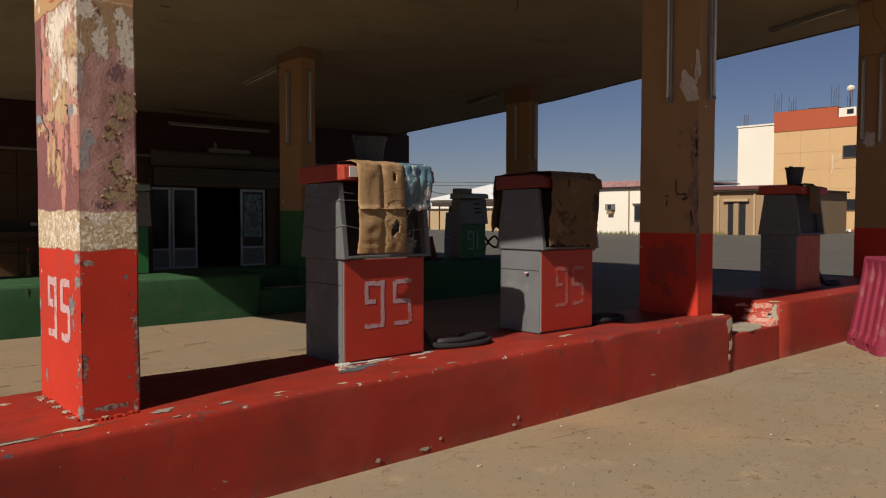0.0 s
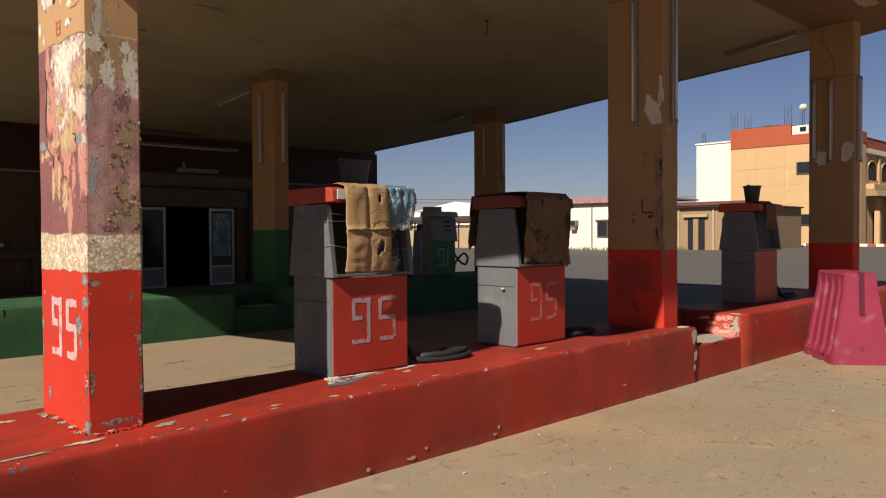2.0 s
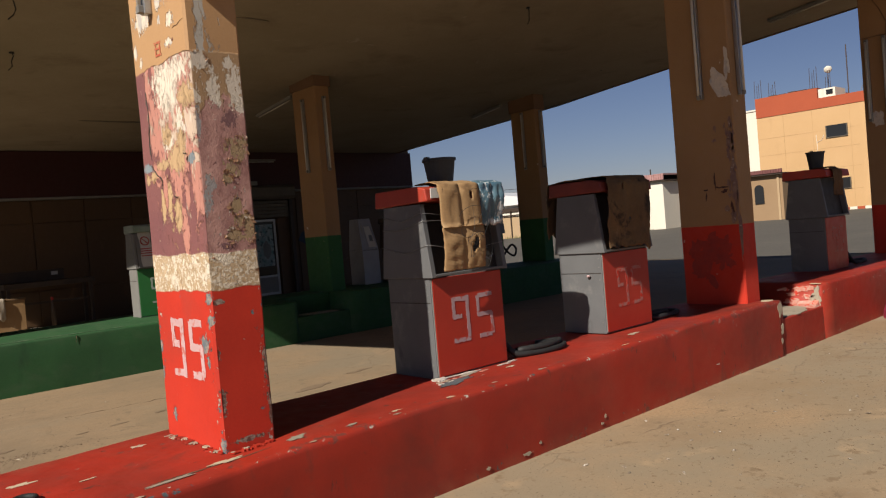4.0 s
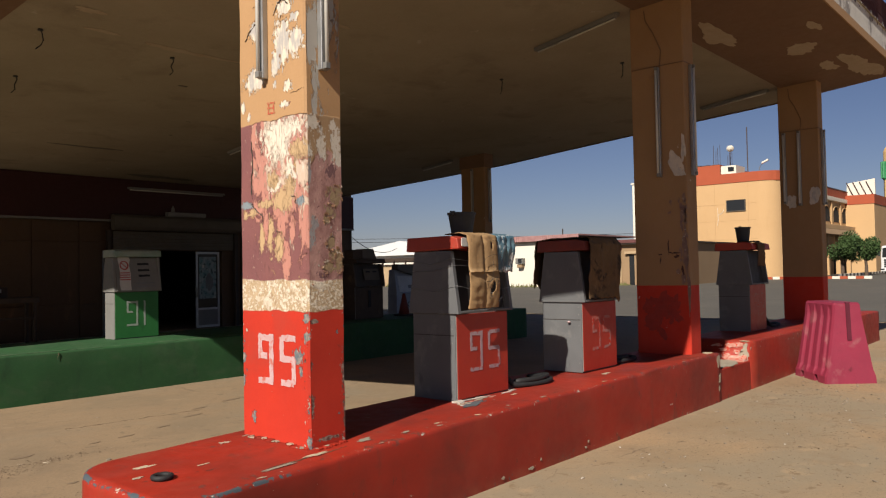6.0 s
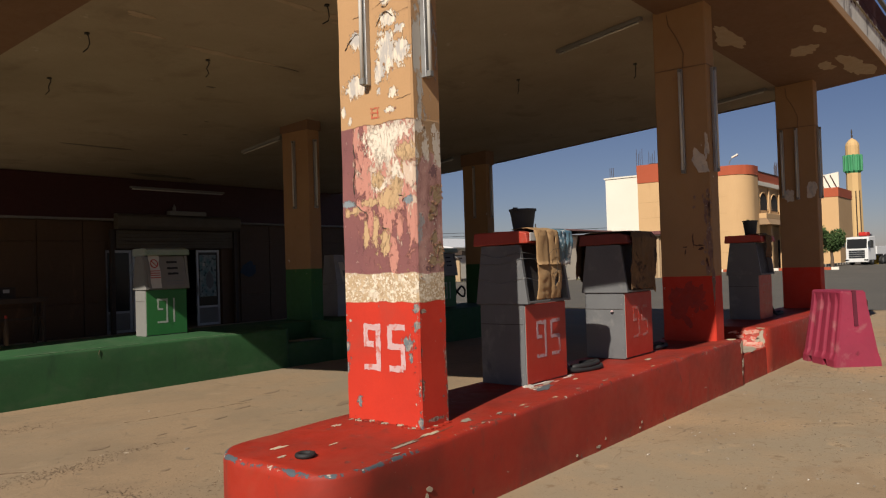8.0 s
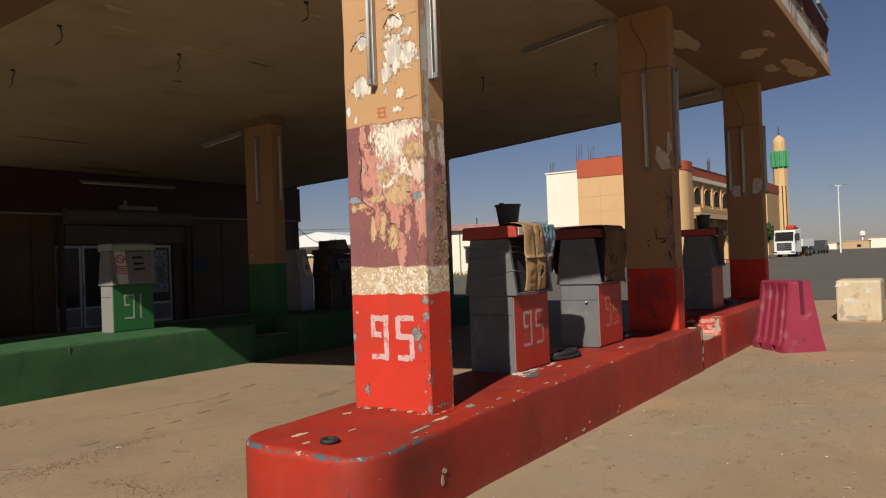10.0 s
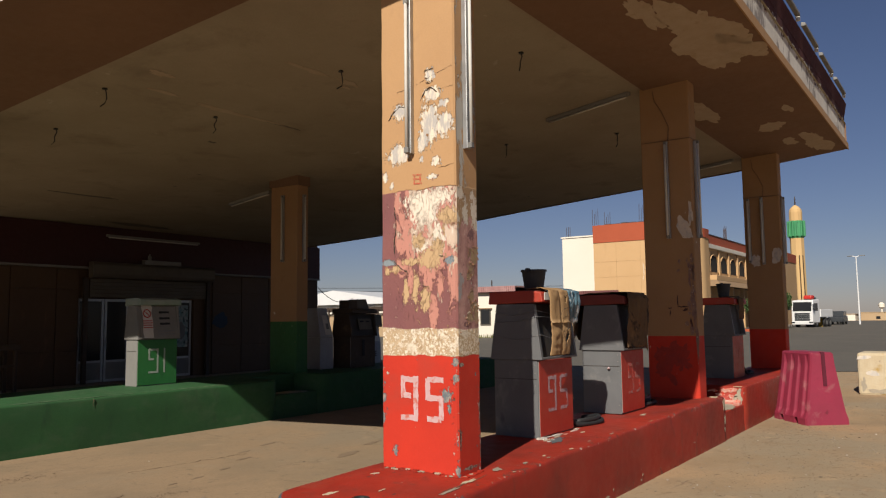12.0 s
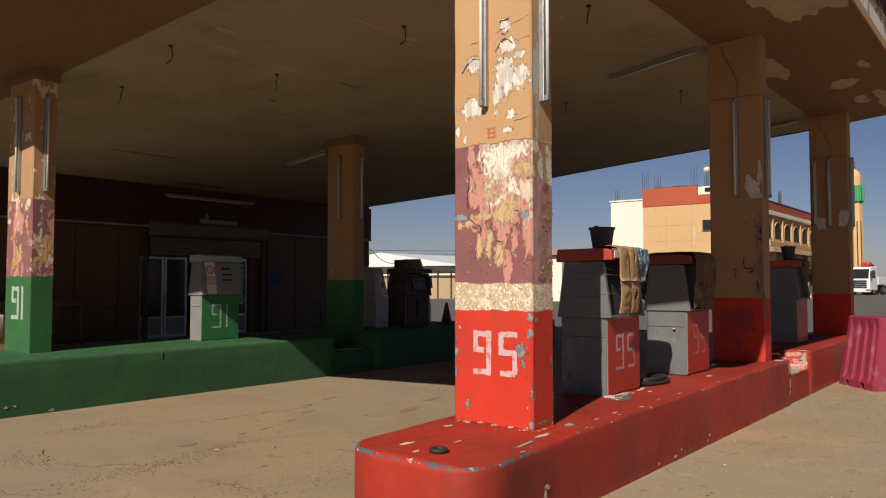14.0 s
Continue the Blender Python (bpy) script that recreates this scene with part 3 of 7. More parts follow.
def part(name, bm, material, parent=None, label="", smooth=False):
    """Links a bmesh, built in world metres, as one mesh object under its thing or part."""
    me = bpy.data.meshes.new(name)
    base = ROOT[parent] if parent else Vector((0, 0, 0))
    bmesh.ops.translate(bm, verts=bm.verts, vec=-base)
    bm.normal_update()
    bm.to_mesh(me)
    bm.free()
    for m in material if isinstance(material, (list, tuple)) else [material]:
        me.materials.append(m)
    if smooth:
        for p in me.polygons:
            p.use_smooth = True
    ob = new(name, me)
    if parent:
        ob.parent = parent
        ROOT[ob] = base
    return tagged(ob, label)


def B():
    return bmesh.new()


def hull(bm, pts, bevel=0.0):
    """Eight corners, four below and four above in the same turn."""
    vs = [bm.verts.new(p) for p in pts]
    fs = [bm.faces.new([vs[i] for i in q]) for q in ((3, 2, 1, 0), (4, 5, 6, 7), (0, 1, 5, 4), (1, 2, 6, 5), (2, 3, 7, 6), (3, 0, 4, 7))]
    if bevel:
        es = list({e for f in fs for e in f.edges})
        bmesh.ops.bevel(bm, geom=es, offset=bevel, segments=2, affect="EDGES", profile=0.5)
    return bm


def box(lo, hi, bevel=0.0, bm=None):
    (a, b, c), (d, e, f) = lo, hi
    return hull(bm or B(), [(a, b, c), (d, b, c), (d, e, c), (a, e, c), (a, b, f), (d, b, f), (d, e, f), (a, e, f)], bevel)


def prism(poly, lo, hi, axis=0, bevel=0.0, bm=None):
    """A closed outline carried along an axis. The outline is in the other two axes, in order."""
    bm = bm or B()

    def at(p, v):
        q = list(p)
        q.insert(axis, v)
        return q
    a = [bm.verts.new(at(p, lo)) for p in poly]
    b = [bm.verts.new(at(p, hi)) for p in poly]
    n = len(poly)
    fs = [bm.faces.new(a[::-1]), bm.faces.new(b)] + [bm.faces.new((a[i], a[(i + 1) % n], b[(i + 1) % n], b[i])) for i in range(n)]
    bmesh.ops.recalc_face_normals(bm, faces=fs)
    if bevel:
        bmesh.ops.bevel(bm, geom=list({e for f in fs for e in f.edges}), offset=bevel, segments=2, affect="EDGES", profile=0.5)
    return bm


def tube(pts, r, n=6, bm=None, close=False):
    bm = bm or B()
    pts = [Vector(p) for p in pts]
    rings = []
    for i, p in enumerate(pts):
        d = (pts[min(i + 1, len(pts) - 1)] - pts[max(i - 1, 0)]).normalized()
        u = d.cross(Vector((0, 0, 1)) if abs(d.z) < 0.9 else Vector((1, 0, 0))).normalized()
        v = d.cross(u)
        rr = r[i] if isinstance(r, (list, tuple)) else r
        rings.append([bm.verts.new(p + rr * (math.cos(k * math.tau / n) * u + math.sin(k * math.tau / n) * v)) for k in range(n)])
    for a, b in zip(rings, rings[1:]):
        for k in range(n):
            bm.faces.new((a[k], a[(k + 1) % n], b[(k + 1) % n], b[k]))
    bm.faces.new(rings[0][::-1])
    bm.faces.new(rings[-1])
    return bm


def lathe(profile, at, n=20, bm=None):
    """Radius and height pairs turned round an upright axis."""
    bm = bm or B()
    rings = [[bm.verts.new((at[0] + r * math.cos(k * math.tau / n), at[1] + r * math.sin(k * math.tau / n), at[2] + z)) for k in range(n)] for r, z in profile]
    for a, b in zip(rings, rings[1:]):
        for k in range(n):
            bm.faces.new((a[k], a[(k + 1) % n], b[(k + 1) % n], b[k]))
    bm.faces.new(rings[0][::-1])
    bm.faces.new(rings[-1])
    return bm


def blob(centre, ru, rv, u, v, out, seed, n=22, ragged=0.35, bm=None):
    """A ragged thin patch on a surface: u and v span it, out lifts it off."""
    bm = bm or B()
    rng = random.Random(seed)
    ph = rng.uniform(0, 90)
    n = max(n, int(14 + 150 * max(ru, rv) ** 0.5))
    c, u, v, out = Vector(centre), Vector(u), Vector(v), Vector(out)
    ring = []
    for k in range(n):
        a = k * math.tau / n
        w = 1.0
        for f, g in ((0.8, 1.0), (1.7, 0.6), (3.7, 0.34), (8.0, 0.18), (17.0, 0.10)):
            w += ragged * g * noise.noise((f * math.cos(a) + ph, f * math.sin(a), ph * 0.37))
        w = max(w, 0.2)
        ring.append(c + u * (ru * w * math.cos(a)) + v * (rv * w * math.sin(a)))
    top = [bm.verts.new(p + out) for p in ring]
    low = [bm.verts.new(p) for p in ring]
    fs = [bm.faces.new(top)] + [bm.faces.new((low[k], low[(k + 1) % n], top[(k + 1) % n], top[k])) for k in range(n)]
    bmesh.ops.recalc_face_normals(bm, faces=fs)
    if fs[0].normal.dot(out) < 0:
        bmesh.ops.reverse_faces(bm, faces=fs)
    return bm


def strokes(segments, origin, u, v, w, h, line, out, seed=1):
    """Stencilled bars: segments in a unit cell, drawn as ragged thin slabs."""
    bm = B()
    rng = random.Random(seed)
    o, u, v, out = Vector(origin), Vector(u), Vector(v), Vector(out)
    for (x0, y0), (x1, y1) in segments:
        a, b = Vector((x0 * w, y0 * h)), Vector((x1 * w, y1 * h))
        d = (b - a).normalized()
        nrm = Vector((-d.y, d.x)) * line / 2
        a, b = a - d * line * 0.5, b + d * line * 0.5
        n = 7
        L, R = [], []
        for k in range(n + 1):
            p = a + (b - a) * k / n
            L.append(p + nrm * (1 + rng.uniform(-0.22, 0.16)))
            R.append(p - nrm * (1 + rng.uniform(-0.22, 0.16)))
        ring = L + R[::-1]
        lift = out * (1 + 0.15 * rng.random())
        top = [bm.verts.new(o + u * p.x + v * p.y + lift) for p in ring]
        low = [bm.verts.new(o + u * p.x + v * p.y) for p in ring]
        m = len(ring)
        fs = [bm.faces.new(top)] + [bm.faces.new((low[k], low[(k + 1) % m], top[(k + 1) % m], top[k])) for k in range(m)]
        bmesh.ops.recalc_face_normals(bm, faces=fs)
        if fs[0].normal.dot(out) < 0:
            bmesh.ops.reverse_faces(bm, faces=fs)
    return bm


NINE = [((0, 0.98), (0, 0.62)), ((0.05, 1), (0.95, 0.98)), ((0.03, 0.57), (0.45, 0.57)), ((1, 1), (1, 0.02)), ((0.0, 0), (0.95, 0))]
FIVE = [((0.15, 1), (1, 1)), ((0, 0.95), (0, 0.55)), ((0.1, 0.53), (0.9, 0.53)), ((1, 0.48), (1, 0.06)), ((0.1, 0), (0.8, 0))]
ONE_ = [((0.3, 1), (0.3, 0.0))]


# ---- ground ----
def rise(x):
    return 0.0066 * min(max(x - 14, 0), 90)


bm = B()
xs = [-1500, -300, -60, -20, 0, 8, 14, 22, 40, 60, 80, 104, 300, 1200, 4000]
ys = [-4000, -600, -120, -40, 0, 20, 60, 140, 600, 4000]
gv = [[bm.verts.new((x, y, rise(x))) for y in ys] for x in xs]
for i in range(len(xs) - 1):
    for j in range(len(ys) - 1):
        bm.faces.new((gv[i][j], gv[i + 1][j], gv[i + 1][j + 1], gv[i][j + 1]))
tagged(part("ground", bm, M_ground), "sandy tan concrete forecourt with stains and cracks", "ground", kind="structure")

bm = B()
edge = [(22.0 + 0.5 * math.sin(k * 0.9) + 0.25 * math.sin(k * 2.3), -70 + 2 * k) for k in range(76)]
cols = [[bm.verts.new((x, y, rise(x) + 0.012)) for x, y in edge]]
for X in (40, 62, 84, 104, 180):
    cols.append([bm.verts.new((X, y, rise(X) + 0.012)) for _, y in edge])
for a, b in zip(cols, cols[1:]):
    for k in range(len(edge) - 1):
        bm.faces.new((a[k], b[k], b[k + 1], a[k + 1]))
tagged(part("road", bm, M_asphalt), "worn grey asphalt road with sandy edge", "road", kind="structure")

rng = random.Random(5)
bm = B()
for k in range(1100):
    x, y = (rng.uniform(0.5, 14), rng.uniform(-1.5, 3.9)) if k < 1060 else (rng.uniform(-1, 9), rng.uniform(5.4, 11.3))
    r = rng.choice((0.004, 0.005, 0.006, 0.008, 0.010, 0.013)) * rng.uniform(0.7, 1.4)
    m = pose(x, y, r * 0.35, rng.uniform(-20, 20), rng.uniform(-20, 20), rng.uniform(0, 360)) @ Matrix.Diagonal((r * rng.uniform(0.9, 2.4), r, r * 0.4, 1))
    bmesh.ops.create_icosphere(bm, subdivisions=1, radius=1, matrix=m)
grit = part("gravel", bm, mat("mixed_grit", (0.40, 0.32, 0.23), (0.16, 0.12, 0.09), 40, 0.9, 0.2, [((0.75, 0.70, 0.62), 5, 0.60, 0.62, ONE, 0)], 0.1))
tagged(grit, "scattered pebbles and paint chips on the concrete", "gravel", kind="stuff")

gv, gf = [], []
for k in range(3200):
    cx, cy, sx, sy = rng.choice([(0.25, 7.75, 0.30, 0.09), (0.5, 7.78, 0.25, 0.08), (1.1, 7.95, 0.25, 0.07), (-0.6, 7.72, 0.45, 0.14), (0.29, 6.48, 0.10, 0.25), (0.9, 6.2, 0.45, 0.2), (0.87, 10.1, 0.25, 0.10), (-0.3, 8.8, 0.12, 0.3), (2.0, 6.4, 0.8, 0.35), (9.3, 3.4, 0.8, 0.25), (7.2, 3.0, 1.0, 0.4), (6.0, 2.2, 1.4, 0.6), (4.5, 2.6, 1.6, 0.6)])
    s = rng.uniform(0.003, 0.008) * (1.6 if rng.random() < 0.06 else 1)
    m = pose(rng.gauss(cx, sx), min(rng.gauss(cy, sy), 11.3), s * 0.2, rng.uniform(-25, 25), rng.uniform(-25, 25), rng.uniform(0, 360)) @ Matrix.Diagonal((s * rng.uniform(0.8, 2.0), s, s * 0.5, 1))
    if m.translation.y < 3.9 or m.translation.y > 5.3:
        n = len(gv)
        gv += [tuple(m @ Vector(p)) for p in ((1, 0, 0), (0, 1, 0), (-1, 0, 0), (0, -1, 0), (0, 0, 1), (0, 0, -1))]
        gf += [(n + i, n + (i + 1) % 4, n + 4) for i in range(4)] + [(n + (i + 1) % 4, n + i, n + 5) for i in range(4)]
gm = bpy.data.meshes.new("grit")
gm.from_pydata(gv, [], gf)
bm = B()
bm.from_mesh(gm)
tagged(part("grit", bm, mat("brown_grit", (0.22, 0.15, 0.092), (0.14, 0.095, 0.06), 40, 0.9, 0.2, [((0.55, 0.46, 0.34), 6, 0.62, 0.64, ONE, 0)], 0.1)), "drifts of brown grit on the worn concrete", "grit", kind="stuff")

bm = B()
for k, (x, y, a, b) in enumerate([(1.0, 8.3, 0.11, 0.05), (1.75, 8.35, 0.06, 0.018), (2.1, 8.4, 0.08, 0.02), (2.6, 8.55, 0.09, 0.025), (3.2, 8.9, 0.12, 0.03), (0.9, 6.95, 0.05, 0.02), (4.17, 9.52, 0.16, 0.04), (4.2, 7.98, 0.24, 0.07), (3.54, 9.3, 0.10, 0.03), (5.1, 8.3, 0.2, 0.04)]):
    blob((x, y, 0.0005), a, b, (1, 0.15, 0), (-0.15, 1, 0), (0, 0, 0.003), 40 + k, 26, 0.6, bm)
tagged(part("oil_stain", bm, mat("oil_stain", (0.23, 0.16, 0.10), (0.27, 0.19, 0.12), 9, 0.85, 0.2)), "small dark oil drips dried into the concrete", "stain", kind="stuff")


def ground_crack(pts, r, seed):
    w = random.Random(seed)
    fine, rad = [], []
    for (x0, y0), (x1, y1) in zip(pts, pts[1:]):
        n = max(3, int(math.hypot(x1 - x0, y1 - y0) / 0.07))
        for k in range(n):
            fine.append((x0 + (x1 - x0) * k / n + w.gauss(0, 0.012), y0 + (y1 - y0) * k / n + w.gauss(0, 0.012), -0.001))
            rad.append(r * w.uniform(0.25, 1.4))
    fine.append((*pts[-1], -0.001))
    tagged(part("ground_crack", tube(fine, rad + [0.001], 5), M_crack), "dark crack running across the concrete", "crack", kind="structure")


# Cracks are solid tubes; this dark colour stands in for shade in the groove.
M_crack = mat("crack_shadow", (0.17, 0.115, 0.07), None, 6, 0.95, 0)
ground_crack([(1.85, 9.34), (2.6, 9.27), (3.53, 9.16)], 0.007, 1)
ground_crack([(-0.05, 9.25), (-0.24, 8.63), (-0.14, 8.2), (0.25, 7.95)], 0.009, 2)
ground_crack([(0.2, 7.0), (0.29, 6.63), (0.28, 6.1)], 0.008, 3)


# ---- pump islands ----
def loft_island(x0, x1, front, back, height, material, parent, name, dent=None, seed=0, round_lo=True, brow=None):
    """A kerbed island, swept along x with a worn top edge and a rounded end."""
    bm = B()
    n = max(8, int((x1 - x0) / 0.07))
    xs = [x0 + 0.002] + [x0 + 0.012, x0 + 0.03, x0 + 0.06, x0 + 0.1, x0 + 0.15, x0 + 0.21, x0 + 0.28] * round_lo + [x0 + 0.35 + (x1 - x0 - 0.35) * k / n for k in range(n + 1)]
    rings = []
    R = 0.36
    for x in xs:
        d = min(x - x0, R)
        c = (R - math.sqrt(max(R * R - (R - d) ** 2, 0))) if round_lo else 0.0
        f, b = front(x) + c * 0.8, back(x) - c
        drop = 0.02 * max(0, 1 - (x - x0) / 0.03) if round_lo else 0.0
        top = brow(x) if brow else height
        crown = height - 0.026 * max(0.0, 1 - x / 1.6) if brow else height
        prof = [(f, -0.02), (f, 0.2), (f, 0.42)] + [(f + 0.0, top - 0.035), (f + 0.005, top - 0.014), (f + 0.016, top - 0.004), (f + 0.04, top)]
        prof += [(f + (b - f) * q, top + (crown - top) * min(1.0, q / 0.45)) for q in (0.12, 0.25, 0.4, 0.55, 0.7, 0.85)] + [(b - 0.05, crown), (b - 0.02, crown - 0.008), (b, crown - 0.04), (b, 0.25), (b, -0.02)]
        ring = []
        for y, z in prof:
            w = 0.006 * noise.noise((x * 2.1 + seed, y * 3, z * 3)) + 0.002 * noise.noise((x * 7, y * 7 + seed, z * 7))
            yy, zz = y + (w if z < min(top, crown) - 0.002 else 0), z + (w * 0.9 if z > 0.3 else 0) - (drop if z > 0.3 else 0)
            if dent and abs(z - top) < 0.13 and y < f + 0.1:
                for dx, wd, dp in dent:
                    g = math.exp(-((x - dx) / wd) ** 2)
                    yy += dp * g * (0.6 + 0.8 * noise.noise((x * 20, z * 20, 1)))
                    zz -= dp * 0.45 * g
            ring.append(bm.verts.new((x, yy, zz)))
        rings.append(ring)
    for a, b in zip(rings, rings[1:]):
        for k in range(len(a) - 1):
            bm.faces.new((a[k], b[k], b[k + 1], a[k + 1]))
    bm.faces.new(rings[0])
    bm.faces.new(rings[-1][::-1])
    bmesh.ops.recalc_face_normals(bm, faces=bm.faces)
    return part(name, bm, material, parent, smooth=True)


def f_red(x):
    return 4.03 - 0.13 * max(0.0, 1 - x / 1.6) ** 1.5


def brow_red(x):
    """Height of the red island's front edge: it rises away from the nose."""
    pts = [(-1, 0.556), (1.15, 0.553), (1.8, 0.567), (2.5, 0.58), (3.6, 0.592), (4.8, 0.606), (5.9, 0.618), (9, 0.614)]
    for (a, p), (b, q) in zip(pts, pts[1:]):
        if x <= b:
            return p + (q - p) * (x - a) / (b - a)
    return 0.59


def red_top(x, y):
    f = f_red(x)
    crown = 0.59 - 0.026 * max(0.0, 1 - x / 1.6)
    return brow_red(x) + (crown - brow_red(x)) * min(1.0, max(0.0, (y - f) / (5.15 - f) / 0.45))


M_oldgrey = mat("old_blue_grey_paint", (0.12, 0.135, 0.145), (0.09, 0.10, 0.11), 9, 0.85, 0.3)
M_scrape = mat("scraped_red_paint", (0.62, 0.40, 0.33), (0.58, 0.16, 0.10), 14, 0.85, 0.3, [(RED, 20, 0.55, 0.62, ONE, 0)])
island = thing("pump_island", (7, 4.6, 0), "red-painted raised concrete pump island with chipped edges", "pump island", "fuel pump islands")
loft_island(0.03, 7.68, f_red, lambda x: 5.15, 0.59, M_kerb, island, "kerb", [(5.5, 0.10, 0.05), (5.42, 0.05, 0.03), (2.5, 0.04, 0.012), (1.15, 0.05, 0.012), (6.2, 0.05, 0.01)], brow=brow_red)
loft_island(8.82, 17.0, lambda x: 4.05, lambda x: 5.15, 0.66, M_kerb, island, "kerb", None, 4.0, False)
part("broken_step", box((7.66, 4.05, -0.02), (8.84, 4.84, 0.395), 0.012), M_kerb, island)
part("kerb", box((7.66, 4.82, 0), (8.84, 5.15, 0.60), 0.012), M_kerb, island)
part("bare_concrete", blob((8.22, 4.40, 0.396), 0.56, 0.31, (1, 0, 0), (0, 1, 0), (0, 0, 0.008), 3, 60, 0.3), M_concrete, island, "exposed pale concrete in the broken step")
part("rubble", hull(B(), [(8.60, 4.07, 0.39), (8.83, 4.07, 0.39), (8.83, 4.40, 0.39), (8.66, 4.36, 0.39), (8.78, 4.09, 0.43), (8.83, 4.09, 0.48), (8.83, 4.34, 0.46), (8.78, 4.32, 0.42)], 0.008), M_scrape, island, "crumbled pale concrete in the broken step")
for k, (y, z, a, b) in enumerate([(4.13, 0.55, 0.045, 0.10), (4.30, 0.60, 0.10, 0.03), (4.22, 0.50, 0.06, 0.025), (4.38, 0.53, 0.07, 0.02), (4.42, 0.45, 0.08, 0.03), (4.5, 0.60, 0.05, 0.02)]):
    part("scrape", blob((8.8195, y, z), a, b, (0, -1, 0), (0, 0, 1), (-0.003, 0, 0), 620 + k, 40, 1.1), M_scrape if k else M_concrete, island)
part("paint_chip", blob((3.08, 4.53, 0.591), 0.045, 0.03, (1, 0, 0), (0, 1, 0), (0, 0, 0.012), 645, 40, 1.3), M_bare, island)
part("paint_chip", blob((3.3, 4.535, 0.593), 0.16, 0.02, (1, 0, 0), (0, 1, 0), (0, 0, 0.006), 646, 40, 1.3), M_bare, island)
part("paint_chip", blob((7.56, 4.13, red_top(7.56, 4.13) + 0.001), 0.10, 0.05, (1, 0, 0), (0, 1, 0), (0, 0, 0.004), 640, 40, 0.8), M_blockpaint, island)
part("paint_chip", blob((8.86, 4.12, 0.662), 0.035, 0.06, (1, 0, 0), (0, 1, 0), (0, 0, 0.004), 641, 40, 0.8), M_blockpaint, island)
for k, (x, z, a, b) in enumerate([(7.60, 0.52, 0.05, 0.07), (7.64, 0.30, 0.03, 0.05), (7.62, 0.17, 0.025, 0.03), (3.4, 0.045, 0.04, 0.014), (4.3, 0.05, 0.02, 0.010), (4.35, 0.10, 0.014, 0.012), (3.55, 0.09, 0.012, 0.010), (3.0, 0.05, 0.018, 0.012), (0.95, 0.27, 0.025, 0.02), (0.92, 0.21, 0.02, 0.03)]):
    part("paint_chip", blob((x, f_red(x) - 0.006, z), a, b, (1, 0, 0), (0, 0, 1), (0, -0.002, 0), 60 + k, 28, 0.6), M_peel, island)
for k in range(9):
    x = rng.uniform(0.3, 7.4)
    y = f_red(x) + rng.uniform(0.02, 0.09)
    part("paint_chip", blob((x, y, red_top(x, y) + 0.0008), rng.uniform(0.012, 0.05), rng.uniform(0.005, 0.014), (1, 0, 0), (0, 1, 0), (0, 0, 0.002), 160 + k, 26, 0.9), rng.choice([M_blockpaint, M_concrete, M_peel]), island)
for k, (x, y, a, b) in enumerate([(0.35, 4.75, 0.07, 0.03), (0.2, 4.55, 0.05, 0.02), (0.9, 4.12, 0.16, 0.02), (1.2, 4.17, 0.12, 0.03), (1.0, 4.9, 0.05, 0.04), (1.65, 4.2, 0.08, 0.03), (0.6, 4.5, 0.04, 0.01), (3.08, 4.53, 0.06, 0.04), (3.35, 4.50, 0.13, 0.03), (3.7, 4.40, 0.05, 0.02), (5.3, 4.35, 0.10, 0.03), (2.0, 4.13, 0.07, 0.02), (2.35, 4.14, 0.06, 0.015)]):
    part("paint_chip", blob((x, y, red_top(x, y) + 0.001), a * 0.7, b * 0.7, (1, 0.1, 0), (-0.1, 1, 0), (0, 0, 0.002), 90 + k, 34, 1.0), (M_blockpaint, M_peel, M_concrete)[k % 3], island)
for k in range(26):
    y = rng.uniform(4.27, 5.0)
    x, y = (1.235 - abs(rng.gauss(0, 0.02)), y) if k < 18 else (rng.uniform(1.24, 1.56), 4.272 - abs(rng.gauss(0, 0.015)))
    part("crumbled_render", blob((x, y, red_top(x, y) + 0.0005), rng.uniform(0.008, 0.03), rng.uniform(0.006, 0.03), (1, 0, 0), (0, 1, 0), (0, 0, rng.uniform(0.003, 0.012)), 700 + k, 20, 1.0), rng.choice([M_peel, M_concrete, M_kerb, M_kerb]), island)
part("paint_chip", blob((3.12, 4.40, 0.5905), 0.17, 0.055, (1, 0.1, 0), (-0.1, 1, 0), (0, 0, 0.002), 731, 40, 0.8), M_oldgrey, island, "bare blue-grey undercoat")
for k in range(12):
    x, y = rng.uniform(2.98, 3.9), rng.uniform(4.42, 4.555)
    part("crumbled_render", blob((x, y, 0.5905), rng.uniform(0.012, 0.05), rng.uniform(0.006, 0.016), (1, 0, 0), (0, 1, 0), (0, 0, 0.004), 740 + k, 24, 1.1), rng.choice([M_bare, M_peel, M_scrape]), island)
part("crack", tube([(0.75 + 0.09 * k, 4.13 + 0.008 * (k % 3) + 0.004 * k, red_top(0.75 + 0.09 * k, 4.14) + 0.001) for k in range(9)], [0.001, 0.003, 0.002, 0.004, 0.003, 0.002, 0.004, 0.003, 0.001], 5), M_crack, island)
washer = thing("rubber_ring", (0.28, 4.42, 0.575), "flat dark rubber ring lying on the red island", "ring")
ringp = [(0.28 + 0.05 * math.cos(a), 4.42 + 0.05 * math.sin(a), red_top(0.28, 4.42) + 0.014) for a in [i * math.tau / 24 for i in range(25)]]
part("ring", tube(ringp, 0.016, 8), M_rubber, washer, smooth=True)

M_pale_g = mat("worn_green_edge", (0.16, 0.24, 0.13), (0.07, 0.16, 0.07), 9, 0.8, 0.3)
gisland = thing("pump_island", (7, 12.3, 0), "green-painted raised concrete pump island beneath the canopy", "pump island", "fuel pump islands")
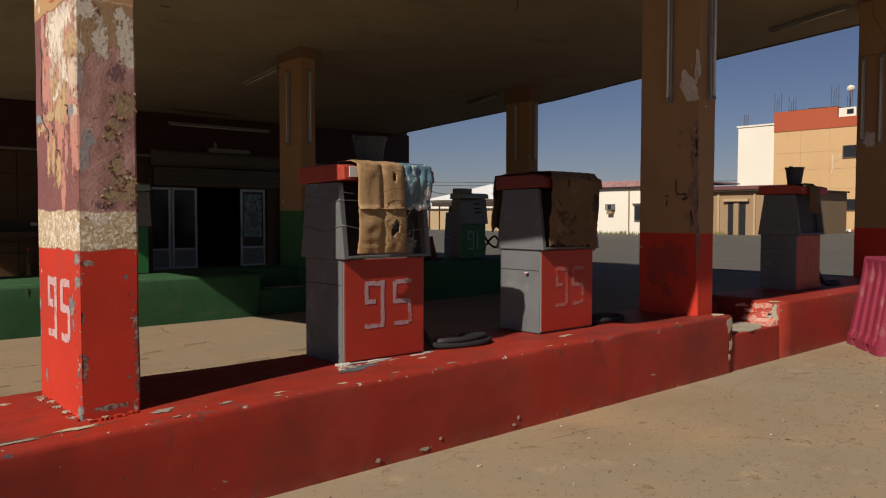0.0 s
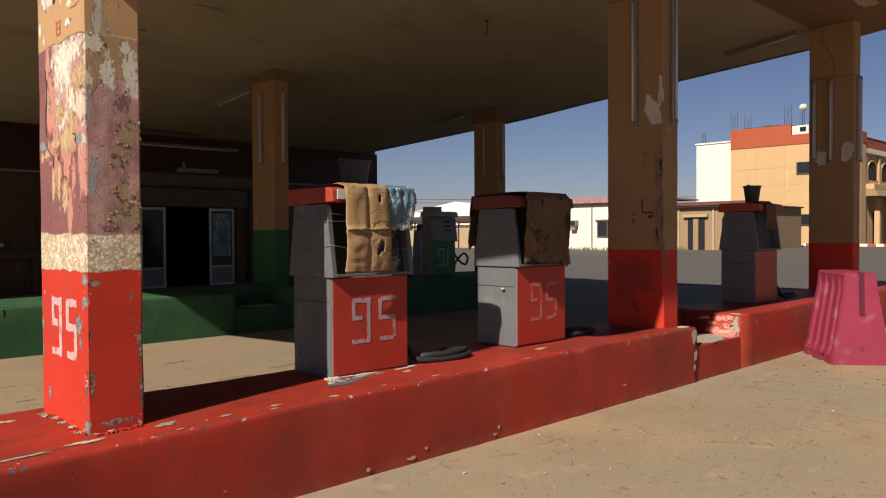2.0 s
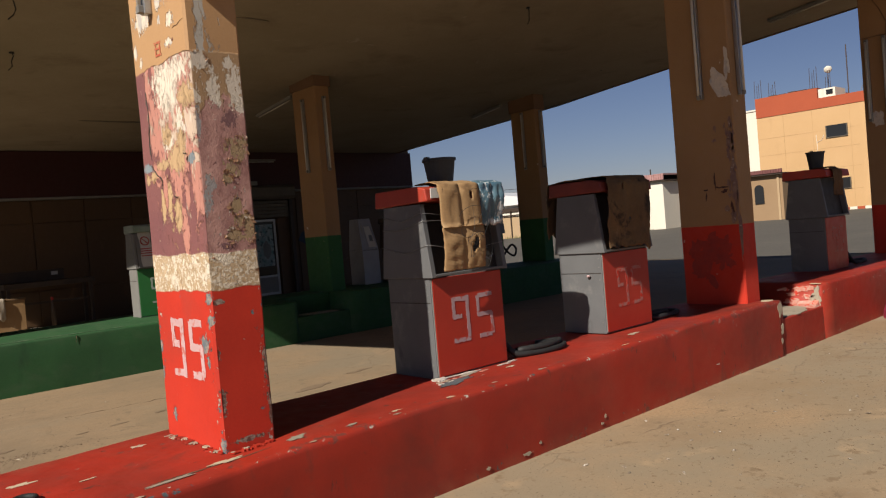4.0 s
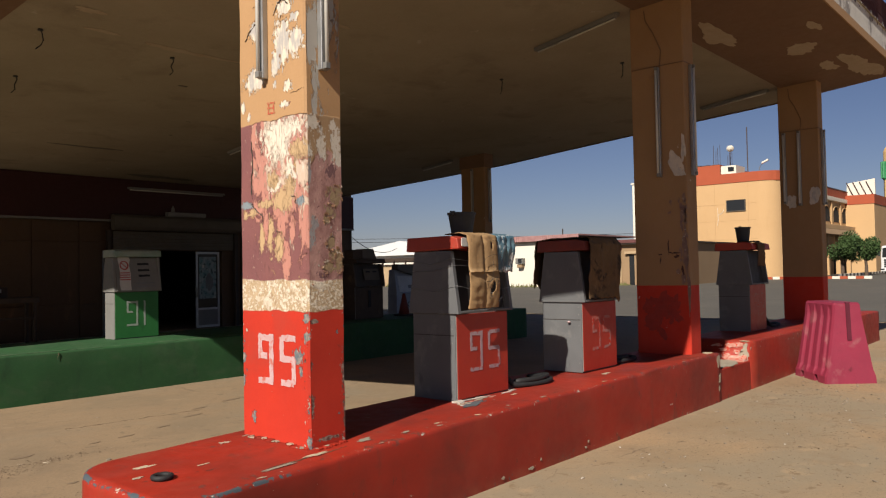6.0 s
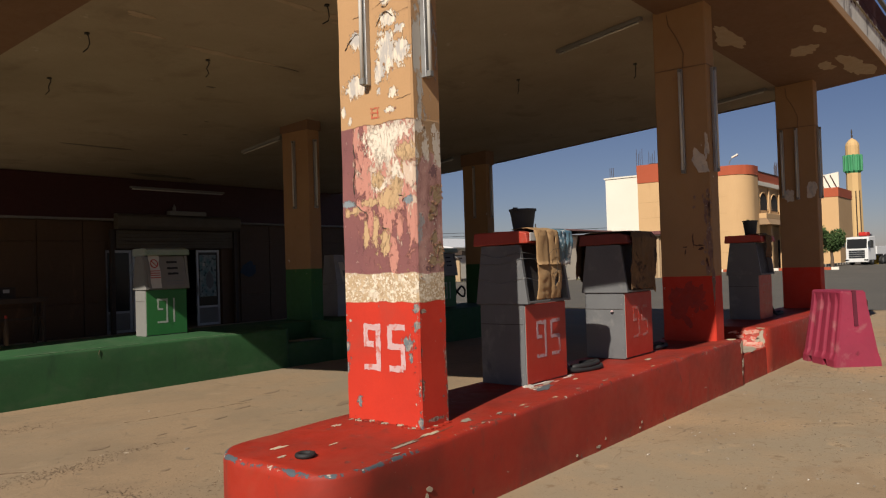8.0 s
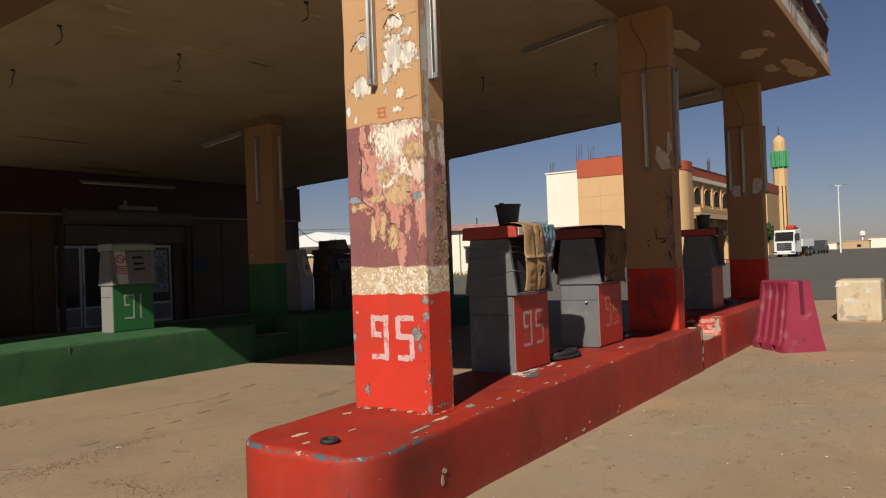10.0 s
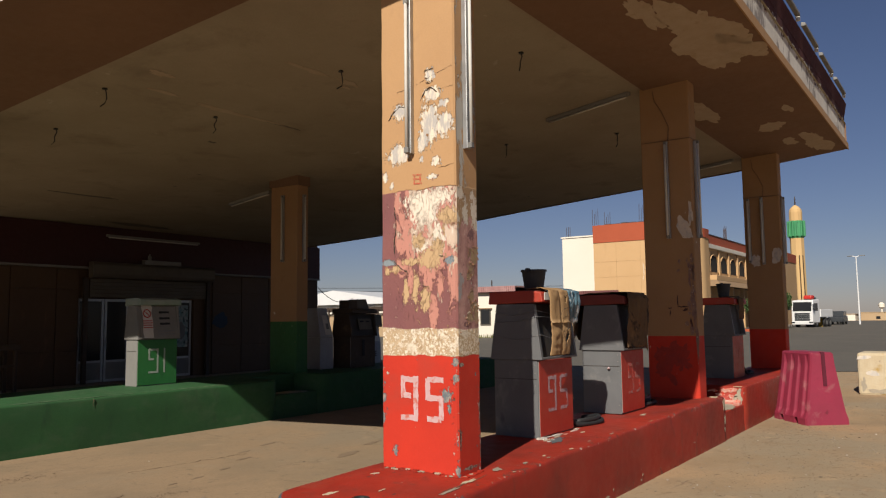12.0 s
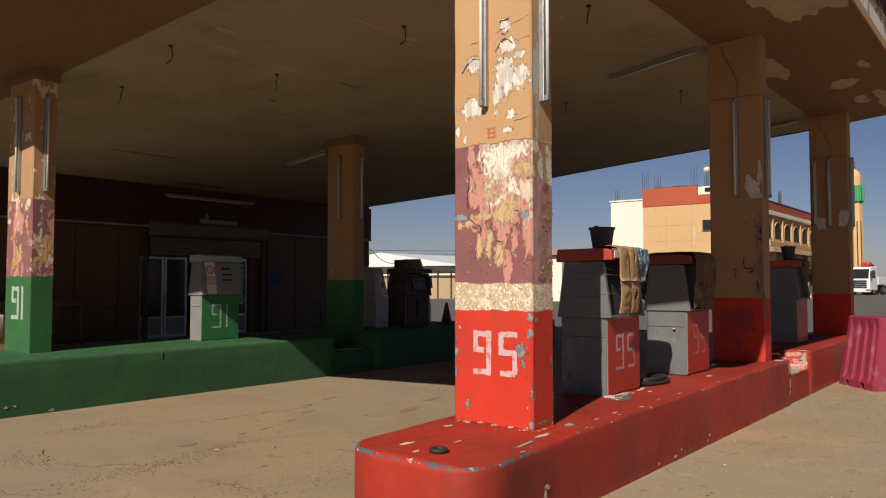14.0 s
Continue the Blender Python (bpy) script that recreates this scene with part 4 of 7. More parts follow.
loft_island(-0.3, 6.2, lambda x: 11.5, lambda x: 13.1, 0.735, M_kerb_g, gisland, "kerb", [(6.0, 0.1, 0.02)], 12.0, brow=lambda x: 0.695)
loft_island(7.28, 14.3, lambda x: 11.5, lambda x: 13.1, 0.735, M_kerb_g, gisland, "kerb", None, 15.0, False)
part("broken_step", box((6.18, 11.52, -0.02), (7.30, 12.16, 0.42), 0.012), M_kerb_g, gisland)
part("kerb", box((6.18, 12.14, 0), (7.30, 13.1, 0.735), 0.012), M_kerb_g, gisland)
part("rubble", blob((6.8, 11.8, 0.421), 0.3, 0.18, (1, 0, 0), (0, 1, 0), (0, 0, 0.01), 33, 50, 0.6), M_concrete, gisland, "crumbled bare concrete")
part("crack", tube([(2.70, 11.495, 0.68), (2.705, 11.493, 0.65), (2.69, 11.492, 0.62), (2.70, 11.493, 0.57)], [0.004, 0.005, 0.003, 0.001], 5), M_crack, gisland)
for k, (x, z, a, b) in enumerate([(1.12, 0.03, 0.035, 0.018), (0.55, 0.13, 0.02, 0.012), (0.66, 0.13, 0.014, 0.012)]):
    part("paint_chip", blob((x, 11.494, z), a, b, (1, 0, 0), (0, 0, 1), (0, -0.003, 0), 500 + k, 26, 1.1), M_concrete, gisland)
for k, (x, a) in enumerate([(1.9, 0.3), (2.4, 0.12), (1.2, 0.15), (3.1, 0.2), (4.3, 0.25), (0.6, 0.3), (3.7, 0.2), (5.0, 0.3), (5.6, 0.2), (2.75, 0.2)]):
    part("paint_chip", blob((x, 11.56, 0.699), a, 0.02, (1, 0, 0), (0, 1, 0), (0, 0, 0.003), 540 + k, 34, 1.1), M_pale_g, gisland)


# ---- posts ----
def ceil_z(y):
    return 5.14 - 0.064 * (y - 5) if y < 12.8 else 4.64 - 0.038 * (y - 12.8)


def digits(base, pairs, origin, u, out, w, h, gap, line, material, seed):
    o, u = Vector(origin), Vector(u)
    for k, segs in enumerate(pairs):
        part("painted_digit", strokes(segs, o + u * (k * (w + gap)), u, (0, 0, 1), w, h, line, out, seed + k), material, base, "stencilled white number")


def post(x0, x1, y0, y1, z0, material, label, n=14, ztop=None):
    th = thing("canopy_post", ((x0 + x1) / 2, (y0 + y1) / 2, z0), label, "post", "canopy posts")
    bm = B()
    zt = ztop or ceil_z(y0) + 0.1
    rings = []
    for k in range(40):
        z = z0 - 0.02 + (zt - z0 + 0.02) * k / 39
        ring = []
        c = 0.014
        outline = [(x0 + c, y0), (x0 + (x1 - x0) * 0.5, y0), (x1 - c, y0), (x1, y0 + c), (x1, y1 - c), (x1 - c, y1), (x0 + c, y1), (x0, y1 - c), (x0, y0 + (y1 - y0) * 0.66), (x0, y0 + (y1 - y0) * 0.33), (x0, y0 + c)]
        for x, y in outline:
            ring.append(bm.verts.new((x + 0.004 * noise.noise((x * 5, y * 5, z * 3)), y + 0.004 * noise.noise((x * 5 + 9, y * 5, z * 3)), z)))
        rings.append(ring)
    m = len(rings[0])
    for a, b in zip(rings, rings[1:]):
        for k in range(m):
            bm.faces.new((a[k], a[(k + 1) % m], b[(k + 1) % m], b[k]))
    part("shaft", bm, material, th)
    return th


def fitting(parent, x, y, z0, z1, face, name="tube_light"):
    """A fluorescent batten fixed upright on a post; face is the way out of the wall."""
    fx, fy = face
    sx, sy = abs(fy) * 0.026 + abs(fx) * 0.0, abs(fx) * 0.026
    cx, cy = x + fx * 0.022, y + fy * 0.022
    lo = (cx - 0.022 if fx else cx - 0.03, cy - 0.022 if fy else cy - 0.03, z0)
    hi = (cx + 0.022 if fx else cx + 0.03, cy + 0.022 if fy else cy + 0.03, z1)
    body = part(name, box(lo, hi, 0.004), M_alu, parent, "dusty metal batten of a tube light")
    part("tube", tube([(x + fx * 0.062, y + fy * 0.062, z0 + 0.04), (x + fx * 0.062, y + fy * 0.062, z1 - 0.04)], 0.014, 8), M_tube, body, "unlit white fluorescent tube", True)
    for z in (z0 + 0.025, z1 - 0.025):
        part("end_cap", box((x + fx * 0.055 - 0.02, y + fy * 0.055 - 0.02, z - 0.022), (x + fx * 0.055 + 0.02, y + fy * 0.055 + 0.02, z + 0.022), 0.004), M_pale, body)


# near peeling post
c1 = post(1.24, 1.56, 4.28, 5.015, 0.575, M_col_peeled, "concrete post, peeling pink and tan paint, red base numbered 95")
digits(c1, [NINE, FIVE], (1.238, 4.80, 0.985), (0, -1, 0), (-0.0009, 0, 0), 0.125, 0.30, 0.115, 0.045, M_white, 3)
fitting(c1, 1.238, 4.70, 3.07, 4.35, (-1, 0))
fitting(c1, 1.38, 4.278, 3.08, 4.36, (0, -1))
rng = random.Random(21)
bm = B()
for k in range(150):
    if k < 105:
        cx, cz, ra, rb = rng.choice(FLANK[3][2] * 2 + FLANK[0][2][:1] + [(1.40, 2.0, 0.15, 0.5), (1.41, 1.6, 0.14, 0.1)])
        a = rng.uniform(0, math.tau)
        p = Vector((min(max(cx + ra * 1.05 * math.cos(a), 1.25), 1.55), 4.279, cz + rb * 1.05 * math.sin(a)))
        u, o = Vector((1, 0, 0)), Vector((0, -1, 0))
    else:
        cy, cz, ra, rb = rng.choice(SCARS[1][2] + BARE)
        a = rng.uniform(0, math.tau)
        p = Vector((1.239, min(max(cy + ra * math.cos(a), 4.29), 5.0), cz + rb * math.sin(a)))
        u, o = Vector((0, -1, 0)), Vector((-1, 0, 0))
    s = rng.uniform(0.003, 0.011)
    v = Vector((0, 0, 1))
    tw = rng.uniform(0, math.tau)
    u, v = u * math.cos(tw) + v * math.sin(tw), v * math.cos(tw) - u * math.sin(tw)
    curl = rng.uniform(0.001, 0.006)
    ring = []
    for j in range(7):
        g = j * math.tau / 7
        w = s * rng.uniform(0.45, 1.25)
        q = Vector((w * math.cos(g) * 1.5, w * math.sin(g)))
        ring.append(p + u * q.x + v * q.y + o * (0.0008 + curl * max(0.0, q.y / s) ** 2))
    vs = [bm.verts.new(w) for w in ring]
    ws = [bm.verts.new(w - o * 0.0014) for w in ring]
    for i in range(1, 6):
        bm.faces.new((vs[0], vs[i], vs[i + 1]))
        bm.faces.new((ws[0], ws[i + 1], ws[i]))
    for i in range(7):
        bm.faces.new((vs[i], ws[i], ws[(i + 1) % 7], vs[(i + 1) % 7]))
bmesh.ops.recalc_face_normals(bm, faces=bm.faces)
tagged(part("flaking_paint", bm, mat("curling_paint", (0.42, 0.23, 0.11), (0.32, 0.17, 0.13), 9, 0.8, 0.2, [((0.62, 0.52, 0.42), 12, 0.56, 0.6, ONE, 0)]), c1), kind="stuff")

part("red_mark", strokes([((0, 1), (1, 0.95)), ((0, 0.55), (0.9, 0.5)), ((0.1, 0.05), (1, 0)), ((0.15, 0.9), (0.1, 0.2)), ((0.85, 0.8), (0.9, 0.1))], (1.238, 4.68, 2.825), (0, -1, 0), (0, 0, 1), 0.075, 0.075, 0.013, (-0.001, 0, 0), 77), mat("red_stamp", (0.55, 0.07, 0.04), TAN, 60, 0.7, 0.1), c1, "small smeared red mark")


# Dark tubes along torn paint edges stand in for the shadow of the curls.
def peel_edge_shade_line(pts, seed, r=0.006):
    w = random.Random(seed)
    fine = []
    for (y0, z0), (y1, z1) in zip(pts, pts[1:]):
        for k in range(5):
            fine.append((1.2375, y0 + (y1 - y0) * k / 5 + w.gauss(0, 0.003), z0 + (z1 - z0) * k / 5 + w.gauss(0, 0.003)))
    fine.append((1.2375, *pts[-1]))
    part("peel_edge_shade", tube(fine, [r * w.uniform(0.1, 1.0) for _ in fine], 5), M_darkwood, c1)


for k, line in enumerate([[(4.56, 3.735), (4.48, 3.74)], [(4.55, 3.635), (4.51, 3.625), (4.48, 3.64)], [(4.60, 3.50), (4.56, 3.57), (4.51, 3.59), (4.44, 3.54)], [(4.93, 3.38), (4.88, 3.44), (4.82, 3.485), (4.76, 3.47)],
                          [(4.52, 3.48), (4.53, 3.44)], [(4.88, 2.22), (4.80, 2.15), (4.75, 2.12), (4.755, 2.06)], [(4.875, 2.66), (4.86, 2.50), (4.88, 2.35), (4.87, 2.25)], [(4.39, 2.23), (4.395, 2.18)], [(4.60, 2.005), (4.55, 2.005)], [(4.44, 2.235), (4.40, 2.235)]]):
    peel_edge_shade_line(line, k)
for k, line in enumerate([[(4.65, 3.63), (4.56, 3.66), (4.47, 3.69), (4.30, 3.73)], [(4.84, 3.60), (4.74, 3.62)], [(4.45, 3.56), (4.29, 3.57)], [(4.43, 2.93), (4.29, 2.95)]]):
    peel_edge_shade_line(line, 40 + k, 0.0018)

# other posts of the red row
M_scuff = mat("dark_red_gouge", (0.11, 0.045, 0.035), (0.07, 0.04, 0.03), 14, 0.85, 0.2)
M_scar2 = mat("scuffed_grey_mauve", (0.22, 0.13, 0.12), (0.36, 0.24, 0.17), 14, 0.85, 0.3, [((0.5, 0.42, 0.34), 25, 0.60, 0.64, ONE, 0)])
c2 = post(7.40, 7.72, 4.28, 5.01, 0.585, M_col_red, "square concrete post, tan above a scuffed red base")
c3 = post(13.57, 13.89, 4.28, 5.0, 0.655, M_col_red, "square concrete post, tan above a red base, with bare patches")
for c, X, zt in ((c2, 7.398, 0), (c3, 13.568, -0.05)):
    fitting(c, X, 4.63, 2.88 + zt, 4.31 + zt, (-1, 0))
    fitting(c, X + 0.17, 4.278, 2.88 + zt, 4.31 + zt, (0, -1))
fitting(c3, 13.568, 4.90, 2.88, 4.25, (-1, 0))
part("peeled_patch", blob((7.399, 4.40, 3.02), 0.08, 0.17, (0, -0.85, 0.5), (0, 0.5, 0.85), (-0.005, 0, 0), 7, 44, 0.5), M_bare, c2)
part("peeled_patch", blob((7.399, 4.31, 3.25), 0.03, 0.16, (0, 1, 0), (0, 0, 1), (-0.005, 0, 0), 8, 40, 0.5), M_bare, c2)
part("peeled_patch", blob((13.568, 4.79, 2.92), 0.09, 0.15, (0, 1, 0), (0, 0, 1), (-0.005, 0, 0), 9, 40, 0.5), M_bare, c3)
part("peeled_patch", blob((13.568, 4.38, 3.02), 0.09, 0.19, (0, 1, 0), (0, 0, 1), (-0.005, 0, 0), 10, 40, 0.5), M_bare, c3)
# Scuffs on the red base, enlarged so their colour also darkens it as shade.
M_scuff_shade = mat("scuff_and_shade", (0.40, 0.034, 0.020), (0.30, 0.032, 0.024), 9, 0.75, 0.2, [((0.17, 0.05, 0.05), 6, 0.56, 0.70, ONE, 0)])
for k, (y, z, a, b) in enumerate([(4.50, 1.12, 0.15, 0.17), (4.72, 0.95, 0.12, 0.12), (4.66, 1.30, 0.13, 0.08), (4.82, 1.18, 0.08, 0.10)]):
    part("scuff", blob((7.3985, y, z), a, b, (0, 1, 0), (0, 0, 1), (-0.001 - 0.0004 * k, 0, 0), 12 + 31 * k, 40, 1.2), M_scuff_shade, c2, "dark scuff on the red paint, spread wider as painted shade")
for k, (y, z, a, b) in enumerate([(4.30, 1.55, 0.02, 0.30), (4.32, 2.05, 0.018, 0.2), (4.52, 2.42, 0.02, 0.02), (4.50, 2.55, 0.012, 0.02)]):
    part("peeled_patch", blob((7.399, y, z), a, b, (0, 1, 0), (0, 0, 1), (-0.003, 0, 0), 870 + k, 50, 1.4), M_scar2, c2)
for k in range(26):
    y, z = 4.285 + abs(rng.gauss(0, 0.05)), rng.uniform(1.5, 2.6)
    part("peeled_patch", blob((7.399, y + 0.012, z), rng.uniform(0.008, 0.022), rng.uniform(0.02, 0.07), (0, 1, 0), (0, 0, 1), (-0.002, 0, 0), 900 + k, 30, 1.2), M_scar2, c2)
for y, z, a, b, k in ((4.55, 1.98, 0.008, 0.09, 1), (4.50, 1.89, 0.05, 0.014, 2), (4.44, 1.85, 0.03, 0.02, 3), (4.66, 1.87, 0.022, 0.012, 4), (4.66, 1.80, 0.007, 0.05, 5), (4.36, 1.66, 0.02, 0.04, 6)):
    part("crack", blob((7.399, y, z), a, b, (0, 1, 0), (0, 0, 1), (-0.002, 0, 0), 940 + k, 30, 1.2), M_scuff, c2)
for c, X, zt in ((c2, 7.40, 4.33), (c3, 13.57, 4.28)):
    part("conduit", tube([(X - 0.008, 4.99, zt), (X - 0.008, 4.275, zt), (X + 0.30, 4.272, zt)], 0.006, 5), M_soffit, c, "thin painted cable")
    part("conduit", tube([(X - 0.008, 4.60, zt), (X - 0.008, 4.58, zt + 0.2), (X - 0.008, 4.68, zt + 0.45), (X - 0.008, 4.78, zt + 0.62), (X - 0.008, 4.80, 5.1)], 0.006, 5), M_soffit, c, "thin painted cable")

# green row
for X, m, lab in ((1.12, M_col_green_peeled, "square concrete post with peeling paint above a green base numbered 91"), (7.40, M_col_green, "square concrete post, tan above a green base"), (13.57, M_col_green, "square concrete post, tan above a green base")):
    g = post(X, X + 0.32, 12.2, 12.96, 0.73, m, lab)
    fitting(g, X - 0.002, 12.58, 2.96, 4.33, (-1, 0))
    fitting(g, X + 0.17, 12.198, 2.96, 4.33, (0, -1))
    drop = 0.30 if X > 10 else 0.14
    part("capital", box((X - 0.03, 12.17, ceil_z(12.5) - drop), (X + 0.35, 12.99, ceil_z(12.5) + 0.06), 0.012), M_soffit, g, "stained brown head of the post")
    if X < 2:
        digits(g, [NINE, ONE_], (X - 0.002, 12.72, 1.21), (0, -1, 0), (-0.0009, 0, 0), 0.17, 0.40, 0.08, 0.06, M_white_g, 12)


# ---- canopy ----
bm = B()


def sheet(bm, rows, slot=0, flip=False):
    g = [[bm.verts.new(p) for p in r] for r in rows]
    for a, b in zip(g, g[1:]):
        for k in range(len(a) - 1):
            f = bm.faces.new((a[k], a[k + 1], b[k + 1], b[k]) if not flip else (a[k], b[k], b[k + 1], a[k + 1]))
            f.material_index = slot
    return g


def far_x(y):
    pts = [(3.0, 14.5), (5.5, 14.95), (10, 15.15), (14.8, 15.6), (19.6, 15.9), (21, 16.0)]
    for (a, p), (b, q) in zip(pts, pts[1:]):
        if y <= b:
            return p + (q - p) * (y - a) / (b - a)
    return 16.0


YS = [3.05, 3.6, 4.3, 4.95, 5.5, 7, 9, 11, 12.8, 14.8, 17, 19.6, 21]
INNER = 1.5


def left_x(y):
    return 0.28 - 0.075 * (y - 3.8)


# underside: brown border over front and side, plain ceiling inside
sheet(bm, [[(x, y, ceil_z(y)) for x in (left_x(y), 0.8, INNER)] for y in YS], 1)
sheet(bm, [[(INNER + (far_x(y) - INNER) * k / 6, y, ceil_z(y)) for k in range(7)] for y in YS[:4]], 1)
sheet(bm, [[(INNER + (far_x(y) - INNER) * k / 6, y, ceil_z(y) + 0.03) for k in range(7)] for y in YS[3:]], 0)
sheet(bm, [[(INNER, y, ceil_z(y) + d) for d in (0, 0.03)] for y in YS[3:]], 0)
sheet(bm, [[(0.4 + (far_x(3.05) - 0.4) * k / 6, YS[3], ceil_z(YS[3]) + d) for k in range(7)] for d in (0, 0.03)], 0)
# roof slab above
sheet(bm, [[(x, y, ceil_z(y) + 0.55) for x in (left_x(y), 8, far_x(y))] for y in YS], 0)
sheet(bm, [[(far_x(y), y, ceil_z(y) + d) for d in (0.0, 0.2, 0.55)] for y in YS], 1)
sheet(bm, [[(left_x(y), y, ceil_z(y) + d) for d in (0.0, 0.2, 0.55)] for y in YS], 2)
patches = [(5.7, 3.62, 1.15, 0.42), (6.6, 3.35, 0.6, 0.25), (4.7, 3.95, 0.45, 0.14), (11.2, 3.9, 0.35, 0.2), (13.3, 3.45, 0.75, 0.2), (12.7, 3.85, 0.3, 0.12), (10.2, 3.42, 0.25, 0.08), (9.4, 4.6, 0.6, 0.14), (0.75, 6.4, 0.22, 0.3), (3.2, 3.4, 0.5, 0.16)]
streaks = [(3.6, 9.95, 0.42, 0.07, 3), (4.3, 9.93, 0.5, 0.035, 3), (4.75, 9.92, 0.35, 0.02, 4), (2.6, 9.89, 0.2, 0.05, 3), (2.19, 9.37, 0.14, 0.07, 3), (3.5, 7.92, 0.3, 0.05, 3), (4.1, 7.9, 0.2, 0.05, 3), (5.53, 16.69, 0.55, 0.05, 4), (8.93, 19.6, 0.8, 0.12, 4)]
for k, (x, y, a, b, slot) in enumerate(streaks):
    n0 = len(bm.faces)
    blob((x, y, ceil_z(y) + 0.029), a, b, (1, -0.03, 0), (0, 1, -0.05), (0, 0, -0.004), 350 + k, 60, 0.9, bm)
    bm.faces.ensure_lookup_table()
    for f in bm.faces[n0:]:
        f.material_index = slot
for k, (x, y, a, b) in enumerate(patches):
    n0 = len(bm.faces)
    blob((x, y, ceil_z(y) - 0.001), a, b, (1, 0, 0), (0, 1, -0.064), (0, 0, -0.005), 300 + k, 70, 0.62, bm)
    bm.faces.ensure_lookup_table()
    for f in bm.faces[n0:]:
        f.material_index = 3
rng = random.Random(8)
for k in range(12):
    x, y = rng.uniform(4, 14), rng.uniform(5.5, 15)
    n0 = len(bm.faces)
    s = rng.uniform(0.03, 0.12)
    blob((x, y, ceil_z(y) + 0.029), s, s * rng.uniform(0.15, 0.5), (1, 0, 0), (0, 1, -0.06), (0, 0, -0.004), 400 + k, 34, 0.9, bm)
    bm.faces.ensure_lookup_table()
    for f in bm.faces[n0:]:
        f.material_index = 3 if k % 3 else 4
tagged(part("ceiling", bm, [M_ceiling, M_soffit, M_fascia, M_peel, M_shutter]), "dusty beige canopy ceiling with a brown border and peeling patches", "ceiling", kind="structure")

fas = thing("canopy_fascia", (7, 3.0, 5.26), "flaking white canopy fascia with a dark red trim", "fascia", kind="structure")
part("board", prism([(3.15, 5.30), (3.04, 5.30), (3.04, 5.40), (3.09, 5.42), (3.07, 6.05), (3.15, 6.05)], 0.42, 14.52, 0), M_fascia, fas)
part("lip", prism([(3.025, 5.255), (3.025, 5.385), (3.085, 5.40), (3.045, 5.255)], 0.40, 14.54, 0), mat("tan_lip", TAN, TAN2, 2, 0.8, 0.3), fas)
part("red_trim", prism([(3.068, 6.00), (3.02, 6.24), (3.06, 6.30), (3.15, 6.1), (3.15, 6.052)], 0.40, 14.54, 0), M_fascia, fas)
for k in range(8):
    x = 0.8 + 1.7 * k
    part("lamp", prism([(2.95, 6.30), (2.95, 6.35), (3.02, 6.37), (3.02, 6.30)], x, x + 1.25, 0, 0.01), M_pale, fas)
    part("bracket", box((x + 1.3, 2.97, 6.26), (x + 1.35, 3.03, 6.40), 0.006), M_tube, fas)


def batten(a, b, label="dusty unlit tube light under the ceiling"):
    a, b = Vector(a), Vector(b)
    th = thing("tube_light", (a + b) / 2, label, "light", "ceiling tube lights")
    d = (b - a).normalized()
    s = d.cross(Vector((0, 0, 1))) * 0.04
    up = Vector((0, 0, 0.055))
    part("housing", hull(B(), [a - s, b - s, b + s, a + s, a - s + up, b - s + up, b + s + up, a + s + up], 0.006), M_pale, th)
    part("tube", tube([a + d * 0.05 - Vector((0, 0, 0.02)), b - d * 0.05 - Vector((0, 0, 0.02))], 0.014, 8), M_tube, th, smooth=True)


batten((7.40, 12.98, 4.43), (7.28, 14.1, 4.25), "dusty unlit tube light hanging slanted from a post")
batten((7.35, 5.15, ceil_z(5.15) - 0.03), (7.7, 6.7, ceil_z(6.7) - 0.03))
batten((13.5, 5.15, ceil_z(5.15) - 0.03), (13.8, 6.6, ceil_z(6.6) - 0.03))
batten((13.5, 13.2, ceil_z(13.2) - 0.03), (13.9, 14.6, ceil_z(14.6) - 0.03))
for k, (x, y) in enumerate([(1.99, 10.28), (3.78, 10.27), (3.68, 7.66), (2.46, 12.32), (4.8, 5.6), (8.6, 8.0), (9.5, 6.2)]):
    hk = thing("hanging_wire", (x, y, ceil_z(y)), "short twisted wire end hanging from the ceiling", "wire", "ceiling wires")
    z = ceil_z(y) + 0.03
    w = random.Random(k)
    part("wire", tube([(x, y, z), (x + 0.02, y, z - 0.05), (x + w.uniform(-0.03, 0.05), y + 0.01, z - 0.13), (x + w.uniform(-0.04, 0.02), y, z - 0.2), (x + w.uniform(-0.08, -0.03), y, z - 0.26)], 0.008, 5), M_wire, hk)
    part("rose", lathe([(0.035, -0.012), (0.03, 0.01)], (x, y, z - 0.005), 10), M_wire, hk)


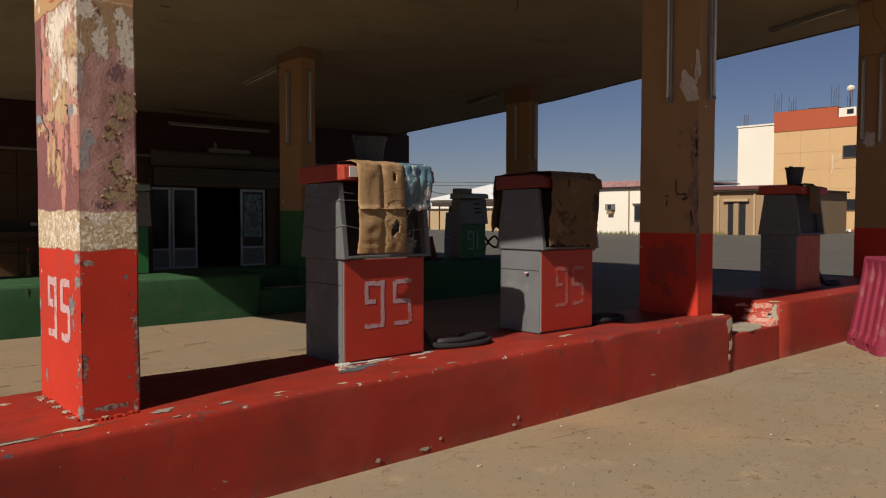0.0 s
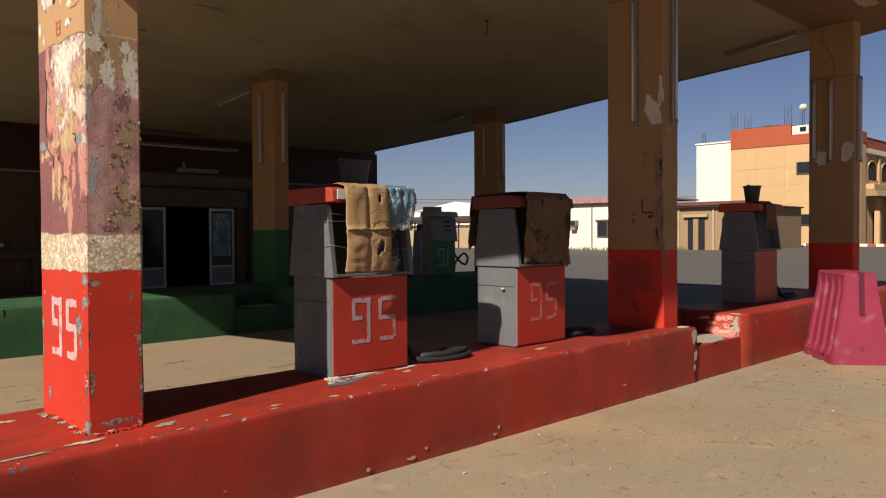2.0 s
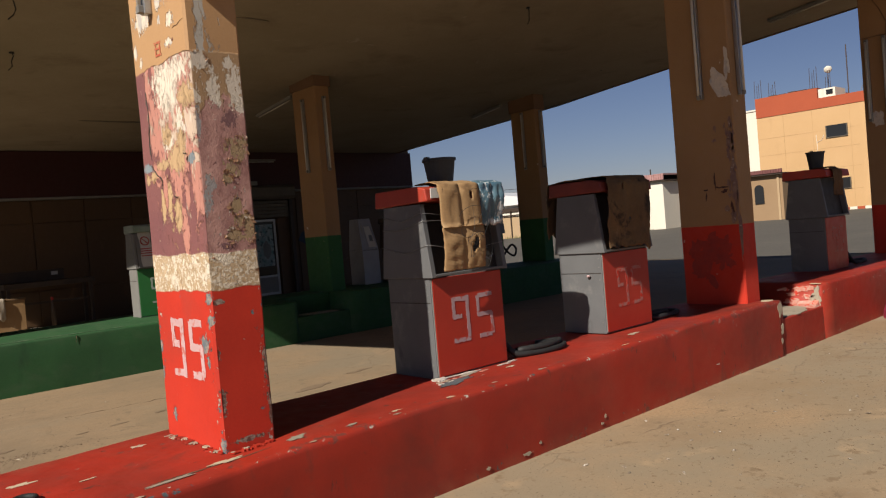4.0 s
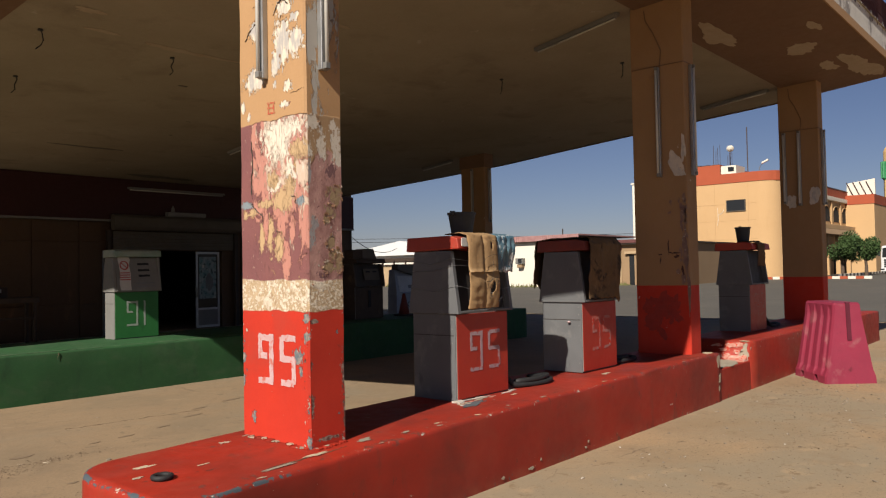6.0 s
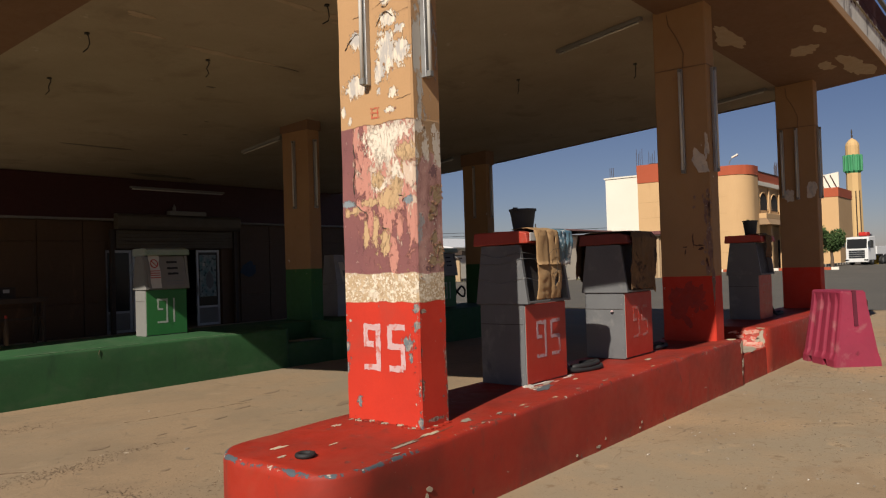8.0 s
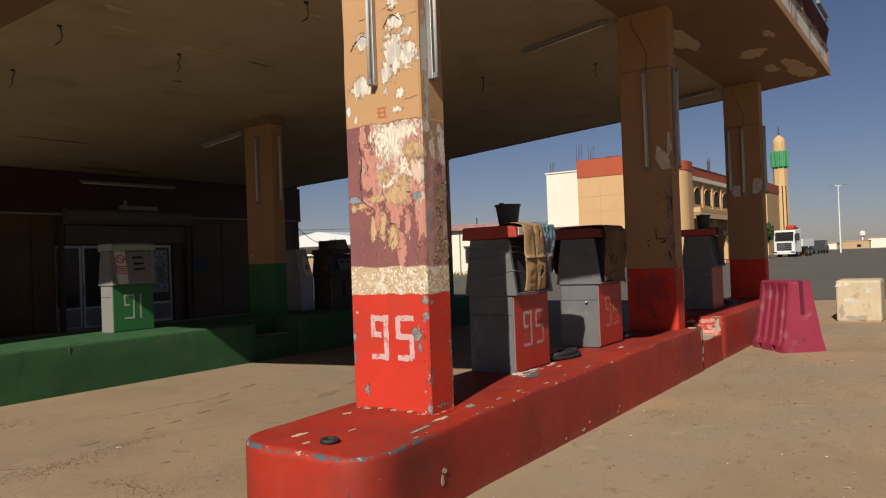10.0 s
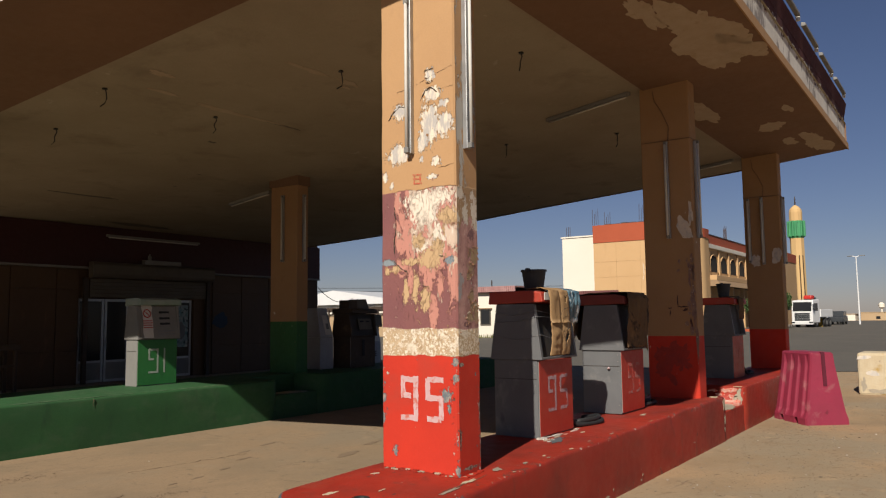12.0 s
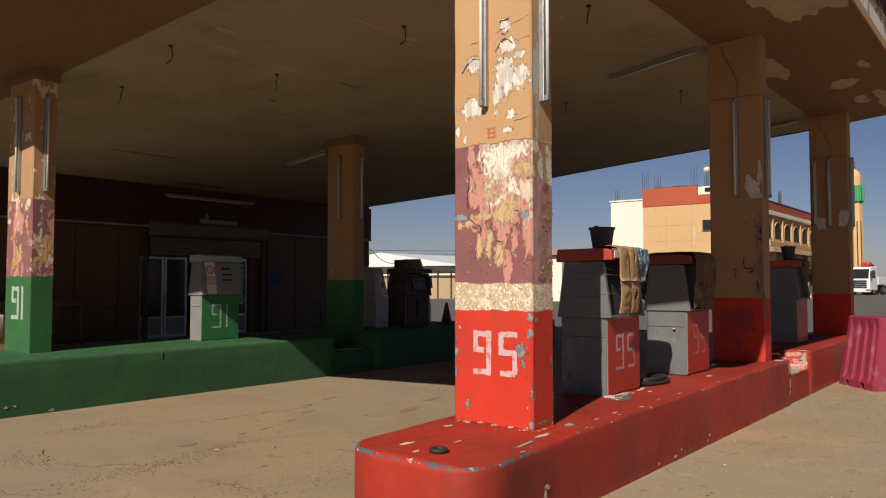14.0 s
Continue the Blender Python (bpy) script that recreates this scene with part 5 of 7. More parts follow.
# ---- fuel pumps ----
def pump(x, base, label, lower=M_grey, door=M_red, cap=M_red_cap, w=0.76, y0=4.58, tall=1.0, over=0.04, d=0.49, name="fuel_pump"):
    """A pump cabinet: plinth cabinet, tapering head with a sunken dial, and an overhanging cap."""
    y1 = y0 + d
    th = thing(name, (x + w / 2, y0 + d / 2, base), label, "fuel pump", "fuel pumps")
    z1, z2, z3 = base + 0.755 * tall, base + 1.30 * tall, base + 1.425 * tall
    part("cabinet", box((x, y0, base - 0.005), (x + w, y1, z1), 0.008), lower, th)
    dr = part("door", box((x + 0.014, y0 - 0.012, base + 0.01), (x + w - 0.008, y0 + 0.01, z1 - 0.012), 0.004), door, th)
    part("door_edge", box((x + 0.008, y0 - 0.009, base + 0.012), (x + 0.0135, y0 - 0.001, z1 - 0.014)), M_pale, th, "bright worn door edge")
    head = prism([(y0 + 0.01, z1), (y1 + 0.02, z1), (y1 - 0.06, z2), (y0 + 0.09, z2)], x + 0.035, x + w - 0.015, 0)
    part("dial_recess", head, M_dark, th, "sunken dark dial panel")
    side = [(y0 - 0.06, z1 - 0.004), (y1 + 0.03, z1 - 0.004), (y1 - 0.05, z2), (y0 + 0.015, z2)]
    for a in (x - 0.022, x + w - 0.018):
        part("side_panel", prism(side, a, a + 0.045, 0, 0.005), lower, th)
    part("lower_rail", box((x + 0.02, y0 - 0.058, z1 + 0.0), (x + w - 0.01, y0 - 0.02, z1 + 0.02), 0.004), lower, th)
    part("cap", prism([(y0 - 0.09, z2 + 0.012), (y0 - 0.075, z3 - 0.02), (y0 + 0.02, z3 + 0.004), (y1 + 0.02, z3), (y1 + 0.035, z2)], x - over, x + w + over, 0, 0.01), cap, th)
    part("seam", box((x - 0.003, y0 + 0.01, base + 0.56), (x + 0.002, y1 - 0.01, base + 0.566)), M_dark, th)
    for z in (0.50, 0.62, 0.70, 0.10):
        ob = part("rivet", lathe([(0.006, 0), (0.004, 0.003)], (0, 0, 0), 8), M_pale, th)
        ob.matrix_basis = pose(-w / 2 - 0.001, -d / 2 + 0.03, z, 0, -90, 0)
        ob.data.transform(Matrix.Translation(th.location))
    return th


def band(parent, x, y0, z, w=0.76, sag=0.03, seed=0):
    """Wire tied round the head of a pump."""
    r = random.Random(seed)
    yb = y0 + 0.49
    k = (z - parent.location.z - 0.755) / 0.545
    f, b = y0 - 0.10 + 0.13 * max(k, 0), yb + 0.045 - 0.095 * max(k, 0)
    pts = [(x - 0.027, b, z + r.uniform(-sag, sag)), (x - 0.03, (f + b) / 2, z - sag), (x - 0.027, f, z + sag * r.uniform(0.2, 1)), (x + 0.2, f - 0.05, z + r.uniform(-sag, sag)), (x + 0.45, f - 0.06, z + r.uniform(-sag, sag)), (x + w + 0.03, f, z), (x + w + 0.033, (f + b) / 2, z - sag), (x + w + 0.03, b, z)]
    fine = []
    for p, q in zip(pts, pts[1:]):
        for j in range(4):
            fine.append(tuple(p[i] + (q[i] - p[i]) * j / 4 + r.uniform(-0.003, 0.003) for i in range(3)))
    part("wire_tie", tube(fine + [pts[-1]], 0.0022, 5), M_steelwire, parent, "thin wire tied round the head", True)


def drape(name, x0, x1, path, material, at, label, folds=3, amp=0.025, rag=0.0, seed=0, thick=0.006, nx=28, hole=None, crumple=0.006):
    """Stiff card laid over a pump's head: a path of (y, z) swept over x with rounded folds and a ragged rim."""
    th = thing(name, at, label, "cardboard" if "card" in name else "sheet", "covers tied over the pumps")
    bm = B()
    r = random.Random(seed)
    seg = []
    for (a, b), (c, d) in zip(path, path[1:]):
        for k in range(9):
            seg.append((a + (c - a) * k / 9, b + (d - b) * k / 9))
    seg.append(path[-1])
    grid = []
    for j, (y, z) in enumerate(seg):
        q = j / (len(seg) - 1)
        row = []
        for i in range(nx + 1):
            u = i / nx
            f = (u * folds) % 1.0
            bulge = amp * (1 - abs(2 * f - 1) ** 3.5) * min(1, q * 2.5) * (0.8 + 0.5 * noise.noise((q * 5 + seed, 1.0, 4.0)))
            bulge += crumple * (noise.noise((u * 6 + seed, q * 6, 2.0)) + 0.7 * abs(noise.noise((u * 13, q * 15 + seed, 7.0))) + 0.4 * noise.noise((u * 29, q * 31, seed)))
            x = x0 + (x1 - x0) * u + rag * 0.5 * noise.noise((q * 7 + seed, u * 2, 5)) * (abs(u - 0.5) * 2) ** 2
            zz = z + (rag * noise.noise((u * 6, seed, 9)) * q ** 3)
            row.append(bm.verts.new((x, y - bulge, zz + bulge * (1 - min(1, q * 3)) * 0.6)))
        grid.append(row)
    for j in range(len(seg) - 1):
        for i in range(nx):
            u, q = (i + 0.5) / nx, (j + 0.5) / (len(seg) - 1)
            if hole and any(((u - hu) / ha) ** 2 + ((q - hq) / hb) ** 2 < 1 for hu, hq, ha, hb in hole):
                continue
            bm.faces.new((grid[j][i], grid[j][i + 1], grid[j + 1][i + 1], grid[j + 1][i]))
    ob = part("sheet", bm, material, th, smooth=True)
    so = ob.modifiers.new("thickness", "SOLIDIFY")
    so.thickness = thick
    return th


def bucket(at, r=0.14, h=0.20, tilt=0.0):
    th = thing("bucket", at, "dusty black plastic bucket standing on a pump", "bucket", "buckets on the pumps")
    x, y, z = at
    part("pail", lathe([(r * 0.72, 0.0), (r * 0.98, h - 0.02), (r * 1.06, h - 0.02), (r * 1.06, h), (r * 0.98, h), (r * 0.94, h - 0.01), (r * 0.70, 0.012), (0.01, 0.012)], at, 24), M_bucket, th)
    part("handle", tube([(x - r * 1.05, y, z + h - 0.02), (x - r * 1.3, y - 0.02, z + h - 0.02), (x - r * 1.45, y - 0.02, z + h - 0.035)], 0.006, 5), M_wire, th)
    for s in (-1, 1):
        part("lug", box((x + s * r * 1.02 - 0.018, y - 0.02, z + h - 0.03), (x + s * r * 1.02 + 0.018, y + 0.02, z + h + 0.012), 0.004), M_bucket, th)
    return th


def hose(pts, label="black rubber fuel hose lying in a loop on the island", r=0.026):
    th = thing("fuel_hose", pts[-1], label, "hose", "fuel hoses")
    fine = []
    P = [Vector(p) for p in pts]
    for i in range(len(P) - 1):
        p0, p1, p2, p3 = P[max(i - 1, 0)], P[i], P[i + 1], P[min(i + 2, len(P) - 1)]
        for k in range(6):
            s = k / 6
            fine.append(0.5 * ((2 * p1) + (p2 - p0) * s + (2 * p0 - 5 * p1 + 4 * p2 - p3) * s * s + (3 * p1 - p0 - 3 * p2 + p3) * s ** 3))
    fine.append(P[-1])
    part("hose", tube(fine, r, 8), M_rubber, th, smooth=True)
    return th


# red row
M_white_p = mat("thin_white_paint", (0.50, 0.36, 0.38), (0.44, 0.26, 0.27), 14, 0.75, 0.2, [((0.48, 0.10, 0.08), 18, 0.54, 0.64, ONE, -0.2)], 0.06)
p1 = pump(3.10, 0.592, "grey steel fuel pump with a red door numbered 95")
digits(p1, [NINE, FIVE], (3.305, 4.566, 0.845), (1, 0, 0), (0, -0.0009, 0), 0.145, 0.315, 0.115, 0.034, M_white_p, 31)
part("label_plate", box((3.10, 4.484, 1.925), (3.24, 4.492, 2.0), 0.002), M_paper, p1, "small white plate on the cap")
for k, z in enumerate((1.80, 1.74, 1.56)):
    band(p1, 3.10, 4.58, z, seed=k)
front1 = [(4.72, 2.035), (4.56, 2.045), (4.475, 2.02), (4.462, 1.93), (4.455, 1.72)]
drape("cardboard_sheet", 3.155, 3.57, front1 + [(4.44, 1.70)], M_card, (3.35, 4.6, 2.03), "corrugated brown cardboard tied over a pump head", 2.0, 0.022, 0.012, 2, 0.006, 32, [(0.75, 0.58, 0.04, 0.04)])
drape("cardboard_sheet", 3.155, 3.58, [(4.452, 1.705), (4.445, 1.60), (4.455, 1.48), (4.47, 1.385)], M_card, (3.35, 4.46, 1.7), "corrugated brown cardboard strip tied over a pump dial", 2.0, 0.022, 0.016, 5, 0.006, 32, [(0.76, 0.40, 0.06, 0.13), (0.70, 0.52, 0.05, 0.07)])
drape("printed_sheet", 3.58, 3.85, [(4.72, 2.035), (4.56, 2.045), (4.475, 2.02), (4.468, 1.9), (4.50, 1.70)], M_bluewrap, (3.7, 4.6, 2.03), "blue and white printed packaging folded over a pump head", 2.0, 0.022, 0.03, 7, 0.003, 34, None, 0.010)
w = random.Random(4)
for k in range(7):
    x, z, s = w.uniform(3.36, 3.62), w.uniform(1.45, 1.85), w.uniform(0.05, 0.13)
    ph, q = w.uniform(0, 6), w.uniform(0.5, 1.6)
    part("loose_wire", tube([(x + s * math.cos(ph + 0.35 * j) * q, 4.405 + 0.012 * math.sin(j * 0.8), z + s * math.sin(ph + 0.35 * j * 1.1) + 0.006 * j) for j in range(12)], 0.0016, 4), M_wire, p1, "thin tangled wire")
for k in range(5):
    part("scrawl", strokes([((0, 0), (1, 0.3 * (-1) ** k))], (3.63 + 0.05 * (k % 3), 4.556 + 0.012 * (k // 3), 1.45 + 0.06 * (k // 3)), (1, 0, 0), (0, 0.2, 1), 0.035, 0.05, 0.010, (0, -0.006, 0), 90 + k), M_greyink, p1)
bucket((3.52, 4.82, 2.018), 0.128, 0.235)
hose([(3.89, 4.78, 1.0), (3.93, 4.72, 0.80), (3.98, 4.62, 0.64), (4.12, 4.55, 0.615), (4.40, 4.50, 0.615), (4.60, 4.60, 0.615), (4.45, 4.72, 0.615), (4.15, 4.70, 0.62), (4.05, 4.60, 0.65), (4.3, 4.52, 0.655), (4.55, 4.60, 0.655), (4.35, 4.69, 0.65)])

p2 = pump(5.225, 0.60, "grey steel fuel pump with a red door, faded number 95", cap=mat("dull_red_cap", (0.25, 0.04, 0.025), (0.16, 0.03, 0.022), 3, 0.6, 0.2))
digits(p2, [NINE, FIVE], (5.45, 4.566, 0.84), (1, 0, 0), (0, -0.0009, 0), 0.14, 0.33, 0.09, 0.034, M_white_faint, 41)
part("knob", lathe([(0.012, 0), (0.02, 0.01), (0.008, 0.02)], (5.2, 4.72, 1.13), 10), M_white, p2)
drape("cardboard_sheet", 5.25, 5.925, [(5.0, 2.04), (4.75, 2.05), (4.51, 2.05), (4.47, 1.98), (4.47, 1.75), (4.49, 1.55), (4.49, 1.38)], M_card2, (5.65, 4.6, 2.03), "large dirty cardboard sheet hung over a pump head", 1.0, 0.03, 0.10, 11, 0.007, 44, [(0.3, 0.52, 0.02, 0.02), (0.45, 0.75, 0.02, 0.015)], 0.02)
drape("cardboard_sheet", 5.2, 5.95, [(4.7, 2.045), (4.95, 2.05), (5.12, 2.03), (5.15, 1.85), (5.16, 1.5)], M_card2, (5.6, 5.0, 2.03), "dark ragged cardboard hung over the back of a pump", 1.4, -0.02, 0.08, 13, 0.007, 30, None, 0.025)
hose([(6.0, 4.8, 0.98), (6.03, 4.75, 0.8), (6.08, 4.68, 0.64), (6.25, 4.62, 0.625), (6.6, 4.66, 0.625), (6.55, 4.85, 0.625), (6.25, 4.84, 0.625), (6.15, 4.72, 0.65), (6.4, 4.66, 0.66)])

p3 = pump(10.43, 0.655, "grey steel fuel pump with a red door and a scuffed number")
digits(p3, [NINE, FIVE], (10.66, 4.566, 0.92), (1, 0, 0), (0, -0.0009, 0), 0.14, 0.33, 0.09, 0.030, M_white_faint, 51)
bucket((10.80, 4.78, 2.08), 0.122, 0.26)
drape("cardboard_sheet", 10.55, 10.85, [(4.75, 2.09), (4.56, 2.10), (4.475, 2.06), (4.46, 1.9), (4.48, 1.7)], M_card2, (10.7, 4.6, 2.08), "torn brown cardboard tied over a pump head", 1.0, 0.02, 0.05, 17, 0.006, 28, None, 0.018)
hose([(11.2, 4.75, 1.35), (11.25, 4.7, 1.1), (11.35, 4.65, 0.85), (11.5, 4.6, 0.69), (11.9, 4.6, 0.685), (12.1, 4.7, 0.685), (11.8, 4.78, 0.685)])


# green row pumps
def green_pump(x, label, face=M_pale, sign=True, number=True, w=0.76, y0=12.25, body=M_pale):
    th = pump(x, 0.735, label, body, M_green if body is M_pale else body, mat("pale_green_cap", (0.40, 0.43, 0.38), (0.12, 0.26, 0.14), 1.1, 0.5, 0.15), w, y0, 1.0, 0.015, 0.30)
    fx = part("dial_face", prism([(y0 - 0.075, 1.505), (y0 + 0.045, 2.03), (y0 + 0.07, 2.03), (y0 - 0.03, 1.505)], x + 0.03, x + w - 0.02, 0), face, th, "pale enamel dial plate")
    def on(px, z):
        return Vector((x + px, y0 - 0.079 + 0.12 * (z - 1.505) / 0.525, z))
    up = Vector((0, 0.12, 0.525)).normalized()
    for z in (1.93, 1.83, 1.74):
        part("readout", strokes([((0, 0), (1, 0))], on(0.42, z), (1, 0, 0), up, 0.16, 0.1, 0.035, (0, -0.003, 0), 5), M_black, fx)
    for z in (1.62, 1.57):
        part("small_print", strokes([((0, 0), (1, 0))], on(0.36, z), (1, 0, 0), up, 0.30, 0.1, 0.014, (0, -0.003, 0), 6), M_greyink, fx)
    if sign:
        part("sign_sheet", strokes([((0.5, 0.02), (0.5, 0.98))], on(0.06, 1.60), (1, 0, 0), up, 0.23, 0.40, 0.2, (0, -0.003, 0), 7), M_paper, fx, "white no-smoking sheet")
        ring = [on(0.175, 1.91) + Vector((0.065 * math.cos(a), -0.006, 0)) + up * 0.065 * math.sin(a) for a in [i * math.tau / 24 for i in range(25)]]
        part("sign_ring", tube(ring, 0.009, 5), M_redink, fx, "red ring of the no-smoking sign")
        part("sign_bar", strokes([((0, 1), (1, 0))], on(0.135, 1.87) + Vector((0, -0.004, 0)), (1, 0, 0), up, 0.08, 0.08, 0.014, (0, -0.003, 0), 8), M_redink, fx)
        for z in (1.79, 1.755, 1.72, 1.68):
            part("sign_line", strokes([((0, 0), (1, 0))], on(0.095, z) + Vector((0, -0.004, 0)), (1, 0, 0), up, 0.16, 0.1, 0.016, (0, -0.003, 0), 9), M_redink, fx)
    if number:
        digits(th, [NINE, ONE_], (x + 0.22, y0 - 0.014, 0.95), (1, 0, 0), (0, -0.0009, 0), 0.16, 0.37, 0.08, 0.032, M_white_g, 71)
    return th


M_rust = mat("rusty_brown_metal", (0.085, 0.055, 0.035), (0.06, 0.042, 0.03), 3, 0.7, 0.3, [((0.13, 0.085, 0.05), 6, 0.58, 0.7, ONE, 0)])
green_pump(3.88, "green and pale grey fuel pump numbered 91 with no-smoking sheet")
rp = pump(9.06, 0.735, "rusty brown fuel pump with a dusty box on top", M_rust, M_rust, M_rust, 0.84, 12.25, 0.90, 0.01)
part("dial_panel", prism([(12.236, 1.56), (12.292, 1.80), (12.30, 1.80), (12.246, 1.56)], 9.36, 9.80, 0), M_shutter, rp, "dusty pale dial panel")
for x in (9.42, 9.62):
    part("readout", prism([(12.268, 1.72), (12.276, 1.755), (12.285, 1.755), (12.277, 1.72)], x, x + 0.12, 0), M_black, rp)
part("nozzle_slot", box((9.44, 12.22, 0.98), (9.52, 12.239, 1.34), 0.004), M_black, rp)
green_pump(11.42, "green fuel pump numbered 91 with a coiled hose", M_pale, False, True)
bx = thing("cardboard_box", (9.45, 12.5, 2.02), "dark dusty carton lying on a fuel pump", "box", "boxes on the pumps")
part("carton", box((9.14, 12.36, 2.02), (9.42, 12.64, 2.21), 0.01), M_rust, bx)
bx = thing("cardboard_box", (9.65, 12.5, 2.02), "pale dusty carton lying on a fuel pump", "box", "boxes on the pumps")
part("carton", hull(B(), [(9.43, 12.36, 2.02), (9.84, 12.36, 2.02), (9.84, 12.62, 2.02), (9.43, 12.62, 2.02), (9.43, 12.38, 2.23), (9.76, 12.38, 2.24), (9.76, 12.6, 2.24), (9.43, 12.6, 2.23)], 0.008), M_shutter, bx)
bx = thing("cardboard_box", (11.7, 12.5, 2.16), "flat pale box lying on a fuel pump", "box", "boxes on the pumps")
part("carton", box((11.5, 12.34, 2.155), (11.85, 12.6, 2.27), 0.01), M_pale, bx)
hose([(12.22, 12.5, 1.5), (12.26, 12.42, 1.3), (12.4, 12.35, 1.05), (12.62, 12.35, 0.95), (12.75, 12.4, 1.1), (12.6, 12.4, 1.2), (12.35, 12.4, 1.0), (12.3, 12.4, 0.8)], "black fuel hose hanging from a green pump", 0.025)

# white machines, cone
def machine(x, w, h, y, label, lettered, z=0.735):
    """A white cabinet with a leaning head and a notice on it."""
    th = thing("ice_machine" if lettered else "white_cabinet", (x + w / 2, y + 0.2, z), label, "cabinet", "white cabinets")
    part("cabinet", box((x, y, z), (x + w, y + 0.45, z + h * 0.52), 0.01), M_whitebox, th)
    part("head", hull(B(), [(x, y, z + h * 0.525), (x + w, y, z + h * 0.525), (x + w, y + 0.45, z + h * 0.525), (x, y + 0.45, z + h * 0.525), (x + 0.05, y + 0.15, z + h), (x + w - 0.05, y + 0.15, z + h), (x + w - 0.05, y + 0.43, z + h), (x + 0.05, y + 0.43, z + h)], 0.012), M_whitebox, th)
    za, zb = z + h * 0.56, z + h * 0.88

    def lean(zz):
        return y + 0.15 * (zz - z - h * 0.525) / (h * 0.475) - 0.012
    part("notice", hull(B(), [(x + 0.17, lean(za), za), (x + w - 0.04, lean(za), za), (x + w - 0.04, lean(za) + 0.008, za), (x + 0.17, lean(za) + 0.008, za), (x + 0.15, lean(zb), zb), (x + w - 0.12, lean(zb), zb), (x + w - 0.12, lean(zb) + 0.008, zb), (x + 0.15, lean(zb) + 0.008, zb)]), M_paper, th)
    zc, zd = za + 0.12, za + 0.24
    part("notice_mark", hull(B(), [(x + w * 0.55, lean(zc) - 0.006, zc), (x + w * 0.75, lean(zc) - 0.006, zc), (x + w * 0.75, lean(zc), zc), (x + w * 0.55, lean(zc), zc), (x + w * 0.54, lean(zd) - 0.006, zd), (x + w * 0.73, lean(zd) - 0.006, zd), (x + w * 0.73, lean(zd), zd), (x + w * 0.54, lean(zd), zd)]), M_greyink, th)
    if lettered:
        fc = bpy.data.curves.new("lettering", "FONT")
        fc.body, fc.size, fc.extrude, fc.align_x, fc.space_character = "ICE", 0.27, 0.002, "CENTER", 1.3
        fo = new("lettering", fc)
        fm = bpy.data.meshes.new_from_object(fo)
        bpy.data.objects.remove(fo)
        fm.materials.append(M_black)
        lt = new("lettering", fm)
        lt.parent = th
        lt.matrix_basis = pose(0.1, -0.204, 0.46, 90, 0, 0)
        part("tilted_box", hull(B(), [(x + 0.05, y - 0.02, z + h + 0.004), (x + w + 0.08, y - 0.02, z + h - 0.28), (x + w + 0.08, y + 0.3, z + h - 0.28), (x + 0.05, y + 0.3, z + h + 0.004), (x + 0.08, y - 0.02, z + h + 0.2), (x + w + 0.02, y - 0.02, z + h + 0.16), (x + w + 0.02, y + 0.3, z + h + 0.16), (x + 0.08, y + 0.3, z + h + 0.2)], 0.01), M_shutter, th, "dark dented box fixed on top")
    return th


M_whitebox = mat("dusty_white_enamel", (0.38, 0.40, 0.43), (0.31, 0.32, 0.35), 3, 0.5, 0.15, [((0.33, 0.31, 0.28), 5, 0.62, 0.75, (1, 1, 0.4), 0)], 0.06)
machine(17.75, 1.15, 1.80, 19.4, "white ice cabinet lettered ICE beyond the store", True, 0.0)
machine(8.40, 0.40, 1.30, 12.5, "dusty white cabinet on the green island", False)
cone = thing("traffic_cone", (10.62, 12.3, 0.735), "dull dark red traffic cone standing on the green island", "cone")
part("body", lathe([(0.13, 0.03), (0.03, 0.5), (0.02, 0.5)], (10.62, 12.3, 0.735), 16), mat("cone_plastic", (0.22, 0.04, 0.025), None, 4, 0.6, 0.1), cone, smooth=True)
part("base", box((10.45, 12.13, 0.735), (10.79, 12.47, 0.77), 0.01), M_rubber, cone)

# ---- barrier and block ----
bar = thing("road_barrier", (10.1, 3.4, 0), "faded magenta plastic road barrier standing on the concrete", "barrier")
BU, BW = Vector((0.77, 0.638, 0)), Vector((0.638, -0.77, 0))


def bar_at(s, a, z):
    """A place on the barrier: along it, across it and up."""
    return Vector((10.10, 3.07, 0)) + BU * s + BW * a + Vector((0, 0, z))


bm = B()
L, H = 1.02, 1.15
prof = [(0.37, 0.0), (0.365, 0.10), (0.33, 0.20), (0.21, 0.95), (0.195, H - 0.03), (0.17, H)]
rv = []
N = 56
for k in range(N + 1):
    s = k / N * L
    e = 0.018 * max(0, 1 - min(s, L - s) / 0.04)
    ring = []
    for sign in (-1, 1):
        for a, z in (prof if sign < 0 else prof[::-1]):
            g = 0.035 * max(0.0, math.cos((s - 0.13) / 0.235 * math.tau)) if 0.1 < s < L - 0.08 and 0.15 < z < H - 0.05 else 0.0
            zz = 0.10 if z == 0 and (abs(s - 0.30) < 0.06 or abs(s - 0.74) < 0.06) else z
            lean = s + (0.06 - 0.11 * s) * (z / H)
            ring.append(bm.verts.new(bar_at(lean, sign * (a - g - e), zz - (e if z > H - 0.01 else 0))))
    rv.append(ring)
m = len(rv[0])
for a, b in zip(rv, rv[1:]):
    for k in range(m):
        bm.faces.new((a[k], b[k], b[(k + 1) % m], a[(k + 1) % m]))
bm.faces.new(rv[0][::-1])
bm.faces.new(rv[-1])
bmesh.ops.recalc_face_normals(bm, faces=bm.faces)
part("shell", bm, M_barrier, bar)
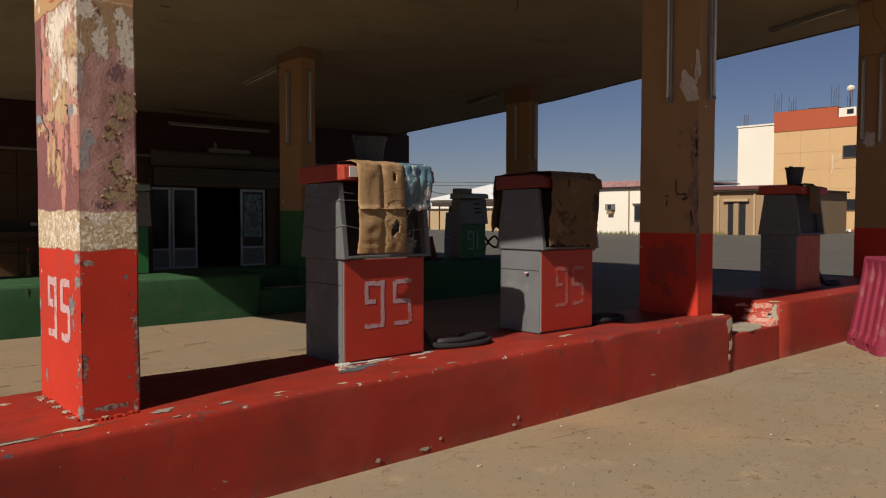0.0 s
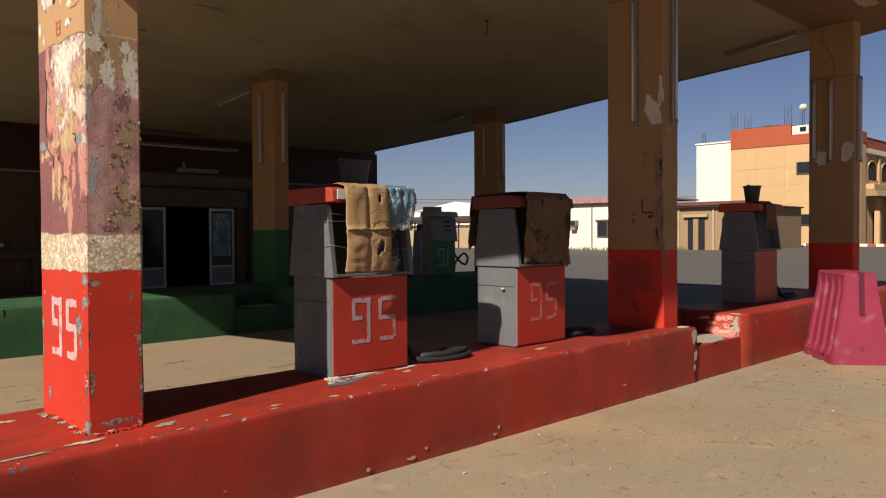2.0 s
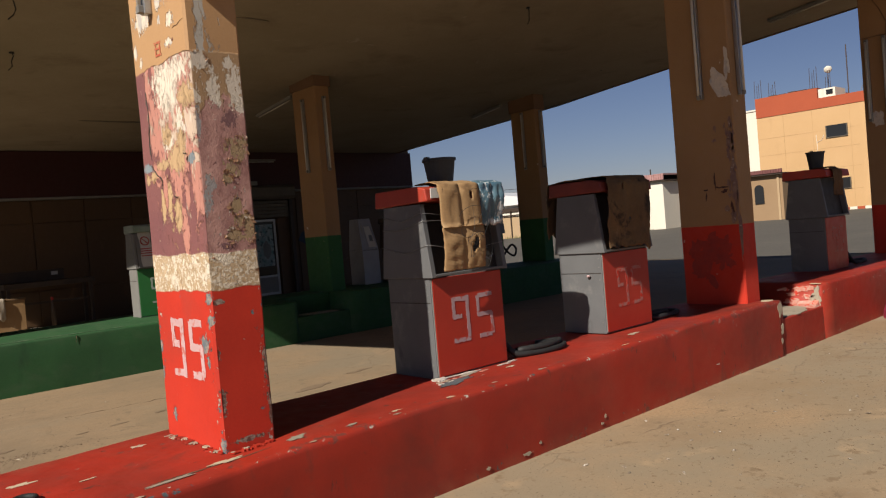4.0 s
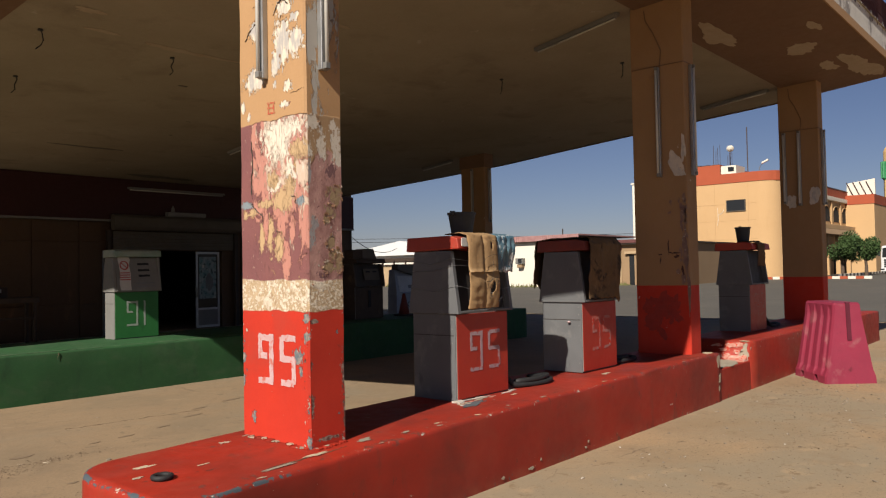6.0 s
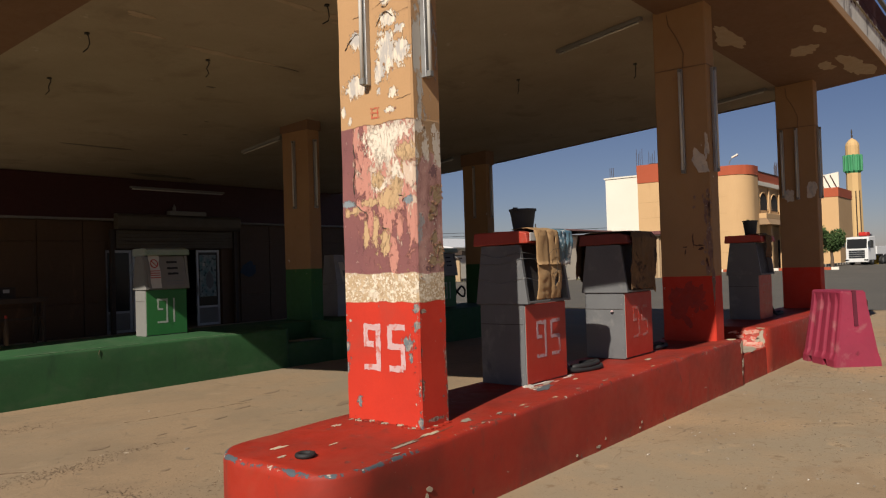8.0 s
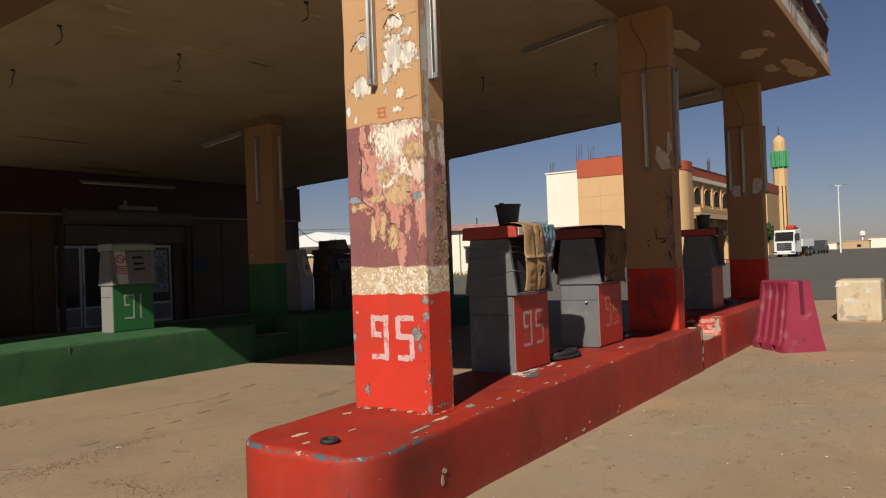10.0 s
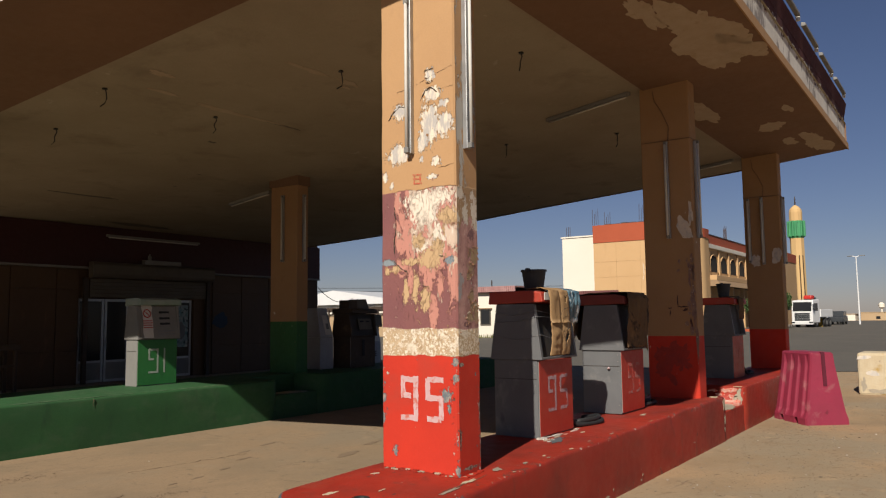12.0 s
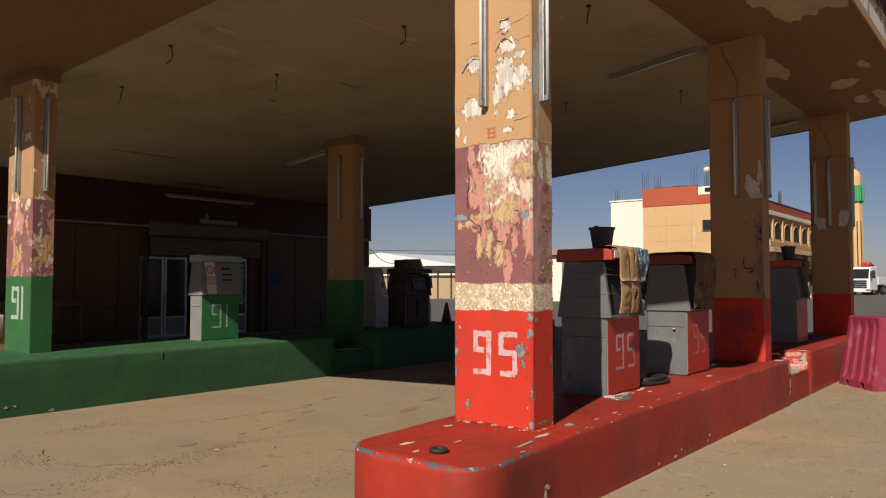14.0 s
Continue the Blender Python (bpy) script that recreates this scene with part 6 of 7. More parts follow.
# Solid strip for the slot; its inner shade is painted as darker magenta.
part("slot", hull(B(), [bar_at(s, a, z) for s, a, z in ((0.018, -0.03, 0.62), (0.018, 0.03, 0.62), (0.06, 0.03, 0.62), (0.06, -0.03, 0.62), (0.05, -0.03, H + 0.003), (0.05, 0.03, H + 0.003), (0.09, 0.03, H + 0.003), (0.09, -0.03, H + 0.003))]), mat("slot_shade_magenta", (0.12, 0.012, 0.028), None, 3, 0.6, 0.1), bar)

blk = thing("concrete_block", (16.1, 3.0, 0), "cream-painted weathered concrete block on the ground", "block")
part("block", box((15.6, 2.35, -0.01), (16.6, 3.24, 0.92), 0.06), M_blockpaint, blk)
for k, (y, z, a, b) in enumerate([(2.95, 0.5, 0.10, 0.06), (3.1, 0.82, 0.12, 0.05), (2.6, 0.7, 0.09, 0.05), (2.8, 0.1, 0.2, 0.05), (3.12, 0.25, 0.05, 0.12)]):
    part("spall", blob((15.5995, y, z), a, b, (0, 1, 0), (0, 0, 1), (-0.003, 0, 0), 820 + k, 40, 0.7), M_bare if k < 3 else M_concrete, blk)


# ---- store ----
WY = 20.4
FZ = 0.19
part("store_floor", box((-16, 18.6, 0), (16.6, 27.0, FZ), 0.01), M_concrete)
tagged(bpy.data.objects["store_floor"], "raised dark concrete floor before the store", "floor", kind="structure")


def wall(name, lo, hi, material, label):
    return tagged(part(name, box(lo, hi), material), label, "wall", kind="structure")


# Front runs on unseen to x -16, added to keep sky light out.
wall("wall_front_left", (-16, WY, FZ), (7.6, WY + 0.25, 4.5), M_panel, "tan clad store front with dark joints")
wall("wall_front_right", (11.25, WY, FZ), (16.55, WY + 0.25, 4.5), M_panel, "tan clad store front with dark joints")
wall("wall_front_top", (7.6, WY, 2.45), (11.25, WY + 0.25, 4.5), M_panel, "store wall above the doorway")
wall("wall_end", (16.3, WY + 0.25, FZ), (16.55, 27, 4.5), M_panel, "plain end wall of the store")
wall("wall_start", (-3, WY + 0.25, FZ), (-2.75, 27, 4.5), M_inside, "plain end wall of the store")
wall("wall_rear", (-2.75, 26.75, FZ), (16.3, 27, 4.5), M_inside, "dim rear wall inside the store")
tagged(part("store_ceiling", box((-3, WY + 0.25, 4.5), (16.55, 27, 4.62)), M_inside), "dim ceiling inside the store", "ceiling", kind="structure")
band_ob = wall("sign_band", (-16, WY - 0.16, 3.27), (16.5, WY - 0.004, 4.37), M_darkred, "plain dark red sign band over the store front")
tagged(part("trim", box((-16, WY - 0.19, 3.21), (16.5, WY - 0.004, 3.265), 0.006), M_pale), "pale metal trim under the sign band", "trim", kind="structure")

clad = bpy.data.objects["wall_front_left"]
clad_r = bpy.data.objects["wall_front_right"]
ROOT[clad] = ROOT[clad_r] = Vector((0, 0, 0))
xs_l = [-0.1, 1.1, 2.28, 3.45, 4.63, 5.82, 6.98, 7.58]
xs_r = [11.9, 13.05, 14.2, 15.35, 16.5]
zs = [FZ + 0.02, 1.05, 2.66, 3.2]
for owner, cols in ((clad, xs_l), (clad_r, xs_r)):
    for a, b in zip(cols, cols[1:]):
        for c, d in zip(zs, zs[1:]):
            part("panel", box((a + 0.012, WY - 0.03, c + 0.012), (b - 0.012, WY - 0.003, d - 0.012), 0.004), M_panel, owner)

sh = thing("roller_shutter", (9.7, WY - 0.2, 2.45), "dusty steel roller shutter box, shutter half raised", "shutter", kind="structure")
part("housing", prism([(WY - 0.34, 2.98), (WY - 0.40, 3.08), (WY - 0.40, 3.32), (WY - 0.34, 3.40), (WY - 0.165, 3.40), (WY - 0.165, 2.98)], 7.75, 11.7, 0, 0.02), M_shutter, sh)
for k in range(5):
    part("slat", box((7.85, WY - 0.10, 2.47 + 0.10 * k), (11.6, WY - 0.06, 2.565 + 0.10 * k), 0.012), M_shutter, sh)
for x in (7.68, 11.62):
    part("guide_rail", box((x, WY - 0.14, FZ), (x + 0.11, WY - 0.035, 2.98), 0.006), M_darkwood, sh)
stuffbox = thing("clutter_tray", (9.9, WY - 0.28, 3.4), "pale tray with odds and ends on the shutter box", "tray")
part("tray", box((9.3, WY - 0.37, 3.40), (10.5, WY - 0.2, 3.52), 0.015), M_pale, stuffbox)
part("bottle", lathe([(0.05, 0), (0.05, 0.1), (0.02, 0.15), (0.02, 0.18)], (9.5, WY - 0.28, 3.52), 10), M_pale, stuffbox)
batten((8.2, WY - 0.25, 4.1), (11.2, WY - 0.25, 4.1))


def leaf(x0, x1, name, label, y=WY + 0.1, poster=False):
    th = thing(name, ((x0 + x1) / 2, y, FZ), label, "door", "store doors")
    w = 0.07
    for a in (x0, x1 - w):
        part("stile", box((a, y - 0.025, FZ + 0.01), (a + w, y + 0.025, 2.43), 0.004), M_alu, th)
    for z, hgt in ((FZ + 0.01, 0.07), (0.72, 0.06), (2.36, 0.07)):
        part("rail", box((x0 + w, y - 0.022, z), (x1 - w, y + 0.022, z + hgt), 0.004), M_alu, th)
    part("kick_panel", box((x0 + w, y - 0.01, FZ + 0.08), (x1 - w, y + 0.01, 0.72)), M_pale, th)
    g = part("pane", box((x0 + w, y - 0.004, 0.78), (x1 - w, y + 0.004, 2.36)), M_pane, th)
    part("pull", box((x0 + 0.02, y - 0.07, 1.1), (x0 + 0.045, y - 0.03, 1.4), 0.006), M_alu, th)
    if poster:
        part("poster", box((x0 + 0.12, y - 0.012, 1.05), (x1 - 0.12, y - 0.006, 2.28)), M_blueposter, th, "faded blue printed poster")
        part("notice", box((x0 + 0.22, y - 0.016, 1.95), (x0 + 0.29, y - 0.013, 2.05)), M_paper, th)
        part("poster_shape", blob((x0 + 0.45, y - 0.012, 1.55), 0.13, 0.25, (1, 0, 0), (0, 0, 1), (0, -0.003, 0), 5, 20, 0.3), M_greyink, th)
    return th


leaf(10.42, 11.22, "door_1", "aluminium glazed shop door with a faded poster", poster=True)
leaf(8.40, 9.12, "door_2", "aluminium glazed shop door, closed", poster=False)
leaf(7.62, 8.38, "door_3", "aluminium glazed side light", poster=False)
tagged(part("blue_mark", blob((12.25, WY - 0.031, 1.85), 0.28, 0.22, (1, 0, 0), (0, 0, 1), (0, -0.004, 0), 3, 24, 0.4), mat("dull_blue_paint", (0.03, 0.055, 0.09), None, 4, 0.7, 0.1)), "dull blue paint mark on the store wall", "paint mark", kind="structure")

tb = thing("work_table", (4.9, 19.4, FZ), "dark low table with boards leaning before the store", "table")
part("tabletop", box((3.6, 19.1, 1.18), (5.5, 19.7, 1.30), 0.01), M_darkwood, tb)
for x in (3.65, 5.38):
    for y in (19.12, 19.6):
        part("leg", box((x, y, FZ), (x + 0.07, y + 0.07, 1.18), 0.004), M_darkwood, tb)
part("back_board", box((3.6, 19.62, 1.30), (5.0, 19.68, 1.55), 0.01), M_darkwood, tb)
part("label", box((4.72, 19.612, 1.42), (4.86, 19.617, 1.50)), M_paper, tb)
part("shelf_rail", box((3.7, 19.13, 0.8), (5.4, 19.17, 0.85), 0.004), M_darkwood, tb)
cr = thing("wooden_crate", (3.4, 19.0, FZ), "plain brown board crate beside the table", "crate")
part("board", box((2.3, 18.75, FZ), (3.9, 19.05, 0.95), 0.01), M_card, cr)
part("lid", box((2.28, 18.73, 0.95), (3.92, 19.07, 0.99), 0.006), M_card2, cr)
bt = thing("bottle", (4.5, 19.05, FZ), "small bottle with a red cap beside the table", "bottle")
part("body", lathe([(0.05, 0.0), (0.05, 0.45), (0.025, 0.6), (0.025, 0.68)], (4.5, 18.95, FZ), 12), M_rust, bt, smooth=True)
part("cap", lathe([(0.03, 0.68), (0.03, 0.74), (0.01, 0.745)], (4.5, 18.95, FZ), 10), M_redink, bt)
cl = thing("cloth", (3.2, 18.9, 1.0), "pale crumpled cloth draped over the crate", "cloth")
bm = B()
grid = []
for i in range(22):
    row = []
    for j in range(18):
        u, v = i / 21, j / 17
        x = 2.75 + 0.75 * u
        if v < 0.45:
            y, z = 19.02 - 0.32 * v / 0.45, 1.005 + 0.03 * abs(noise.noise((u * 5, v * 5, 1)))
        else:
            y, z = 18.70 - 0.03 * abs(noise.noise((u * 9, v * 2, 4))) * 2, 1.0 - (v - 0.45) * (0.75 + 0.35 * noise.noise((u * 6, 3, 3)))
        row.append(bm.verts.new((x, y - 0.02 * math.sin(u * 24) * max(0, v - 0.4), z)))
    grid.append(row)
for i in range(21):
    for j in range(17):
        bm.faces.new((grid[i][j], grid[i + 1][j], grid[i + 1][j + 1], grid[i][j + 1]))
ob = part("cloth", bm, M_cloth, cl, smooth=True)
ob.modifiers.new("thickness", "SOLIDIFY").thickness = 0.006


# ---- far buildings ----
def window(parent, lo, hi, axis, depth=0.18, name="window"):
    """A sunken window: dark pane set into a frame; axis is the way through the wall."""
    lo, hi = list(lo), list(hi)
    w = part(name, box(lo, hi), M_pane, parent, "dark window")
    for k in range(2):
        a, b = list(lo), list(hi)
        j = [i for i in range(2) if i != axis][0]
        if k:
            b[j] = a[j] + 0.08
        else:
            a[j] = b[j] - 0.08
        a[axis] -= 0.03
        part("frame", box(a, b), M_shutter, w)
    a, b = list(lo), list(hi)
    a[axis] -= 0.06
    b[2] = a[2] + 0.06
    part("sill", box(a, b), M_shutter, w)
    return w


M_joint = mat("render_groove", (0.60, 0.38, 0.185), None, 0.3, 0.9, 0)
hq = thing("office_building", (80, 30, rise(72)), "two-storey orange rendered building with a brick-red parapet", "building")
gz = 0.2
X0 = 72.0
# main body with a rounded corner
arc = [(X0 + 2.0 - 2.0 * math.cos(a), 24.66 - 2.0 * math.sin(a)) for a in [k * math.pi / 2 / 14 for k in range(15)]]
outline = [(X0, 33.7)] + arc + [(X0 + 3.2, 22.66), (X0 + 3.2, 23.0), (99, 23.0), (99, 33.7)]
part("wall", prism(outline, gz, 9.25, 2), M_orange, hq)
tower = [(X0, 33.7)] + arc + [(X0 + 3.2, 22.66), (X0 + 3.2, 33.7)]
part("wall", prism(tower, 9.25, 9.65, 2), M_orange, hq)
low = [(x - 0.06 if i < 14 else x, y - (0.06 if 8 < i < 17 else 0)) for i, (x, y) in enumerate(tower)]
part("parapet", prism(low, 9.65, 10.55, 2), M_orangered, hq)
part("parapet", box((X0 + 3.2, 22.94, 9.25), (99, 23.3, 10.15)), M_orangered, hq)
part("parapet_coping", box((X0 + 3.2, 22.90, 10.15), (99, 23.35, 10.25), 0.02), M_darkwood, hq)
part("parapet", prism([(X0 - 0.05, 33.72), (X0 - 0.05, 28.0), (X0 + 9, 28.0), (X0 + 9, 33.72)], 10.55, 11.5, 2), M_orangered, hq)
part("roof_box", box((X0 + 0.1, 26.5, 10.55), (X0 + 2.5, 27.95, 11.35)), M_whitewall, hq)
part("roof_hatch", box((X0 + 0.04, 26.7, 10.8), (X0 + 0.12, 27.25, 11.2)), M_pane, hq)
for a, b, c, d in ((25.65, 27.5, 6.9, 8.0), (25.65, 27.5, 2.25, 3.25)):
    window(hq, (X0 - 0.05, a, c), (X0 + 0.05, b, d), 0)
for z in (2.2, 4.2, 6.0, 7.6):
    part("render_joint", box((X0 - 0.012, 24.7, z), (X0 + 0.01, 33.6, z + 0.03)), M_joint, hq)
for y in (25.4, 28.6, 31.2):
    part("render_joint", box((X0 - 0.012, y, gz), (X0 + 0.01, y + 0.03, 9.8)), M_joint, hq)
part("wall_scrawl", tube([(X0 - 0.03, 28.35, 7.3), (X0 - 0.03, 28.3, 6.2), (X0 - 0.03, 28.4, 5.6)], 0.022, 5), M_whitewall, hq)
part("wall_scrawl", tube([(X0 - 0.03, 28.35, 6.6), (X0 - 0.03, 27.9, 6.8), (X0 - 0.03, 27.7, 7.2)], 0.022, 5), M_whitewall, hq)
# arcade wing, set back beside the rounded corner
for k in range(6):
    x = 76.6 + 3.88 * k
    arch = [(x, 6.4)] + [(x + 1.36 - 1.36 * math.cos(a), 7.15 + 0.95 * math.sin(a)) for a in [j * math.pi / 12 for j in range(13)]] + [(x + 2.72, 6.4)]
    part("arch_window", prism(arch, 22.985, 23.05, 1), M_void, hq, "arched opening, a flat panel coloured dark as shade")
    rim = [(x - 0.06, 6.4)] + [(x + 1.36 - 1.44 * math.cos(a), 7.15 + 1.03 * math.sin(a)) for a in [j * math.pi / 12 for j in range(13)]] + [(x + 2.78, 6.4)]
    part("arch_moulding", tube([(a, 22.95, b) for a, b in rim], 0.07, 5), M_orange, hq)
    part("pier", box((x - 0.85, 22.85, 5.5), (x - 0.35, 23.0, 8.7), 0.02), M_orange, hq)
part("cornice", box((75.3, 22.75, 8.75), (98.0, 23.0, 9.2), 0.04), M_whitewall, hq)
part("balcony_slab", box((75.3, 22.0, 5.45), (98.0, 23.0, 5.95), 0.04), M_orange, hq)
part("awning", hull(B(), [(75.3, 21.6, 4.85), (98, 21.6, 4.85), (98, 23.0, 4.85), (75.3, 23.0, 4.85), (75.3, 22.0, 5.45), (98, 22.0, 5.45), (98, 23.0, 5.45), (75.3, 23.0, 5.45)]), M_shedwall, hq)
for k in range(5):
    x = 77.0 + 4.6 * k
    part("column", box((x, 22.05, gz), (x + 0.5, 22.5, 4.85), 0.03), M_orange, hq)
    part("doorway", box((x + 1.2, 22.94, gz), (x + 3.4, 23.06, 3.4)), M_void, hq)
for k in range(6):
    part("rebar", tube([(84 + 0.25 * k, 23.4, 10.2), (84 + 0.25 * k, 23.4, 11.5 + 0.2 * (k % 3))], 0.025, 4), M_rebar, hq)
part("end_block", box((98.0, 19.95, gz), (106, 30, 9.6), 0.05), M_orange, hq)
part("parapet", box((97.95, 19.9, 8.6), (106.05, 30, 9.7)), M_orangered, hq)
part("roof_sign", hull(B(), [(99, 20.0, 9.7), (99.3, 20.0, 9.7), (99.3, 23.0, 9.7), (99, 23.0, 9.7), (99, 20.0, 11.6), (99.3, 20.0, 11.6), (99.3, 23.0, 11.2), (99, 23.0, 11.2)]), M_whitewall, hq)
for k in range(4):
    part("sign_brace", tube([(98.9, 20.2 + 0.7 * k, 9.7), (98.9, 20.9 + 0.7 * k, 11.3)], 0.06, 5), M_rebar, hq)
for y, h, n in ((33.3, 1.9, 4), (31.95, 1.5, 4), (28.15, 2.1, 4), (27.0, 1.5, 3)):
    for k in range(n):
        part("rebar", tube([(X0 + 0.5, y + 0.22 * k, 10.9), (X0 + 0.5 + 0.02 * k, y + 0.2 * k + 0.03 * (k % 2), 11.4 + h - 0.25 * (k % 3))], 0.022, 4), M_rebar, hq)
part("mast", tube([(X0 + 1, 25.7, 10.5), (X0 + 1, 25.7, 15.0)], 0.05, 5), M_rebar, hq)
dish = part("dish", lathe([(0.02, 0.0), (0.22, 0.06), (0.34, 0.15), (0.33, 0.16), (0.21, 0.08), (0.02, 0.03)], (0, 0, 0), 18), M_whitewall, hq, "white satellite dish")
dish.data.transform(pose(X0 + 1.0, 27.3, 13.05, -60, 0, -62) @ Matrix.Translation(ROOT[hq]))
dish.data.transform(Matrix.Translation(-ROOT[hq]))
part("dish_arm", tube([(X0 + 1.05, 27.35, 11.3), (X0 + 1.05, 27.35, 13.05)], 0.03, 5), M_rebar, hq)
lampa = part("roof_lamp", tube([(X0 + 1, 24.7, 10.5), (X0 + 1, 24.6, 11.0), (X0 + 0.9, 24.3, 11.4)], 0.03, 5), M_pale, hq)
part("lamp_head", hull(B(), [(X0 + 0.8, 23.75, 11.55), (X0 + 1.05, 23.75, 11.55), (X0 + 1.05, 24.35, 11.3), (X0 + 0.8, 24.35, 11.3), (X0 + 0.8, 23.75, 11.72), (X0 + 1.05, 23.75, 11.72), (X0 + 1.05, 24.35, 11.47), (X0 + 0.8, 24.35, 11.47)], 0.03), M_whitewall, lampa)
for k in range(5):
    part("sheet_scrap", box((X0 + 0.2, 28.2 + 0.9 * k, 11.5), (X0 + 2, 28.9 + 0.9 * k, 11.58 + 0.03 * (k % 3))), M_rebar, hq)

annex = thing("white_annex", (76, 35.6, rise(74)), "tall blank cream-white building wing", "building")
part("wall", box((72.6, 33.75, gz), (84, 37.6, 10.45), 0.04), M_whitewall, annex)
part("coping", box((72.5, 33.76, 10.45), (84, 37.7, 10.6)), M_whitewall, annex)
for k in range(3):
    part("rebar", tube([(73, 37.2 - 0.2 * k, 10.5), (73, 37.2 - 0.2 * k, 11.7)], 0.03, 4), M_rebar, annex)

kerb = thing("painted_kerb", (72, 28, 0.38), "red and white painted kerb before the orange building", "kerb")
for k in range(34):
    part("kerb_stone", box((70.6, 36 - 0.62 * k - 0.6, 0.3), (70.9, 36 - 0.62 * k, 0.62), 0.02), M_whitewall if k % 2 else M_orangered, kerb)
for k in range(28):
    part("kerb_stone", box((74 + 0.82 * k, 18.4 + 0.02 * k, 0.3), (74.8 + 0.82 * k, 18.7 + 0.02 * k, 0.75), 0.02), M_whitewall if k % 2 else M_darkwood, kerb)

wb = thing("low_white_house", (54, 36, rise(52)), "low cream-white house with a faded pink metal roof edge", "house")
part("wall", box((52, 32.2, 0.15), (62, 40.6, 3.95), 0.03), M_whitewall, wb)
rf = part("roof", box((51.7, 31.9, 3.95), (62, 40.8, 4.05)), M_darkwood, wb)
for k in range(44):
    part("roof_rib", box((51.62, 31.9 + 0.2 * k, 4.05), (51.75, 32.08 + 0.2 * k, 4.5), 0.01), M_pinkroof, rf)
part("roof_top", box((51.75, 31.9, 4.4), (62, 40.8, 4.52)), M_pinkroof, wb)
window(wb, (51.95, 34.45, 1.33), (52.05, 35.45, 2.55), 0)
window(wb, (51.95, 39.3, 1.4), (52.05, 40.1, 2.6), 0)
part("window_hood", box((51.8, 34.3, 2.66), (52, 35.6, 2.73)), M_shedwall, wb)
part("downpipe", tube([(51.93, 35.97, 0.2), (51.93, 35.97, 3.95)], 0.05, 6), M_shedwall, wb)
ac = part("air_conditioner", box((51.55, 37.3, 2.2), (52.0, 38.0, 2.7), 0.02), M_pale, wb, "boxy wall air conditioner")
part("grille", box((51.53, 37.36, 2.26), (51.55, 37.72, 2.64)), M_pane, ac)
part("ac_bracket", box((51.6, 37.4, 1.9), (52.0, 37.9, 2.15), 0.02), M_shedwall, wb)

shed = thing("brown_outbuilding", (58, 28, rise(56)), "low brown outbuilding with a dark corrugated roof edge", "outbuilding")
part("wall", box((56, 24.8, 0.2), (66, 32.0, 3.62), 0.03), M_shedwall, shed)
rf = part("roof", box((55.6, 24.6, 3.62), (66, 32.0, 3.74)), M_darkwood, shed)
for k in range(37):
    part("roof_rib", box((55.52, 24.6 + 0.2 * k, 3.74), (55.66, 24.78 + 0.2 * k, 4.02), 0.01), mat("roof_dark_pink", (0.2, 0.075, 0.07), None, 2, 0.7, 0.1) if k == 0 else bpy.data.materials["roof_dark_pink"], rf)
# Doorway is a flat dark panel in place of the shade inside.
dw = part("doorway", box((55.95, 28.3, 0.3), (56.05, 29.7, 2.75)), M_pane, shed, "open dark doorway")
part("door_leaf", box((55.75, 28.75, 0.3), (55.93, 29.15, 2.7)), M_shedwall, dw)
part("lintel", box((55.7, 28.0, 2.85), (56, 30.0, 3.05)), M_tanwall, shed)
for y in (25.0, 27.5, 30.4, 31.6):
    part("pier", box((55.9, y, 0.2), (56, y + 0.16, 3.6)), M_tanwall, shed)
arch = [(26.9, 1.55)] + [(26.55 + 0.35 * math.cos(a), 2.6 + 0.37 * math.sin(a)) for a in [j * math.pi / 8 for j in range(9)]] + [(26.2, 1.55)]
part("arch_window", prism(arch, 55.93, 56.04, 0), M_pane, shed, "small dark arched window")

yard = thing("yard_wall", (55, 52, rise(54)), "tan panel yard wall with posts", "wall")
for k in range(12):
    y = 43.5 + 1.6 * k
    part("wall_panel", box((54, y, 0.0), (54.2, y + 1.5, 2.35), 0.02), M_tanwall, yard)
    part("pole", box((53.9, y + 1.5, 0.0), (54.05, y + 1.6, 2.9)), M_darkwood, yard)
part("coping", box((53.85, 43.4, 2.36), (54.3, 62.7, 2.5)), M_darkwood, yard)
# One deep box for the roof; the shade under it is in its dark colour.
part("shade_roof", box((54.3, 43.4, 2.75), (58.5, 62.7, 3.15), 0.02), M_darkwood, yard, "low roof behind the wall, coloured dark for the shade beneath")
hall = thing("far_hall", (66, 60, 0.3), "far white hall with a shallow pitched roof", "hall")
part("wall", box((64, 52, 0.2), (80, 74, 3.8)), M_whitewall, hall)
part("roof", prism([(51.5, 3.8), (63, 5.4), (74.5, 3.8), (74.5, 3.7), (51.5, 3.7)], 63.6, 80.4, 0), M_truck, hall)
wires = thing("power_line", (60, 50, 0.3), "thin overhead power line on poles", "power line")
for k, (dx, dz) in enumerate(((0, 6.6), (0.6, 6.1))):
    part("cable", tube([(120 - 5 * j, 20 + 8 * j, dz + 0.6 * ((j - 5) / 5) ** 2) for j in range(3, 11)], 0.03, 4), M_wire, wires)
for j in (5, 10):
    part("pole", tube([(120 - 5 * j, 20 + 8 * j, 0), (120 - 5 * j, 20 + 8 * j, 7.6)], 0.1, 6), M_darkwood, wires)

